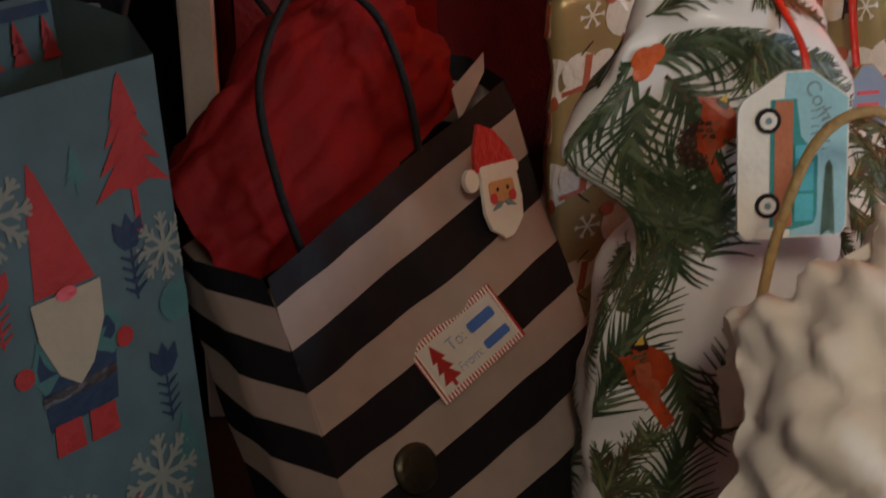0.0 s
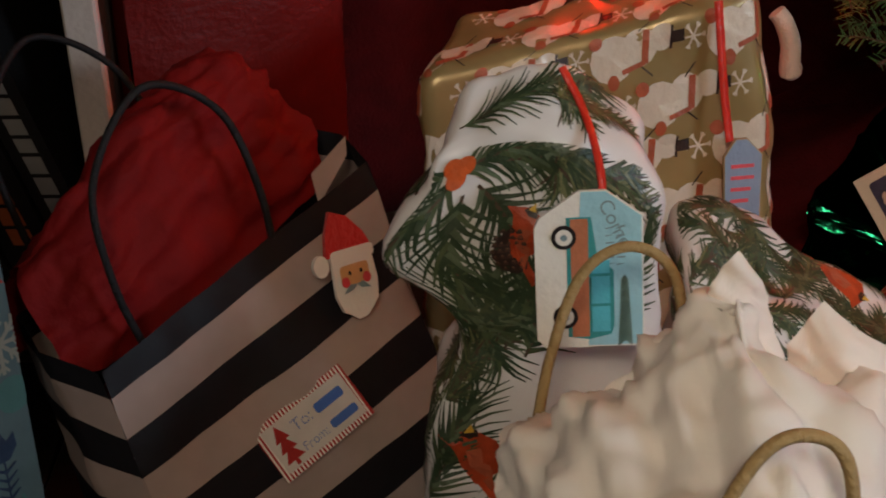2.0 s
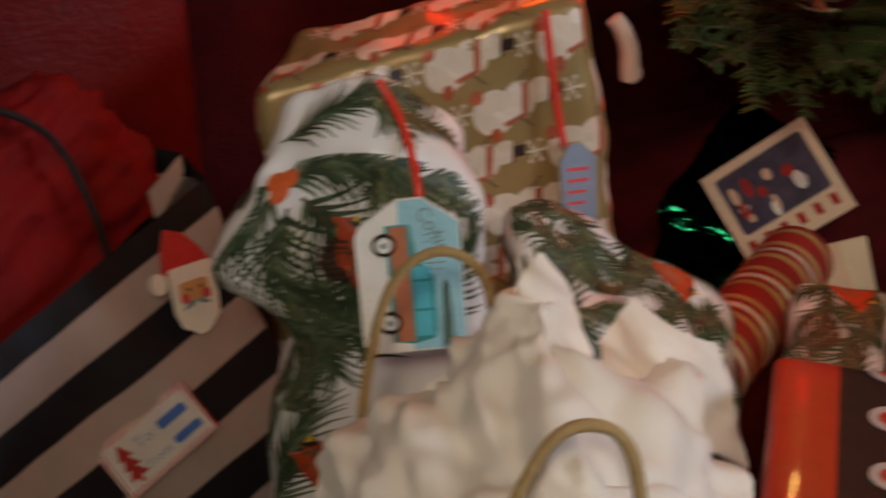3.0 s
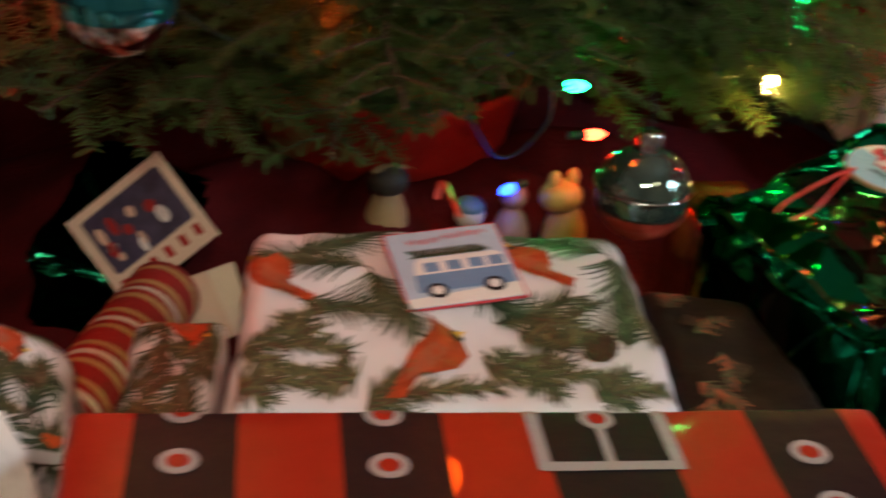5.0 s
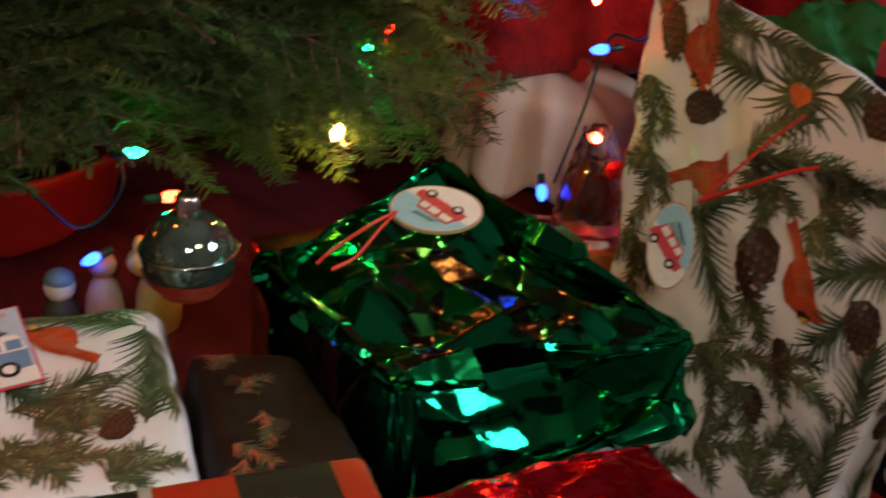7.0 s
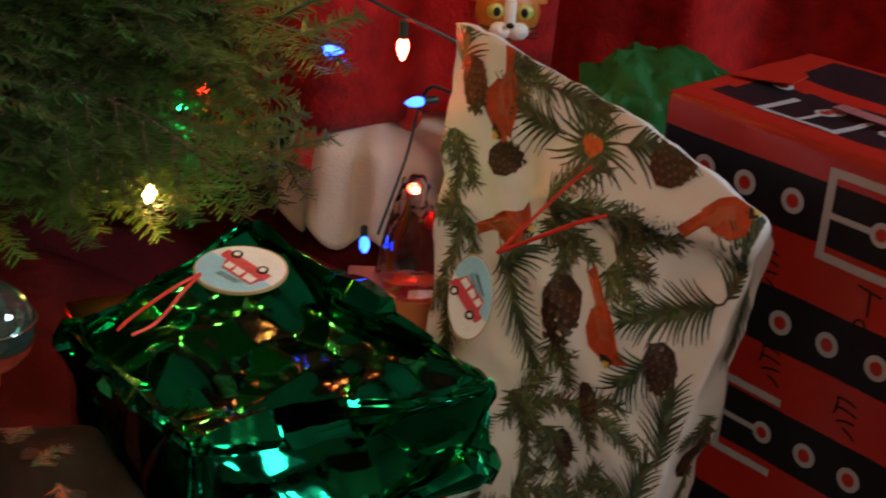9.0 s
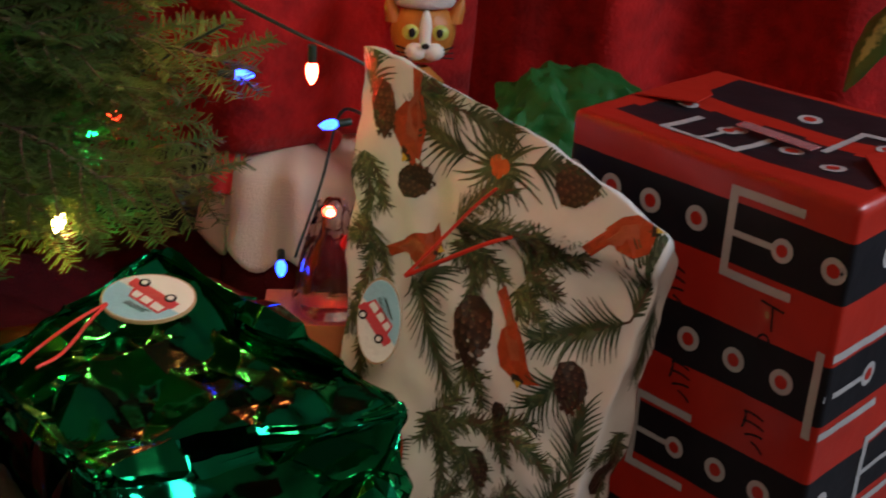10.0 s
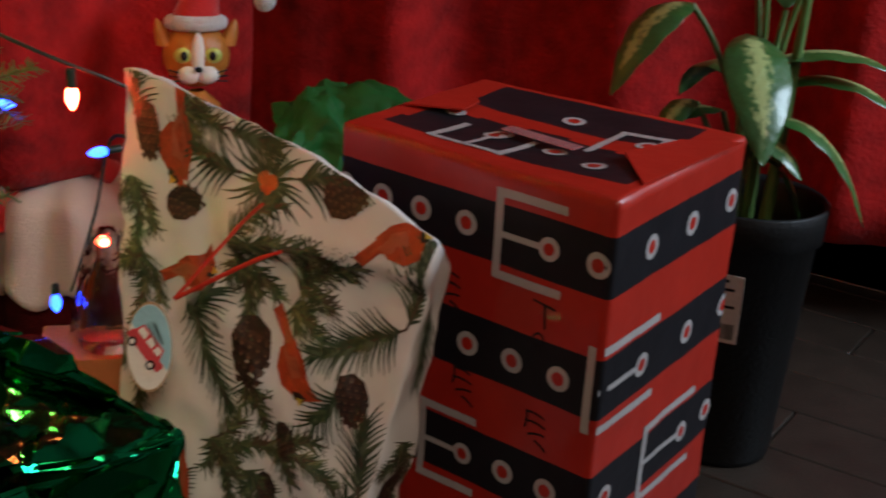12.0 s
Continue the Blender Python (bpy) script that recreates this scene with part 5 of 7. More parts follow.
    f.text("From:", -0.017, -0.0125, 0.0095, 0.0014, INK_BLUE, lab, "handwriting")
    part("name_bar", f.slab(box_outline(0.006, 0.003, 0.031, 0.0105, 0.002), 0.0003, 0.0014).make("bar", INK_BLUE, False), lab)
    part("name_bar", f.slab(box_outline(0.009, -0.0125, 0.033, -0.006, 0.002), 0.0003, 0.0014).make("bar", INK_BLUE, False), lab)
    # dark round clip low on the front
    f2 = Flat((0.055, 0.602, 0.175), (0.7, 0.65, 0.1), (-0.4, 0.3, 0.75))
    f2.o += f2.n * 0.004
    tagged(new("round_clip", lathe([(0.0, 0.004), (0.012, 0.0038), (0.0165, 0.0022), (0.0175, 0.0), (0.016, -0.002)], tuple(f2.o), 24, None, tuple(f2.n)).make("clip", mat("dark_bronze", (0.05, 0.045, 0.03), 0.35, 0.7))),
           "dark round clip on the striped bag", "clip")
    # red tissue, pushed into the bag
    net = [[(-0.04, 0.612, 0.3), (-0.01, 0.64, 0.296), (0.04, 0.7, 0.312), (0.085, 0.755, 0.335), (0.122, 0.8, 0.35)],
           [(-0.072, 0.63, 0.345), (-0.03, 0.655, 0.365), (0.02, 0.712, 0.39), (0.068, 0.765, 0.4), (0.108, 0.81, 0.38)],
           [(-0.085, 0.655, 0.365), (-0.045, 0.69, 0.405), (0.008, 0.745, 0.44), (0.05, 0.795, 0.452), (0.09, 0.835, 0.4)],
           [(-0.1, 0.67, 0.33), (-0.07, 0.71, 0.37), (-0.02, 0.77, 0.42), (0.02, 0.82, 0.43), (0.07, 0.855, 0.37)],
           [(-0.11, 0.66, 0.28), (-0.08, 0.7, 0.28), (-0.04, 0.75, 0.29), (0.0, 0.81, 0.3), (0.05, 0.85, 0.3)]]
    net = [[Vector(p) + Vector((-0.014, 0.014, 0)) for p in row] for row in net]
    me = soft_sheet(net, 0.008, 2.0, -0.8, TISSUE_RED, 2.0)
    tagged(new("red_tissue_paper", me), "crumpled red tissue paper sticking out of a striped bag", "tissue paper")
    # pale paper corner behind the rim
    f = Flat((0.105, 0.79, 0.36), (0.02, 0.02, 0.012), (-0.02, 0.0, 0.03))
    part("torn_corner", f.slab([(-0.02, -0.008), (0.022, 0.006), (0.03, 0.017), (-0.01, 0.014)], 0.0008).make("corner", STRIPE_WHITE, False), t)


striped_bag()


def gnome_bag():
    fr = Vector((-0.093, 0.638, 0.446))
    fl = Vector((-0.262, 0.497, 0.44))
    dr = Vector((-0.053, 0.52, 0.0))
    dl = dr + (fl - fr)
    dl.z = 0
    back = Vector((-0.075, 0.095, 0.01))
    t = thing("gnome_gift_bag", (-0.15, 0.47, 0), "pale blue paper gift bag printed with a gnome, trees and snowflakes", "gift bag", "gift bags")
    open_bag(t, fl, fr, dl, dr, back, [], [BAG_BLUE, BAG_BLUE], 0.0003)
    # printed pattern on the front panel
    w = Wrapped([dl, dr, dr + back, dl + back], [fl, fr, fr + back, fl + back], 0.0005, 0.0, 1)
    pr = Print(w, "front", random.Random(2))
    pr.b = w
    W, H = pr.w, pr.h
    old = w.point
    w.point = lambda face, u, v, off=0.0: old(face, u, v, off - 0.0001 + 0.008 * math.sin(math.pi * u) * math.sin(math.pi * min(1, (1 - v) * 1.1)))

    def fir(x, y, k, ink):
        for j in range(4):
            b = y + k * (0.012 + j * 0.014)
            wd = k * (0.026 - 0.0055 * j)
            pr.shape(ink, (x, b), 0, 1, [(-wd, -0.002 * k), (-wd * 0.4, 0.003 * k), (0, 0.0 * k), (wd * 0.4, 0.003 * k), (wd, -0.002 * k), (wd * 0.25, 0.02 * k), (0, 0.024 * k), (-wd * 0.25, 0.02 * k)], j % 2, 1)
        pr.bar(ink, (x, y - 0.012 * k), (x, y + 0.014 * k), 0.004 * k)

    def flake(x, y, r):
        for k in range(8):
            a = k * math.pi / 4
            pr.bar(BAG_PALE, (x, y), (x + r * math.cos(a), y + r * math.sin(a)), r * 0.13, 1)
            for d in (0.45, 0.72):
                for e in (-0.7, 0.7):
                    q = (x + r * d * math.cos(a), y + r * d * math.sin(a))
                    pr.bar(BAG_PALE, q, (q[0] + r * 0.3 * math.cos(a + e), q[1] + r * 0.3 * math.sin(a + e)), r * 0.09, 1, n=1)

    def tulip(x, y, k, ink):
        pr.shape(ink, (x, y), 0, k, [(-0.014, 0.02), (-0.015, 0.005), (-0.006, -0.006), (0.006, -0.006), (0.015, 0.005), (0.014, 0.02), (0.006, 0.012), (0, 0.024), (-0.006, 0.012)])
        pr.bar(ink, (x, y - 0.006 * k), (x, y - 0.05 * k), 0.002 * k)
        for j in range(4):
            for e in (-1, 1):
                pr.bar(ink, (x, y - (0.044 - 0.009 * j) * k), (x + e * 0.011 * k, y - (0.037 - 0.009 * j) * k), 0.0035 * k, 1, 0.001)

    def gnome(x, y, k):
        """A plain bearded figure with a tall pointed cap."""
        def sq(pts):
            return [(a * 0.66, b) for a, b in pts]
        pr.shape(BAG_RED, (x, y), 0, k, sq([(-0.038, 0.01), (0.04, 0.012), (0.02, 0.045), (-0.012, 0.1), (-0.02, 0.11), (-0.03, 0.07)]))
        pr.shape(BAG_NAVY, (x, y), 0, k, sq([(-0.05, -0.04), (-0.045, -0.09), (0.045, -0.085), (0.055, -0.03), (0.04, -0.01), (-0.035, -0.012)]))
        pr.shape(BAG_TEAL, (x, y), 0, k, sq([(-0.06, -0.045), (-0.045, -0.02), (0.05, -0.015), (0.065, -0.025), (0.05, -0.05), (-0.045, -0.06)]))
        for e in (-1, 1):
            pr.disc(BAG_RED, (x + e * 0.043 * k, y - 0.042 * k), 0.008 * k, 2)
            pr.shape(BAG_RED, (x + e * 0.015 * k, y - 0.098 * k), 0, k, sq([(-0.018, 0.012), (-0.02, -0.012), (0.018, -0.012), (0.016, 0.012)]), 2)
        pr.bar(BIRD_DARK, (x - 0.032 * k, y - 0.066 * k), (x + 0.032 * k, y - 0.062 * k), 0.008 * k, 2)
        pr.shape(BAG_CREAM, (x, y), 0, k, sq([(-0.045, 0.008), (0.045, 0.01), (0.042, -0.02), (0.02, -0.05), (0, -0.062), (-0.024, -0.05), (-0.042, -0.02)]), 3)
        pr.disc(CAR_RED, (x, y + 0.008 * k), 0.009 * k, 4, 0.6)
    fir(W - 0.025, H - 0.082, 1.0, BAG_RED)
    gnome(W - 0.078, H - 0.118, 0.74)
    flake(W - 0.112, H - 0.06, 0.024)
    tulip(W - 0.033, H - 0.098, 0.68, BAG_NAVY)
    flake(W - 0.011, H - 0.108, 0.02)
    pr.disc(BAG_TEAL, (W - 0.008, H - 0.142), 0.012, 1)
    tulip(W - 0.022, H - 0.178, 0.66, BAG_NAVY)
    flake(W - 0.035, H - 0.24, 0.026)
    flake(W - 0.1, H - 0.25, 0.028)
    fir(W - 0.014, H - 0.25, 0.55, BAG_TEAL)
    tulip(W - 0.06, H - 0.255, 0.7, BAG_RED)
    fir(W - 0.06, H - 0.06, 0.32, BAG_TEAL)
    tulip(W - 0.118, H - 0.1, 0.6, BAG_RED)
    gnome(W - 0.18, H - 0.12, 0.8)
    fir(W - 0.17, H - 0.3, 0.9, BAG_RED)
    flake(W - 0.07, H - 0.33, 0.03)
    gnome(W - 0.05, H - 0.4, 0.7)
    pr.finish(t)
    # printed band inside the rim
    wi = Wrapped([fl + back, fr + back, fr + back * 1.02, fl + back * 1.02], [fl + back + Vector((0, 0, 0.001)), fr + back + Vector((0, 0, 0.001)), fr + back * 1.02, fl + back * 1.02], 0.0002, 0, 1)
    up = (fl - dl).normalized()
    f = Flat(fl + back * 0.985, fr - fl, up)
    L = (fr - fl).length
    part("rim_band", f.slab(box_outline(0.005, -0.012, L - 0.005, -0.004), 0.0006).make("band", BAG_NAVY, False), t)
    s = Shape()
    for k in range(11):
        x = 0.01 + 0.02 * k
        for j in range(3):
            f.slab([(x - 0.007 + 0.0015 * j, -0.04 + 0.007 * j), (x + 0.007 - 0.0015 * j, -0.04 + 0.007 * j), (x, -0.026 + 0.007 * j)], 0.0004, 0.0002, s)
    tagged(part("rim_tree_print", s.make("trees", BAG_RED, False), t), kind="stuff")


gnome_bag()


def tissue_bag():
    t = thing("kraft_handled_bag", (0.36, 0.42, 0), "white paper bag with kraft cord handles full of white tissue", "gift bag", "gift bags")
    fl, fr = Vector((0.24, 0.37, 0.31)), Vector((0.43, 0.385, 0.31))
    open_bag(t, fl, fr, Vector((0.25, 0.365, 0)), Vector((0.43, 0.38, 0)), Vector((-0.005, 0.14, 0)), [], [STRIPE_WHITE, STRIPE_WHITE], 0.003)
    for pts in ([(0.238, 0.515, 0.33), (0.246, 0.525, 0.38), (0.262, 0.532, 0.43), (0.288, 0.534, 0.447), (0.312, 0.53, 0.432), (0.32, 0.522, 0.385), (0.322, 0.515, 0.33)],
                [(0.287, 0.36, 0.32), (0.298, 0.355, 0.39), (0.32, 0.36, 0.442), (0.342, 0.362, 0.452), (0.36, 0.36, 0.435), (0.368, 0.356, 0.375), (0.366, 0.355, 0.32)]):
        part("cord_handle", tube(curve(pts, 9), 0.0032, 8).make("handle", KRAFT), t)
    # white tissue: a ragged mound with standing corners
    net = [[(0.185, 0.385, 0.18), (0.24, 0.352, 0.2), (0.3, 0.338, 0.22), (0.355, 0.335, 0.22), (0.405, 0.345, 0.2), (0.44, 0.365, 0.18)],
           [(0.19, 0.415, 0.29), (0.24, 0.38, 0.345), (0.3, 0.365, 0.38), (0.355, 0.365, 0.395), (0.405, 0.372, 0.37), (0.44, 0.39, 0.31)],
           [(0.205, 0.455, 0.335), (0.25, 0.435, 0.385), (0.305, 0.42, 0.41), (0.36, 0.415, 0.415), (0.405, 0.42, 0.395), (0.445, 0.43, 0.35)],
           [(0.215, 0.5, 0.345), (0.26, 0.49, 0.385), (0.305, 0.48, 0.418), (0.34, 0.475, 0.442), (0.385, 0.485, 0.4), (0.44, 0.49, 0.372)],
           [(0.225, 0.53, 0.31), (0.265, 0.53, 0.35), (0.305, 0.525, 0.4), (0.345, 0.505, 0.43), (0.385, 0.53, 0.36), (0.44, 0.535, 0.365)],
           [(0.23, 0.54, 0.25), (0.27, 0.545, 0.27), (0.31, 0.55, 0.3), (0.345, 0.545, 0.31), (0.38, 0.555, 0.3), (0.43, 0.55, 0.28)]]
    me = soft_sheet(net, 0.015, 5.0, 1.0, None, 1.5)
    tp = thing("white_tissue_paper", (0.35, 0.44, 0.2), "crumpled white tissue paper standing out of a bag", "tissue paper")
    part("tissue_sheet", me, tp)
    for seed, n2 in ((3.0, [[(0.255, 0.5, 0.33), (0.3, 0.492, 0.345), (0.345, 0.495, 0.345), (0.385, 0.5, 0.33)], [(0.275, 0.505, 0.375), (0.305, 0.5, 0.4), (0.348, 0.5, 0.408), (0.372, 0.505, 0.39)],
                             [(0.3, 0.51, 0.405), (0.32, 0.505, 0.432), (0.342, 0.503, 0.457), (0.365, 0.51, 0.427)]]),
                     (4.0, [[(0.375, 0.52, 0.32), (0.41, 0.51, 0.32), (0.45, 0.515, 0.31), (0.475, 0.52, 0.29)], [(0.38, 0.53, 0.355), (0.41, 0.52, 0.365), (0.44, 0.525, 0.36), (0.465, 0.53, 0.345)],
                             [(0.383, 0.54, 0.378), (0.402, 0.54, 0.405), (0.43, 0.535, 0.385), (0.457, 0.535, 0.37)]])):
        part("tissue_sheet", soft_sheet(n2, 0.008, seed, 1.0, None, 1.6), tp)


tissue_bag()


# ---- gift tags ----
def ribbon(name, pts, w, label="thin red ribbon"):
    pts = curve(pts, 8)
    s = Shape()
    rows = []
    for k, p in enumerate(pts):
        d = (pts[min(k + 1, len(pts) - 1)] - pts[max(k - 1, 0)]).normalized()
        side = d.cross(Vector((0.3, -0.8, 0.5))).normalized() * w / 2
        n = d.cross(side).normalized() * 0.0005
        rows.append([p - side - n, p + side - n, p + side + n, p - side + n])
    s.grid(rows, True)
    return tagged(new(name, s.make(name, RIBBON)), label, "ribbon", "tag ribbons")


def car_side(f, tag, x, y, k, body, roof, turn, z):
    """A little painted car seen from the side, turned in the tag's plane."""
    c, s_ = math.cos(turn), math.sin(turn)

    def tr(pts):
        return [(x + k * (a * c - b * s_), y + k * (a * s_ + b * c)) for a, b in pts]
    part("painted_body", f.slab(tr([(-0.5, 0), (0.5, 0), (0.5, 0.16), (0.46, 0.2), (-0.46, 0.2), (-0.5, 0.16)]), 0.0005, z).make("body", body, False), tag)
    part("painted_roof", f.slab(tr([(-0.46, 0.2), (0.34, 0.2), (0.24, 0.4), (-0.42, 0.4)]), 0.0005, z).make("roof", roof, False), tag)
    for a0, a1 in ((-0.4, -0.18), (-0.13, 0.06), (0.1, 0.26)):
        part("painted_window", f.slab(tr([(a0, 0.22), (a1, 0.22), (a1 - 0.03, 0.36), (a0, 0.36)]), 0.0004, z + 0.0005).make("window", GLASS_BLUE if body is not CAR_RED else TAG_WHITE, False), tag)
    for a in (-0.3, 0.3):
        part("painted_wheel", f.slab(tr(oval(a, 0, 0.1, 0.1, 16)), 0.0006, z + 0.0006).make("wheel", PEN, False), tag)
        part("painted_hub", f.slab(tr(oval(a, 0, 0.055, 0.055, 12)), 0.0004, z + 0.0012).make("hub", TAG_WHITE, False), tag)


def van_tag():
    f = Flat((0.2735, 0.602, 0.394), (0.99, -0.02, 0.05), (0.03, 0.24, 0.97))
    f.o -= Vector((0, 0.004, 0))
    tag = thing("station_wagon_tag", tuple(f.o), "white and blue wooden tag painted with a wood-sided station wagon", "gift tag", "gift tags")
    out = [(-0.026, -0.048), (0.03, -0.048), (0.034, -0.042), (0.034, 0.034), (0.012, 0.05), (-0.004, 0.05), (-0.028, 0.034), (-0.031, 0.028), (-0.031, -0.042)]
    part("board", f.slab(out, 0.003).make("board", TAG_WHITE, False), tag)
    part("blue_field", f.slab([(0.0, -0.047), (0.03, -0.047), (0.033, -0.042), (0.033, 0.0335), (0.012, 0.0492), (-0.003, 0.0492), (-0.004, 0.03), (0.004, 0.0)], 0.0004, 0.003).make("field", TAG_BLUE, False), tag)
    z = 0.0034
    part("wood_panel", f.slab(box_outline(-0.0095, -0.041, 0.001, 0.033), 0.0005, z).make("panel", WOOD_CAR, False), tag)
    part("body_trim", f.slab([(-0.012, -0.041), (0.001, -0.043), (0.014, -0.04), (0.016, -0.034), (0.016, 0.0), (0.006, 0.012), (0.003, 0.034), (-0.012, 0.034)], 0.0004, z - 0.0003).make("trim", TEAL_CAR, False), tag)
    for y0, y1 in ((-0.038, -0.022), (-0.02, -0.003), (-0.001, 0.007)):
        part("car_window", f.slab(box_outline(0.0025, y0, 0.0135, y1), 0.0004, z + 0.0006).make("window", GLASS_BLUE, False), tag)
    for y in (-0.028, 0.022):
        part("car_wheel", f.slab(oval(-0.0135, y, 0.0075, 0.0075), 0.0005, z + 0.0003).make("wheel", PEN, False), tag)
        part("car_hub", f.slab(oval(-0.0135, y, 0.005, 0.005), 0.0004, z + 0.0009).make("hub", TAG_WHITE, False), tag)
        part("hub_cap", f.slab(oval(-0.0135, y, 0.002, 0.002), 0.0003, z + 0.0013).make("cap", INK_GREY, False), tag)
    s = Shape()
    for k in range(26):
        y = -0.043 + 0.042 * k / 26
        for e in (-1, 1):
            l = 0.0045 * (1 - 0.5 * k / 26)
            f.slab([(0.0225, y), (0.0225 + e * l, y - 0.004), (0.0225 + e * l * 0.95, y - 0.0046), (0.0225, y - 0.001)][::e], 0.0003, 0.0036, s)
    part("fir_print", s.make("fir", PINE, False), tag)
    f.text("Come", 0.007, 0.042, 0.0125, 0.0038, INK_GREY, tag, "script", -math.pi / 2 + 0.45)
    s = Shape()
    rng = random.Random(9)
    for row in range(2):
        for k in range(6):
            x, y = 0.0115 + 0.0065 * row, 0.026 - 0.0045 * k
            f.slab([(x, y), (x + 0.005, y + rng.uniform(0, 0.003)), (x + 0.005, y + 0.0012), (x, y + 0.001)], 0.0003, 0.0036, s)
    part("script_bar", s.make("script", INK_GREY, False), tag)
    ribbon("red_ribbon", [(0.283, 0.608, 0.43), (0.281, 0.622, 0.452), (0.275, 0.66, 0.47), (0.262, 0.68, 0.492)], 0.005, "red ribbon tying a car tag to a present")


van_tag()


def slim_tag():
    f = Flat((0.427, 0.862, 0.318), (0.95, 0.25, -0.05), (-0.22, 0.2, 0.95))
    tag = thing("slim_blue_tag", tuple(f.o), "grey-blue wooden tag with small red writing", "gift tag", "gift tags")
    out = [(-0.012, -0.04), (0.019, -0.04), (0.02, 0.022), (0.006, 0.036), (-0.004, 0.036), (-0.014, 0.022)]
    part("board", f.slab(out, 0.003).make("board", TAG_EDGE, False), tag)
    part("paint", f.slab([(x * 0.96, y * 0.97) for x, y in out], 0.0004, 0.003).make("paint", GREY_BLUE, False), tag)
    s = Shape()
    rng = random.Random(6)
    for k in range(5):
        y = 0.012 - 0.0095 * k
        f.slab(box_outline(-0.008, y, rng.uniform(0.006, 0.014), y + 0.003), 0.0003, 0.0035, s)
    part("writing_bar", s.make("writing", CAR_RED, False), tag)
    ribbon("red_ribbon", [(0.418, 0.866, 0.352), (0.412, 0.872, 0.385), (0.407, 0.877, 0.42), (0.402, 0.886, 0.462)], 0.007, "red ribbon hanging over gold paper")


slim_tag()


def bus_tag():
    o = (Vector((0.775, 0.708, 0.342)) + Vector((0.864, 0.68, 0.357)) + Vector((0.853, 0.598, 0.333)) + Vector((0.755, 0.607, 0.332))) / 4
    f = Flat(o + Vector((0, 0, 0.002)), (0.098, -0.02, 0.006), (0.016, 0.092, 0.017))
    tag = thing("camper_bus_tag", tuple(f.o), "square card tag with a blue camper bus and a red edge", "gift tag", "gift tags")
    part("card", f.slab(box_outline(-0.047, -0.046, 0.047, 0.046), 0.0015).make("card", CAR_RED, False), tag)
    part("paper", f.slab(box_outline(-0.0455, -0.0445, 0.0455, 0.0445), 0.0004, 0.0015).make("paper", mat("pale_blue_card", (0.42, 0.5, 0.58), 0.5, vary=0.1), False), tag)
    z = 0.0019
    part("snow_ground", f.slab([(-0.045, -0.044), (0.045, -0.044), (0.045, -0.028), (-0.045, -0.034)], 0.0003, z).make("snow", TAG_WHITE, False), tag)
    part("bus_body", f.slab([(-0.035, -0.028), (0.042, -0.028), (0.043, -0.008), (-0.033, -0.008)], 0.0004, z + 0.0003).make("body", BUS_BLUE, False), tag)
    part("bus_top", f.slab([(-0.033, -0.008), (0.043, -0.008), (0.04, 0.008), (0.036, 0.011), (-0.026, 0.011), (-0.03, 0.007)], 0.0004, z + 0.0003).make("top", TAG_WHITE, False), tag)
    for x in (-0.024, -0.006, 0.012, 0.028):
        part("bus_window", f.slab(box_outline(x, -0.006, x + 0.012, 0.005), 0.0003, z + 0.0007).make("window", BUS_BLUE, False), tag)
    for x in (-0.02, 0.025):
        part("bus_wheel", f.slab(oval(x, -0.028, 0.0085, 0.0085), 0.0003, z + 0.0008).make("wheel", PEN, False), tag)
        part("bus_hub", f.slab(oval(x, -0.028, 0.0048, 0.0048), 0.0003, z + 0.0011).make("hub", TAG_WHITE, False), tag)
    s = Shape()
    for k in range(40):
        x = -0.026 + 0.06 * k / 40
        f.slab([(x, 0.014), (x - 0.008, 0.0115 if k % 2 else 0.021), (x - 0.008, 0.0125 if k % 2 else 0.022), (x, 0.0155)], 0.0003, z + 0.0006, s)
    part("fir_print", s.make("fir", PINE, False), tag)
    f.text("Happy Holidays", -0.03, 0.028, 0.0105, z + 0.0004, CAR_RED, tag, "lettering", 0.1)
    ribbon("red_ribbon", [(0.838, 0.69, 0.362), (0.84, 0.71, 0.37), (0.842, 0.73, 0.375), (0.835, 0.725, 0.362)], 0.006, "red ribbon loop on a card tag")


bus_tag()


def oval_tag(at, right, up, rx, ry, turn, label, name):
    f = Flat(at, right, up)
    tag = thing(name, tuple(f.o), label, "gift tag", "gift tags")
    part("board", f.slab(oval(0, 0, rx, ry, 32), 0.003).make("board", TAG_EDGE, False), tag)
    part("paint", f.slab(oval(0, 0, rx * 0.96, ry * 0.95, 32), 0.0004, 0.003).make("paint", TAG_WHITE, False), tag)
    c, s_ = math.cos(turn), math.sin(turn)
    half = [(x, y) for x, y in oval(0, 0, rx * 0.95, ry * 0.94, 32) if (x * -s_ + y * c) > -0.003]
    half.sort(key=lambda p: math.atan2(p[1] - 0.3 * ry * c, p[0] + 0.3 * rx * s_))
    part("sky", f.slab(half, 0.0003, 0.0034).make("sky", TAG_BLUE, False), tag)
    k = (rx + ry) * 0.72
    car_side(f, tag, 0.2 * k * s_, -0.2 * k * c, k, CAR_RED, CAR_RED, turn, 0.0038)
    s = Shape()
    for k in range(16):
        a = -0.35 + 0.5 * k / 16
        for e in (-1, 1):
            q = (rx * (a * c) * 1.2 - 0.35 * rx * s_ * 1.3, ry * 1.2 * a * s_ + 0.4 * ry * c)
            f.slab([q, (q[0] + e * 0.004, q[1] - 0.003), (q[0] + e * 0.004, q[1] - 0.0022)][::e], 0.0003, 0.0045, s)
    part("fir_print", s.make("fir", PINE, False), tag)
    return f


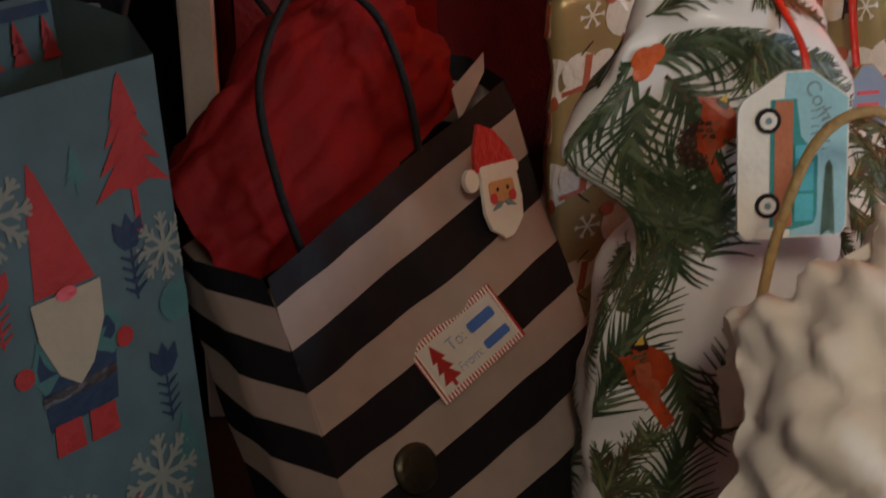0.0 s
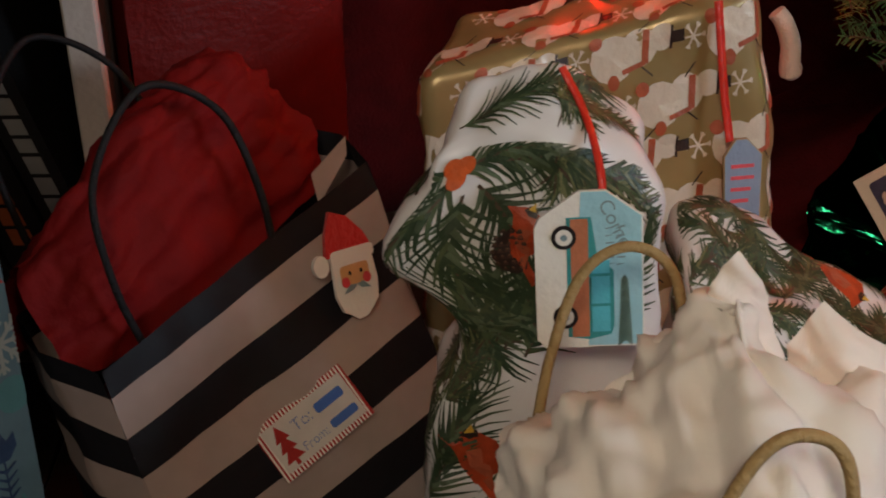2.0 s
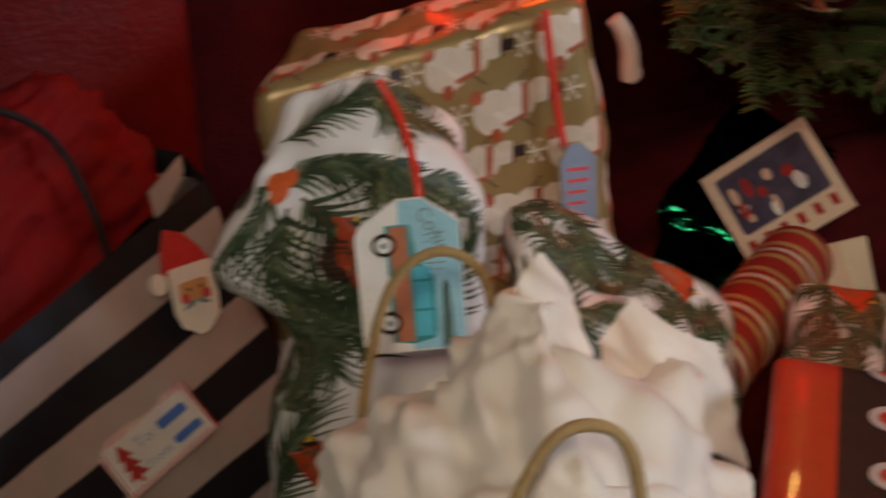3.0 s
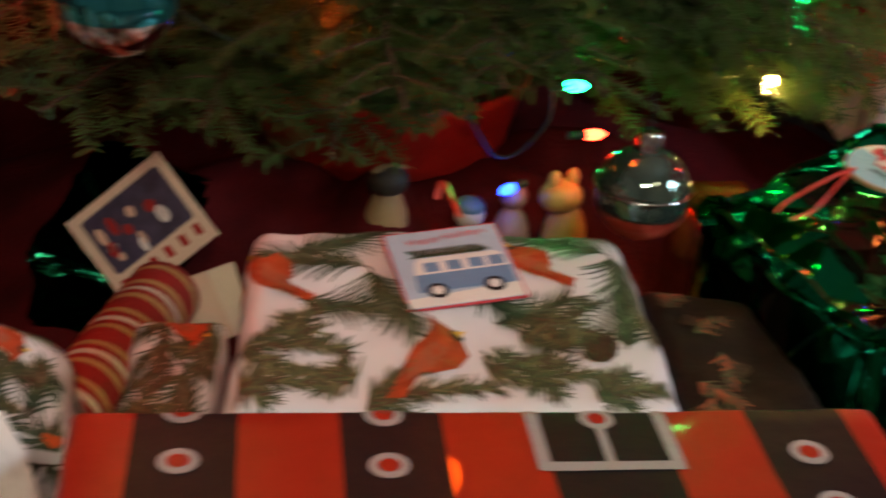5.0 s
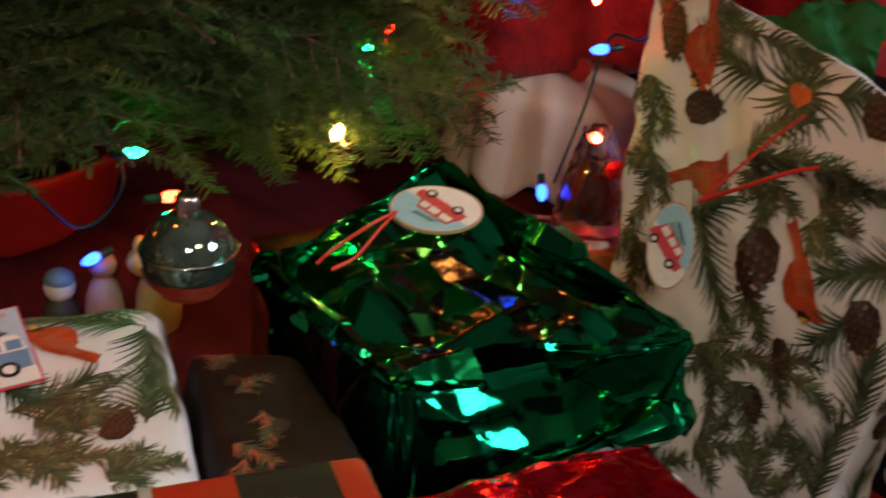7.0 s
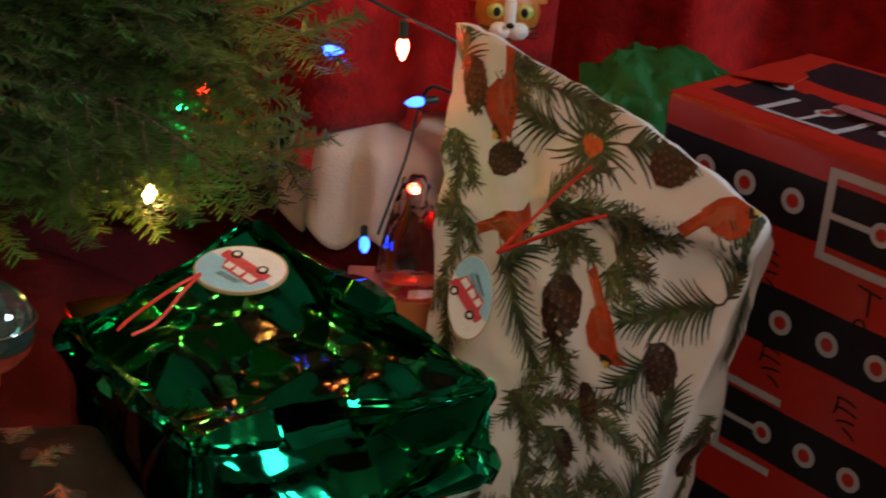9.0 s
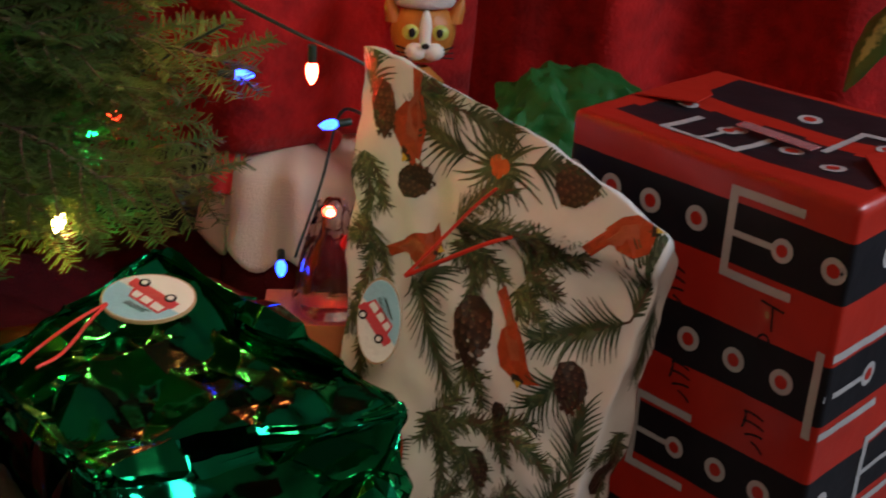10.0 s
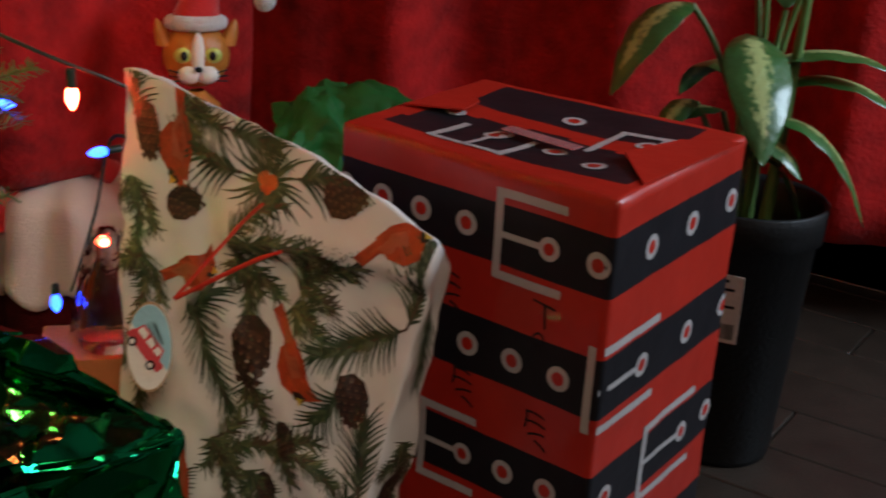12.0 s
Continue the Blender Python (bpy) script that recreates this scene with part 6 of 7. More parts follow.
oval_tag((1.249, 0.629, 0.369), (0.75, -0.66, 0.0), (0.62, 0.72, 0.22), 0.044, 0.036, 2.4, "round wooden tag with a red car on green foil", "round_car_tag")
ribbon("red_ribbon", [(1.213, 0.642, 0.372), (1.18, 0.638, 0.368), (1.14, 0.64, 0.352), (1.115, 0.628, 0.35)], 0.003, "red cord of a round tag on green foil")
ribbon("red_ribbon", [(1.213, 0.642, 0.372), (1.185, 0.63, 0.366), (1.15, 0.618, 0.352), (1.12, 0.612, 0.35)], 0.003, "red cord of a round tag on green foil")
oval_tag((1.372, 0.448, 0.376), (0.45, -0.8, 0.05), (0.28, 0.15, 0.95), 0.021, 0.04, -0.9, "oval wooden tag with a red truck hanging on a tall gift", "oval_truck_tag")
ribbon("red_ribbon", [(1.402, 0.448, 0.412), (1.425, 0.43, 0.445), (1.448, 0.41, 0.48), (1.46, 0.395, 0.5)], 0.004, "red cord holding an oval tag")
ribbon("red_ribbon", [(1.402, 0.448, 0.412), (1.42, 0.415, 0.435), (1.44, 0.385, 0.455), (1.45, 0.365, 0.465)], 0.004, "red cord holding an oval tag")


# ---- tube, card, envelope ----
def striped_tube():
    t = gift("striped_tube", (0.59, 0.87, 0.11), "tube wrapped in red paper with gold and white stripes")
    a, b = Vector((0.485, 0.735, 0.165)), Vector((0.685, 1.0, 0.155))
    n = 44
    pts = [a.lerp(b, k / n) for k in range(n + 1)]
    s = Shape()
    d = (b - a).normalized()
    side = d.cross(Vector((0, 0, 1))).normalized()
    up = side.cross(d)
    rows = []
    for k, p in enumerate(pts):
        r = 0.037 + 0.0015 * noise.noise(p * 40)
        if k in (0, n):
            r = 0.012
        rows.append([p + (side * math.cos(x) + up * math.sin(x)) * (r + 0.0012 * noise.noise(p * 25 + Vector((x, 0, 0)))) for x in (2 * math.pi * j / 28 for j in range(28))])
    s.grid(rows, True)
    s.i = [(1 if k % 4 == 1 else 2 if k % 8 == 3 else 0) for k in range(n) for _ in range(28)]
    part("wrapping", s.make("wrapping", [BAG_RED, mat("gold_stripe_ink", (0.55, 0.33, 0.12), 0.35, 0.3), CREAM_INK]), t)


striped_tube()


def greeting_card():
    f = Flat(P_CARD[0], Vector(P_CARD[1]) - Vector(P_CARD[0]), Vector(P_CARD[2]) - Vector(P_CARD[0]))
    w, h = (Vector(P_CARD[1]) - Vector(P_CARD[0])).length, (Vector(P_CARD[2]) - Vector(P_CARD[0])).length
    c = thing("greeting_card", tuple(f.o), "greeting card with a dark picture and a red lettered edge", "card")
    part("card", f.slab(box_outline(0, 0, w, h), 0.0015).make("card", CARD_EDGE, False), c)
    part("picture", f.slab(box_outline(0.01, 0.012, w * 0.72, h - 0.01, 0.004), 0.0004, 0.0015).make("picture", CARD_PHOTO, False), c)
    rng = random.Random(3)
    for k in range(12):
        x, y = rng.uniform(0.02, w * 0.65), rng.uniform(0.02, h - 0.025)
        part("picture_spot", f.slab(oval(x, y, rng.uniform(0.004, 0.012), rng.uniform(0.003, 0.007), 8), 0.0003, 0.0019).make("spot", (ENVELOPE, TAG_WHITE, BAG_RED)[k % 3], False), c)
    s = Shape()
    for k in range(6):
        f.slab(box_outline(w * 0.78, 0.01 + k * h / 6.5, w * 0.9, 0.01 + k * h / 6.5 + 0.008), 0.0003, 0.0015, s)
    part("lettering_bar", s.make("bars", BAG_RED, False), c)
    f = Flat((0.735, 1.0, 0.1), (0.9, 0.28, 0.0), (-0.1, 0.42, 0.75))
    e = thing("envelope", tuple(f.o), "peach paper envelope leaning beside a card", "envelope")
    part("sheet", f.slab(box_outline(-0.045, -0.015, 0.045, 0.06, 0.003), 0.002).make("sheet", ENVELOPE, False), e)
    part("flap", f.slab([(0.02, -0.014), (0.044, -0.014), (0.044, 0.059), (0.01, 0.059)], 0.0006, 0.002).make("flap", CARD_EDGE, False), e)


P_CARD = ((0.617, 1.129, 0.18), (0.66, 1.06, 0.11), (0.718, 1.088, 0.243))
greeting_card()


# ---- things behind ----
def cat_figure():
    at = Vector((1.9, 0.905, 0.0))
    t = thing("cat_figure", (1.93, 0.925, 0.0), "orange and white wooden cat figure in a red santa hat", "figurine")
    face = Vector((-0.66, -0.74, 0.1)).normalized()
    side = Vector((0.74, -0.66, 0)).normalized()
    up = Vector((0, 0, 1))
    c = Vector((1.925, 0.925, 0.465))

    def q(x, y, z):
        return c + side * x + up * y + face * z

    def blob(x, y, z, a, b, d, name, m, lab=""):
        s = ball((0, 0, 0), 1, None, (1, 1, 1), 20)
        s.v = [tuple(q(x + v[0] * a, y + v[2] * b, z + v[1] * d)) for v in s.v]
        me = s.make(name, m)
        part(name, me, t, lab)
    prof = [(0.04, 0.0), (0.046, 0.02), (0.045, 0.2), (0.04, 0.34), (0.032, 0.4), (0.01, 0.42)]
    part("body", lathe(prof, (c.x, c.y, 0), 24).make("body", CAT_FUR), t)
    blob(0, 0.005, 0, 0.046, 0.046, 0.04, "head", CAT_FUR)
    for e in (-1, 1):
        s = Shape()
        s.grid([[q(e * (0.04 + 0.013 * math.cos(a) * r + 0.012 * h), 0.018 + 0.036 * h, 0.006 + 0.012 * math.sin(a) * r) for a in (2 * math.pi * k / 10 for k in range(10))] for r, h in ((1, 0), (0.8, 0.5), (0.35, 0.9), (0.02, 1.05))], True)
        part("ear", s.make("ear", CAT_FUR), t)
        blob(e * 0.02, 0.008, 0.034, 0.0125, 0.011, 0.008, "eye", EYE_GREEN, "yellow-green painted eye")
        blob(e * 0.019, 0.008, 0.042, 0.005, 0.0065, 0.003, "pupil", PEN)
        for k in range(3):
            part("whisker", tube([q(e * 0.016, -0.018 - 0.004 * k, 0.04), q(e * 0.04, -0.012 - 0.008 * k, 0.033)], 0.0011, 6).make("whisker", PEN), t)
        blob(e * 0.012, -0.019, 0.034, 0.016, 0.013, 0.011, "muzzle", TAG_WHITE)
    blob(0, 0.006, 0.036, 0.009, 0.034, 0.007, "blaze", TAG_WHITE, "white painted stripe on the nose")
    blob(0, -0.01, 0.046, 0.0055, 0.0042, 0.003, "nose", PEN)
    s = Shape()
    hat = curve([q(0, 0.045, 0), q(0.004, 0.075, -0.002), q(0.02, 0.1, -0.004), q(0.05, 0.107, -0.006), q(0.085, 0.082, -0.004)], 6)
    rads = [0.035 * (1 - 0.8 * k / (len(hat) - 1)) for k in range(len(hat))]
    rows = []
    for p, r in zip(hat, rads):
        rows.append([p + (side * math.cos(a) + face * math.sin(a) + up * 0.0) * r for a in (2 * math.pi * k / 18 for k in range(18))])
    s.grid(rows, True)
    part("hat", s.make("hat", HAT_RED), t, "red felt santa hat")
    s = Shape()
    ring = [q(0.033 * math.cos(a), 0.05, 0.033 * math.sin(a)) for a in (2 * math.pi * k / 24 for k in range(25))]
    part("hat_trim", tube(ring, 0.0105, 10).make("trim", FUR), t, "white plush hat trim")
    blob(0.094, 0.079, -0.003, 0.0155, 0.0155, 0.0155, "pompom", FUR, "white plush pompom")


cat_figure()


def green_tissue_bag():
    t = thing("pale_gift_bag", (2.0, 0.68, 0), "pale blue paper gift bag behind the tall gifts", "gift bag", "gift bags")
    open_bag(t, Vector((1.86, 0.7, 0.36)), Vector((1.97, 0.52, 0.36)), Vector((1.86, 0.7, 0)), Vector((1.97, 0.52, 0)), Vector((0.11, 0.07, 0)), [], [PALE_BAG, PALE_BAG], 0.003)
    net = [[(1.86, 0.74, 0.33), (1.9, 0.68, 0.34), (1.94, 0.61, 0.33), (1.98, 0.54, 0.32)],
           [(1.89, 0.76, 0.385), (1.93, 0.7, 0.42), (1.97, 0.63, 0.41), (2.0, 0.555, 0.37)],
           [(1.94, 0.79, 0.41), (1.99, 0.74, 0.452), (2.02, 0.68, 0.455), (2.04, 0.58, 0.42)],
           [(2.0, 0.81, 0.36), (2.04, 0.75, 0.4), (2.06, 0.69, 0.41), (2.07, 0.6, 0.38)],
           [(2.0, 0.8, 0.3), (2.05, 0.74, 0.31), (2.06, 0.68, 0.31), (2.07, 0.6, 0.3)]]
    me = crumpled_sheet(net, 0.01, 8.0, 3)
    me.materials.append(TISSUE_GREEN)
    tagged(new("green_tissue_paper", me), "crumpled dark green tissue paper in a pale bag", "tissue paper")


green_tissue_bag()


def plant():
    at = Vector((2.2, 0.213, 0))
    pot = thing("plant_pot", (at.x, at.y, 0), "black plastic nursery pot with a white barcode label", "plant pot")
    part("shell", lathe([(0.0, 0.004), (0.07, 0.0), (0.073, 0.01), (0.092, 0.315), (0.099, 0.317), (0.101, 0.362), (0.098, 0.365), (0.094, 0.357), (0.089, 0.32), (0.087, 0.3)], (at.x, at.y, 0), 40).make("shell", POT), pot)
    part("soil", lathe([(0.087, 0.295), (0.06, 0.305), (0.0, 0.303)], (at.x, at.y, 0), 30).make("soil", SOIL), pot)
    d = Vector((-0.97, -0.22, 0)).normalized()
    f = Flat(at + d * 0.0885 + Vector((0, 0, 0.235)), Vector((0, 0, 1)).cross(d) * 1, (0.07 * d.x, 0.07 * d.y, 1))
    lab = part("sticker", f.slab(box_outline(-0.03, -0.045, 0.018, 0.05), 0.0012).make("sticker", LABEL, False), pot, "white barcode sticker")
    s = Shape()
    rng = random.Random(2)
    x = -0.024
    while x < 0.012:
        w = rng.choice((0.0006, 0.001, 0.0016))
        f.slab(box_outline(x, -0.04, x + w, -0.018), 0.0003, 0.0012, s)
        x += w + rng.choice((0.0007, 0.0012))
    for k, (a, b) in enumerate(((-0.024, 0.0), (-0.024, 0.008), (-0.024, -0.006), (-0.02, 0.01))):
        f.slab(box_outline(a, 0.04 - 0.012 * k, b, 0.044 - 0.012 * k), 0.0003, 0.0012, s)
    under(tagged(new("barcode", s.make("barcode", PEN, False)), kind="stuff"), lab)
    pl = thing("leafy_plant", (at.x, at.y, 0.3), "green house plant with cream-blotched broad leaves", "house plant")
    rng = random.Random(14)

    def leaf(base, heading, length, width, rise, droop):
        h = Vector((math.cos(heading), math.sin(heading), 0))
        side = Vector((-h.y, h.x, 0))
        line = [base + h * length * f * (1 - 0.25 * f * droop) + Vector((0, 0, length * (rise * f - droop * f * f))) for f in (k / 12 for k in range(13))]
        s = Shape()
        rows = []
        for k, p in enumerate(line):
            f = k / 12
            w = width * (math.sin(math.pi * f ** 0.8) ** 0.75) if 0 < f < 1 else 0.0006
            tan = (line[min(k + 1, 12)] - line[max(k - 1, 0)]).normalized()
            nrm = side.cross(tan).normalized()
            rows.append([p + side * w * g + nrm * (-0.25 * w * (1 - g * g) + 0.0025 * math.sin(k * 2.2 + g * 3) * abs(g)) for g in (-1, -0.8, -0.55, -0.28, 0, 0.28, 0.55, 0.8, 1)])
        s.grid(rows)
        me = s.make("leaf", LEAF)
        tone = me.attributes.new("pale", "FLOAT", "POINT")
        tone.data.foreach_set("value", [max(0.0, 0.75 - abs(j - 4) / 4) * min(1, k / 2, (12 - k) / 3) * 1.1 for k in range(13) for j in range(9)])
        ob = part("leaf", me, pl)
        ob.modifiers.new("thick", "SOLIDIFY").thickness = 0.0008
        ob.modifiers.new("fine", "SUBSURF").levels = 1
        ob.modifiers["fine"].render_levels = 1
    for k in range(3):
        a = k * 2.1 + 0.4
        foot = at + Vector((0.022 * math.cos(a), 0.022 * math.sin(a), 0.3))
        top = foot + Vector((0.015 * math.cos(a), 0.015 * math.sin(a), 0.2 + 0.07 * k))
        part("stem", tube(curve([foot, foot.lerp(top, 0.5) + Vector((0.004, 0, 0)), top], 6), 0.009, 10, None, 0.6).make("stem", STALK), pl)
    # leaves: where each begins, its heading, length, half width, rise and droop
    for dx, dy, z, hd, ln, wd, rise, dr in (
            (-0.01, 0.03, 0.57, 215, 0.17, 0.042, -0.2, 0.55), (-0.03, 0.1, 0.6, 160, 0.15, 0.034, 0.0, 0.7), (0.0, 0.03, 0.52, -75, 0.2, 0.03, 0.55, 0.45), (0.0, 0.01, 0.5, -65, 0.24, 0.028, 0.45, 0.65),
            (-0.01, -0.01, 0.47, -70, 0.17, 0.03, 0.05, 0.8), (0.02, 0.06, 0.46, 140, 0.12, 0.022, 0.2, 0.5), (0.0, 0.09, 0.47, 170, 0.11, 0.02, 0.3, 0.9), (-0.01, 0.03, 0.44, -100, 0.12, 0.024, 0.3, 0.6),
            (0.02, -0.02, 0.62, -60, 0.16, 0.03, 0.8, 0.5), (0.02, 0.04, 0.64, 110, 0.18, 0.03, 0.9, 0.4), (0.03, 0.0, 0.6, 20, 0.2, 0.035, 0.7, 0.7), (0.0, 0.02, 0.66, 250, 0.16, 0.032, 0.9, 0.4),
            (0.03, 0.03, 0.5, 60, 0.18, 0.034, 0.4, 0.7), (-0.02, 0.0, 0.42, -50, 0.1, 0.018, 0.0, 0.9)):
        tip = at + Vector((dx, dy, z))
        foot = at + Vector((dx * 0.3, dy * 0.3 + 0.004, z - 0.12))
        part("leaf_stalk", tube(curve([foot, foot.lerp(tip, 0.55) + Vector((0, 0, 0.012)), tip], 5), 0.0038, 6).make("stalk", STALK), pl)
        leaf(tip, radians(hd), ln, wd, rise, dr)


plant()


# ---- cream drape with a red hem, wrapped bottle, orange box ----
def cream_cloth():
    """A gathered felt cloth over a dark stand, with a red felt hat on it."""
    c = Vector((1.87, 1.11, 0.0))
    t = thing("cloth_figure", tuple(c), "gathered cream felt cloth with a red hat on a dark stand", "figure")
    s = Shape()
    rows = []
    for k in range(17):
        v = k / 16
        row = []
        for j in range(110):
            a = 2 * math.pi * j / 110
            r = 0.15 - 0.02 * v if v < 0.75 else 0.135 - 0.1 * ((v - 0.75) / 0.25) ** 2
            r += 0.014 * math.sin(10 * a + 0.6 * math.sin(3 * a)) * (1 - 0.6 * v)
            z = 0.125 + 0.155 * v + 0.016 * math.sin(10 * a + 0.6) * (1 - v) + 0.014 * v * math.sin(2 * a + 0.7)
            row.append(c + Vector((r * math.cos(a), r * math.sin(a), z)))
        rows.append(row)
    s.grid(rows, True)
    ob = part("cloth", s.make("cloth", CREAM_CLOTH), t)
    ob.modifiers.new("thick", "SOLIDIFY").thickness = 0.003
    part("stand", lathe([(0.0, 0.0), (0.125, 0.0), (0.12, 0.1), (0.1, 0.2), (0.03, 0.24), (0.0, 0.245)], tuple(c), 32).make("stand", SKIRT), t)
    top = c + Vector((-0.02, -0.02, 0.278))
    pts = curve([top + Vector((0.045, -0.02, -0.006)), top + Vector((0, 0, 0.03)), top + Vector((-0.06, 0.02, 0.028)), top + Vector((-0.105, 0.035, -0.012)), top + Vector((-0.125, 0.035, -0.06))], 6)
    part("hat", tube(pts, 0.021, 12).make("hat", HAT_RED), t)


cream_cloth()


def wrapped_bottle():
    b = Vector((1.6, 0.76, 0.0))
    box = thing("orange_box", (b.x, b.y, 0), "orange cardboard box under a glass bottle", "box")
    f = Flat(b + Vector((-0.05, 0.03, 0)), (0.72, -0.69, 0), (0.69, 0.72, 0))
    part("carton", f.slab(box_outline(-0.02, -0.03, 0.1, 0.07, 0.004), 0.2).make("carton", ORANGE_CARD, False), box)
    t = thing("glass_bottle", (b.x, b.y, 0.2), "clear glass bell wrapped in cellophane with a red bow", "glass ornament")
    o = b + Vector((0.005, 0.0, 0.2))
    part("glass", lathe([(0.0, 0.002), (0.035, 0.0), (0.037, 0.01), (0.034, 0.045), (0.027, 0.075), (0.014, 0.098), (0.011, 0.12), (0.014, 0.133), (0.009, 0.145), (0.0, 0.147)], o, 28).make("glass", GLASS), t)
    film = Shape()
    rows = []
    for k in range(16):
        v = k / 15
        rows.append([o + Vector((1, 0, 0)) * ((0.047 - 0.03 * v ** 1.5 + 0.005 * noise.noise(Vector((3 * math.cos(a), 3 * math.sin(a), 9 * v)))) * math.cos(a)) + Vector((0, 1, 0)) * ((0.047 - 0.03 * v ** 1.5 + 0.005 * noise.noise(Vector((3 * math.cos(a), 3 * math.sin(a), 9 * v + 5)))) * math.sin(a)) + Vector((0, 0, 0.001 + 0.14 * v)) for a in (2 * math.pi * j / 26 for j in range(26))])
    film.grid(rows, True)
    part("cellophane", film.make("film", FILM, False), t, "crinkled clear cellophane")
    for e in (-1, 1):
        s = ball((0, 0, 0), 1, None, (1, 1, 1), 12)
        s.v = [tuple(o + Vector((0.03 + e * 0.016 + v[0] * 0.018, -0.02 + v[1] * 0.01, 0.1 + v[2] * 0.012 + e * 0.008))) for v in s.v]
        part("bow_loop", s.make("loop", RIBBON), t)
    part("bow_tail", tube(curve([o + Vector((0.03, -0.02, 0.1)), o + Vector((0.035, -0.03, 0.07)), o + Vector((0.03, -0.035, 0.04))], 5), 0.004, 6).make("tail", RIBBON), t)


wrapped_bottle()


# ---- books on a low shelf ----
def bookshelf():
    t = thing("low_bookcase", (-0.3, 1.05, 0), "dark stained low bookcase with a pale front edge", "bookcase")
    part("side_panel", slab_mesh("side", -0.11, 0.93, 0, -0.09, 1.2, 0.75, SHELF), t)
    part("edge_trim", slab_mesh("edge", -0.114, 0.918, 0, -0.086, 0.93, 0.75, POST), t)
    part("side_panel", slab_mesh("side", -0.72, 0.93, 0, -0.7, 1.2, 0.75, SHELF), t)
    part("shelf", slab_mesh("shelf", -0.7, 0.93, 0.1, -0.125, 1.2, 0.12, SHELF), t)
    part("back", slab_mesh("back", -0.72, 1.2, 0, -0.105, 1.21, 0.75, SHELF), t)
    part("top", slab_mesh("top", -0.72, 0.93, 0.75, -0.105, 1.21, 0.77, SHELF), t)
    rng = random.Random(21)
    x = -0.15
    for k in range(8):
        w = (0.035, 0.045, 0.028, 0.04)[k % 4]
        lean = -0.3
        h = 0.34
        f = Flat((x + 0.07, 0.92 - 0.004 * k, 0.121), (math.cos(lean), 0, math.sin(lean) * 0), (math.sin(lean), 0, math.cos(lean)))
        f.y = Vector((math.sin(lean), 0, math.cos(lean)))
        f.n = Vector((0, -1, 0))
        b = thing("book", tuple(f.o), "thick black book with coloured spine lettering", "book", "books on the shelf")
        s = Shape()
        f.slab(box_outline(-w, 0, 0, h, 0.003), 0.2, -0.2, s)
        part("cover", s.make("cover", BOOK_BLACK, False), b)
        s = Shape()
        ink = (BOOK_GREY, BOOK_RED, BOOK_GREY, BOOK_YELLOW)[k % 4]
        y = h - 0.04
        while y > 0.12:
            l = rng.uniform(0.012, 0.018)
            f.slab(box_outline(-w * 0.72, y - l, -w * 0.28, y), 0.0006, 0.0, s)
            y -= l + 0.004
        part("lettering_bar", s.make("bars", ink, False), b)
        x -= w + 0.003


bookshelf()


# ---- red paper bag behind the striped bag ----
def red_bag():
    t = thing("red_paper_bag", (0.06, 1.0, 0), "plain red paper gift bag standing upright", "gift bag", "gift bags")
    open_bag(t, Vector((-0.075, 0.965, 0.5)), Vector((0.1, 1.06, 0.5)), Vector((-0.07, 0.95, 0)), Vector((0.1, 1.05, 0)), Vector((-0.04, 0.09, 0)), [], [RED_BAG, RED_BAG], 0.004)


red_bag()


# ---- ornaments ----
def glass_ornament():
    c = Vector((1.035, 0.712, 0.345))
    t = thing("glass_ornament", (c.x, c.y, c.z - 0.044), "smoky green glass ball ornament with a silver ring and red glitter", "ornament", "tree ornaments")
    part("ball", ball(c, 0.042, None, (1, 1, 1), 32).make("ball", MIRROR_GREEN), t)
    part("glitter_base", lathe([(0.012, -0.0437), (0.0265, -0.0355), (0.0365, -0.024), (0.0412, -0.0135)], c, 32).make("glitter", GLITTER), t)
    part("ring", tube([c + Vector((0.0428 * math.cos(a), 0.0428 * math.sin(a), 0.006)) for a in (2 * math.pi * k / 40 for k in range(41))], 0.0016, 6).make("ring", SILVER), t)
    part("cap", lathe([(0.011, 0.04), (0.011, 0.056), (0.009, 0.058), (0.0, 0.058)], c, 16).make("cap", SILVER), t)
    part("hook", tube(curve([c + Vector((0, 0, 0.058)), c + Vector((0.004, 0.01, 0.085)), c + Vector((0.0, 0.03, 0.11))], 5), 0.0005, 6).make("hook", WIRE), t)


glass_ornament()


def teal_ornament():
    c = Vector((0.606, 0.83, 0.518))
    t = thing("teal_ornament", (c.x, c.y, c.z - 0.046), "teal and silver mirrored ball ornament", "ornament", "tree ornaments")
    part("ball", ball(c, 0.045, None, (1, 1, 1), 32).make("ball", SILVER), t)
    part("teal_band", lathe([(0.0453 * math.cos(a), 0.0453 * math.sin(a)) for a in (radians(d) for d in range(-12, 60, 8))], c, 32).make("band", TEAL_GLASS), t)
    part("cap", lathe([(0.011, 0.043), (0.011, 0.057), (0.0, 0.059)], c, 16).make("cap", GOLD_METAL), t)
    part("hook", tube(curve([c + Vector((0, 0, 0.058)), c + Vector((0.01, 0.02, 0.08)), c + Vector((0.02, 0.05, 0.09))], 5), 0.0008, 6).make("hook", SILVER), t)


teal_ornament()


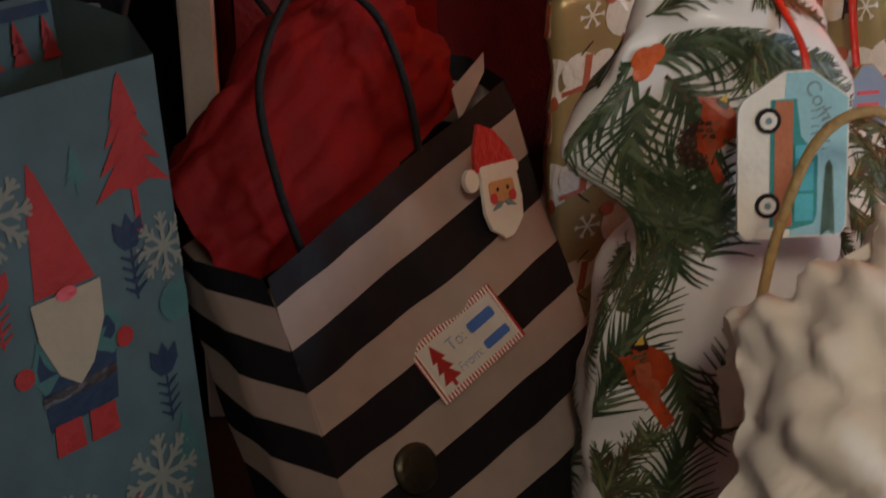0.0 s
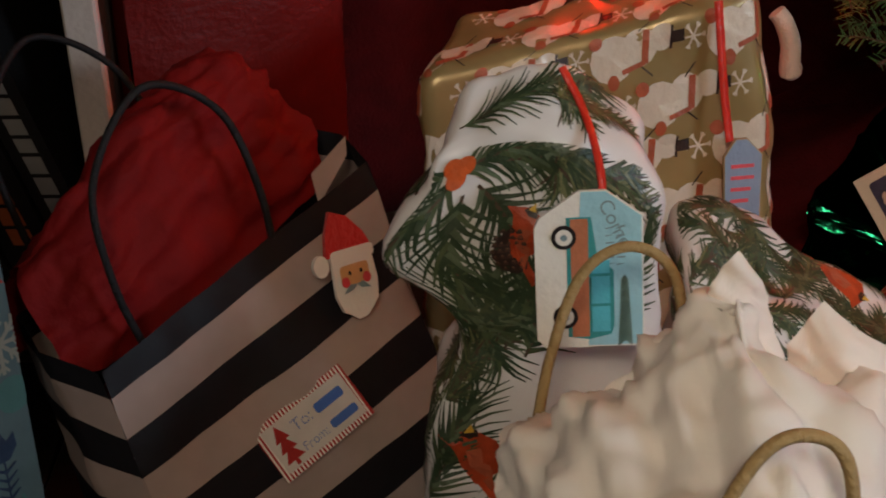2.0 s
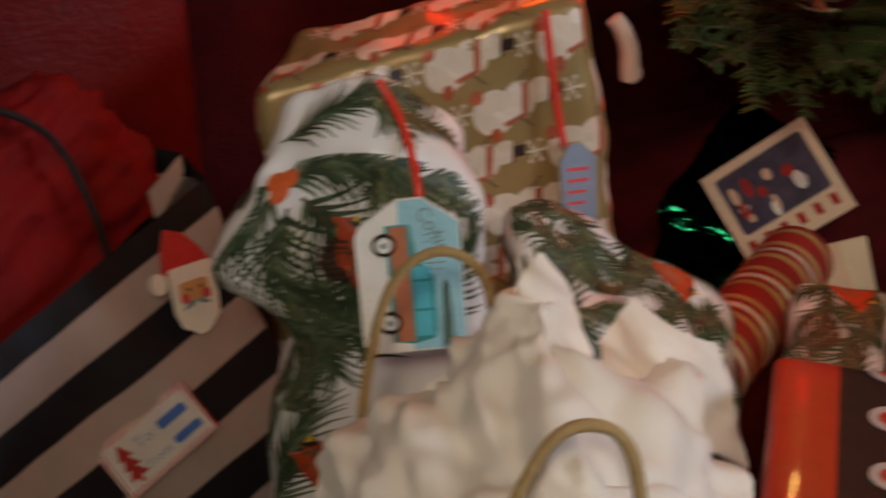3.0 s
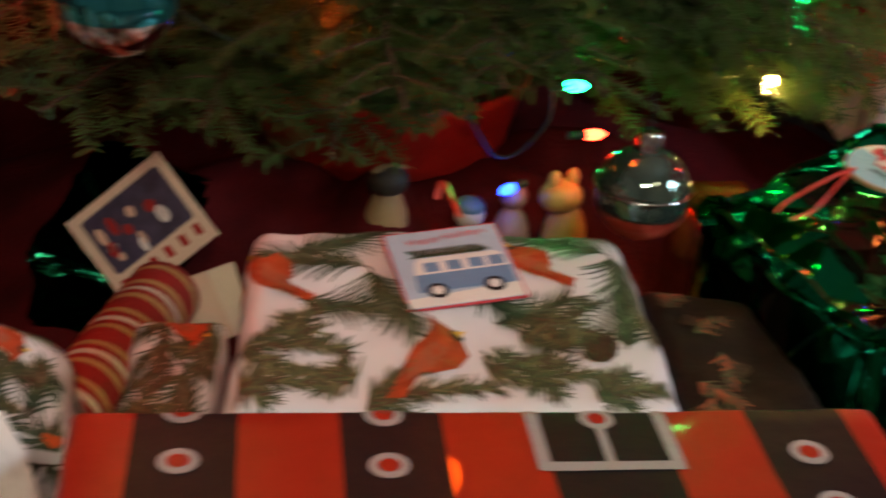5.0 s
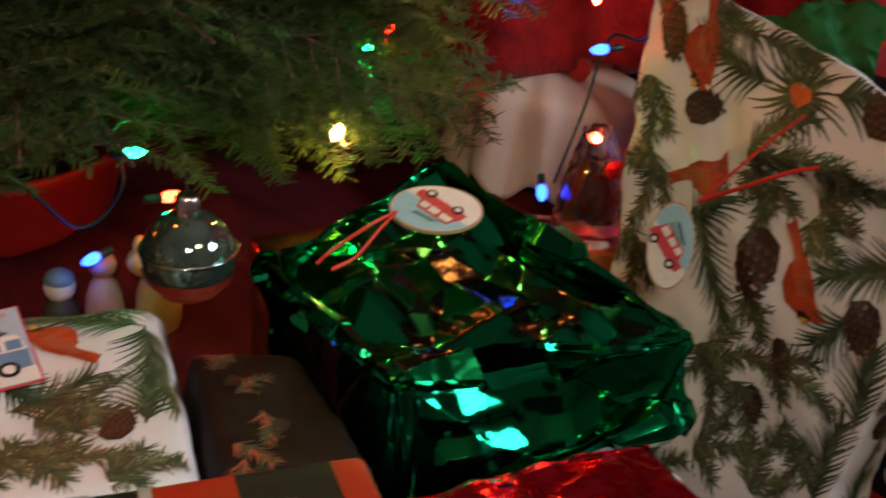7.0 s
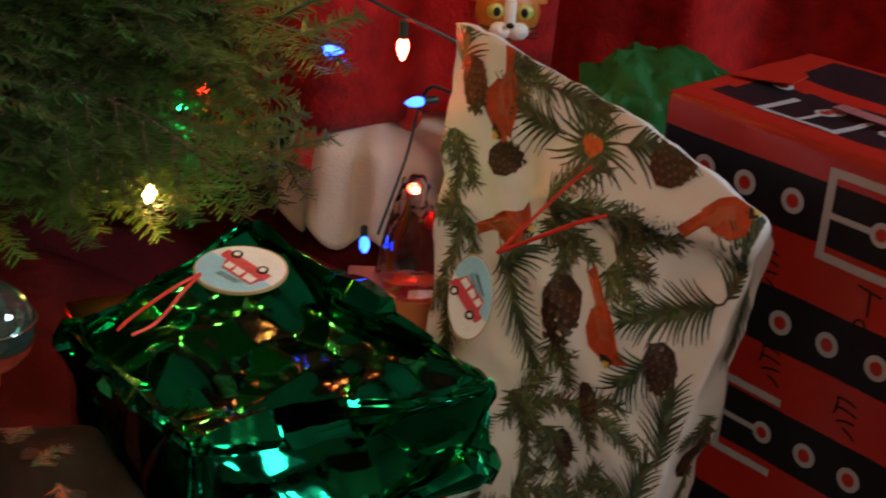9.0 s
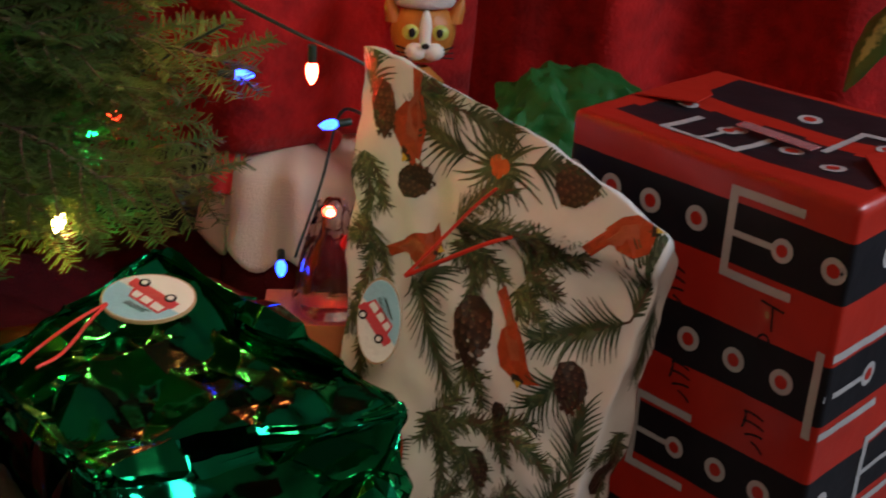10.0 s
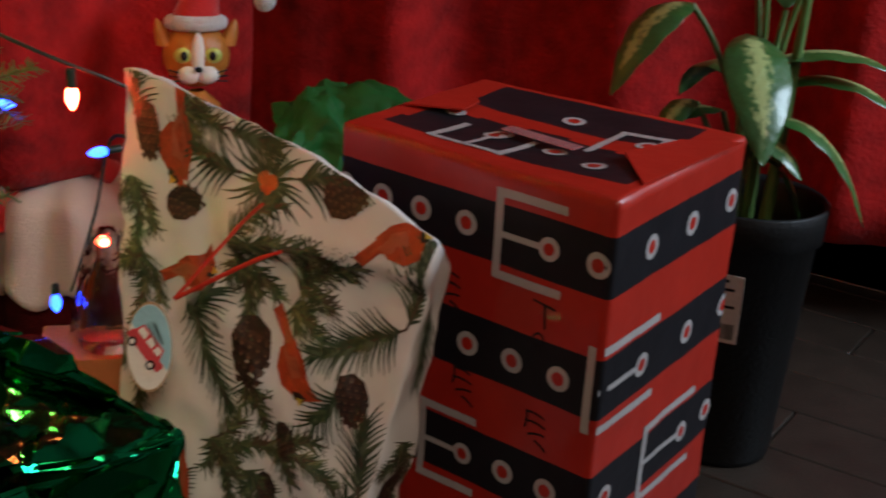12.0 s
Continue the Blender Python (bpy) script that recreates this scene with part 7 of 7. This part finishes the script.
def figurines():
    def stack(name, at, balls, label, category="figurine"):
        t = thing(name, (at[0], at[1], at[2]), label, category, "small figurines")
        for nm, dx, dz, r, sq, m in balls:
            part(nm, ball((at[0] + dx, at[1] - 0.002, at[2] + dz), r, None, sq, 16).make(nm, m), t)
    tan = mat("tan_resin", (0.3, 0.2, 0.1), 0.5, vary=0.3)
    dark = mat("dark_resin", (0.05, 0.04, 0.03), 0.5, vary=0.3)
    amber = mat("amber_resin", (0.5, 0.26, 0.07), 0.4, vary=0.3)
    rose = mat("rose_resin", (0.4, 0.2, 0.17), 0.5, vary=0.2)
    blue = mat("blue_grey_resin", (0.12, 0.18, 0.22), 0.4, vary=0.2)
    stack("owl_figurine", (0.961, 1.07, 0.1), [("body", 0, 0.05, 0.026, (1, 0.9, 1.9), tan), ("head", 0, 0.107, 0.021, (1.2, 1, 0.9), dark), ("brow", 0, 0.12, 0.012, (1.9, 0.8, 0.5), tan)], "small tan and brown bird figurine on the tree skirt")
    stack("round_figurine", (1.047, 1.03, 0.1), [("body", 0, 0.03, 0.022, (1, 1, 1.4), dark), ("head", 0, 0.07, 0.018, (1, 1, 1), CREAM_CLOTH), ("cap", 0, 0.079, 0.0175, (1, 1, 0.7), blue)], "small round figurine with a blue cap")
    stack("rose_figurine", (1.085, 1.0, 0.1), [("body", 0, 0.045, 0.022, (1, 1, 2), rose), ("head", 0, 0.1, 0.016, (1, 1, 1), rose)], "small rose-coloured figurine on the tree skirt")
    stack("amber_figurine", (1.131, 0.968, 0.1), [("body", 0.005, 0.05, 0.027, (1, 0.9, 1.9), amber), ("head", -0.005, 0.108, 0.022, (1.2, 1, 0.9), amber), ("ear", -0.016, 0.128, 0.008, (1, 0.8, 1.6), amber), ("ear", 0.008, 0.128, 0.008, (1, 0.8, 1.6), amber)], "small amber fox-shaped figurine")


figurines()


def felt_mitten():
    c = Vector((0.522, 1.08, 0.352))
    s = Shape()
    tube(curve([c + Vector((0.0, 0, -0.03)), c + Vector((-0.002, 0, -0.022)), c + Vector((-0.004, 0, 0.0)), c + Vector((-0.012, 0.002, 0.02)), c + Vector((-0.02, 0.004, 0.03))], 5), 0.0105, 14, s, 0.8)
    ball(c + Vector((0, 0, -0.026)), 0.0107, s, (1, 0.9, 1), 14)
    tagged(new("felt_ornament", s.make("felt", CREAM_CLOTH)), "cream felt ornament hanging from a fir bough", "ornament", "tree ornaments")


felt_mitten()


# ---- fairy lights ----
def bulb_mats():
    out = {}
    for nm, c, p in (("green", (0.004, 1.0, 0.14), 110), ("red", (1.0, 0.012, 0.004), 90), ("blue", (0.006, 0.035, 1.0), 24), ("warm", (1.0, 0.56, 0.14), 260), ("pink", (1.0, 0.03, 0.014), 170), ("orange", (1.0, 0.09, 0.004), 170)):
        out[nm] = mat(nm + "_bulb", (0.4 * c[0] + 0.1, 0.4 * c[1] + 0.1, 0.4 * c[2] + 0.1), 0.25, bump=0, emit=c, power=p)
    return out


BULBS = bulb_mats()


def light_string(name, line, bulbs, label):
    """A dark wire through the points, and bulbs of (place, way, colour)."""
    t = thing(name, line[0], label, "fairy lights", "fairy lights")
    part("wire", tube(curve(line, 6), 0.0022, 6).make("wire", WIRE), t)
    for p, d, col in bulbs:
        d = Vector(d).normalized()
        sock = part("socket", tube([Vector(p) - d * 0.028, Vector(p) - d * 0.008], 0.0048, 10).make("socket", WIRE), t)
        s = lathe([(0.0045, -0.009), (0.0062, -0.004), (0.0066, 0.002), (0.0052, 0.009), (0.0024, 0.014), (0.0004, 0.016)], p, 9, None, tuple(d))
        under(tagged(new("bulb", s.make("bulb", BULBS[col], False)), "lit " + col + " bulb"), sock)


light_string("fairy_lights", [(0.28, 1.09, 0.55), (0.4, 1.08, 0.55), (0.5, 1.03, 0.52), (0.62, 1.05, 0.51), (0.75, 0.97, 0.42), (0.95, 0.95, 0.36), (1.06, 1.0, 0.25), (1.1, 0.97, 0.3), (1.08, 0.93, 0.39), (1.2, 0.93, 0.36), (1.31, 0.9, 0.36), (1.35, 0.95, 0.41), (1.42, 0.96, 0.45), (1.5, 0.93, 0.5), (1.54, 0.88, 0.54)],
             [((1.08, 0.901, 0.368), (0.3, -0.6, 0.2), "green"), ((1.141, 0.943, 0.29), (0.9, -0.2, 0), "red"), ((1.066, 0.981, 0.219), (-0.8, -0.3, 0), "blue"),
              ((1.297, 0.856, 0.364), (-0.6, -0.5, -0.4), "warm"), ((1.391, 0.932, 0.419), (-0.4, -0.6, 0.3), "green"), ((1.43, 0.945, 0.435), (-0.6, -0.4, 0.3), "red"),
              ((1.548, 0.86, 0.483), (0.8, -0.4, -0.1), "blue"), ((0.5, 1.0, 0.53), (0, -0.6, 0.3), "red"), ((0.4, 1.05, 0.56), (0, -0.6, 0.3), "orange"), ((0.3, 1.06, 0.56), (0, -0.6, 0.3), "red"), ((0.62, 1.02, 0.52), (0, -0.6, 0.3), "pink"), ((0.86, 1.0, 0.47), (0, -0.6, -0.5), "orange"), ((0.97, 0.98, 0.5), (0.2, -0.6, 0.4), "warm")],
             "string of small coloured lights wound through fir boughs")
light_string("trailing_lights", [(1.46, 0.9, 0.62), (1.49, 0.82, 0.59), (1.525, 0.735, 0.56), (1.58, 0.7, 0.53), (1.62, 0.69, 0.5), (1.66, 0.76, 0.44), (1.68, 0.83, 0.42), (1.66, 0.84, 0.33), (1.6, 0.82, 0.25)],
             [((1.526, 0.715, 0.525), (0, 0, -1), "pink"), ((1.638, 0.803, 0.42), (-0.9, 0.2, 0), "blue"), ((1.47, 0.86, 0.61), (0.7, -0.3, 0.2), "warm"), ((1.56, 0.8, 0.255), (-0.5, -0.6, -0.3), "blue"), ((1.6, 0.76, 0.33), (-0.4, -0.7, 0.2), "pink")],
             "string of lights trailing from the tree to a gift")


def upper_lights():
    """The same string further up the tree, wound round it in a spiral."""
    line, bulbs = [], []
    cols = ("red", "orange", "green", "red", "warm", "pink", "orange")
    for k in range(120):
        f = k / 119
        a = -2.6 + 22 * f
        r = 0.52 * (1 - 0.8 * f)
        p = TRUNK + Vector((r * math.cos(a), r * math.sin(a), 0.66 + 0.95 * f + 0.02 * math.sin(5 * a)))
        line.append(tuple(p))
        if k % 3 == 1:
            bulbs.append((tuple(p + Vector((0.02 * math.cos(a), 0.02 * math.sin(a), 0.012))), (math.cos(a), math.sin(a), 0.4), cols[(k // 3) % 7]))
    light_string("tree_lights", line, bulbs, "string of coloured lights wound round the upper tree")


upper_lights()


# ---- floor boards ----
def boards():
    rng = random.Random(30)
    me = slab_mesh("board", -0.6, -0.0625, -0.02, 0.6, 0.0625, 0.0, FLOOR)
    for k in range(35):
        x = -1.33 + 0.1275 * k
        if x > 2.9:
            continue
        y = -2.5 + (k % 3) * 0.25
        if k % 3:
            ob = new("plank", me)
            ob.parent = floor
            ob.rotation_euler = (0, 0, math.pi / 2)
            ob.scale = ((y + 2.497) / 1.2, 1, 1)
            ob.location = (x + 0.06, (y - 2.503) / 2, 0)
        while y < 0.95:
            ob = new("plank", me)
            ob.parent = floor
            ob.rotation_euler = (0, 0, math.pi / 2)
            ob.location = (x + 0.06, y + 0.6, 0)
            y += 1.203


boards()
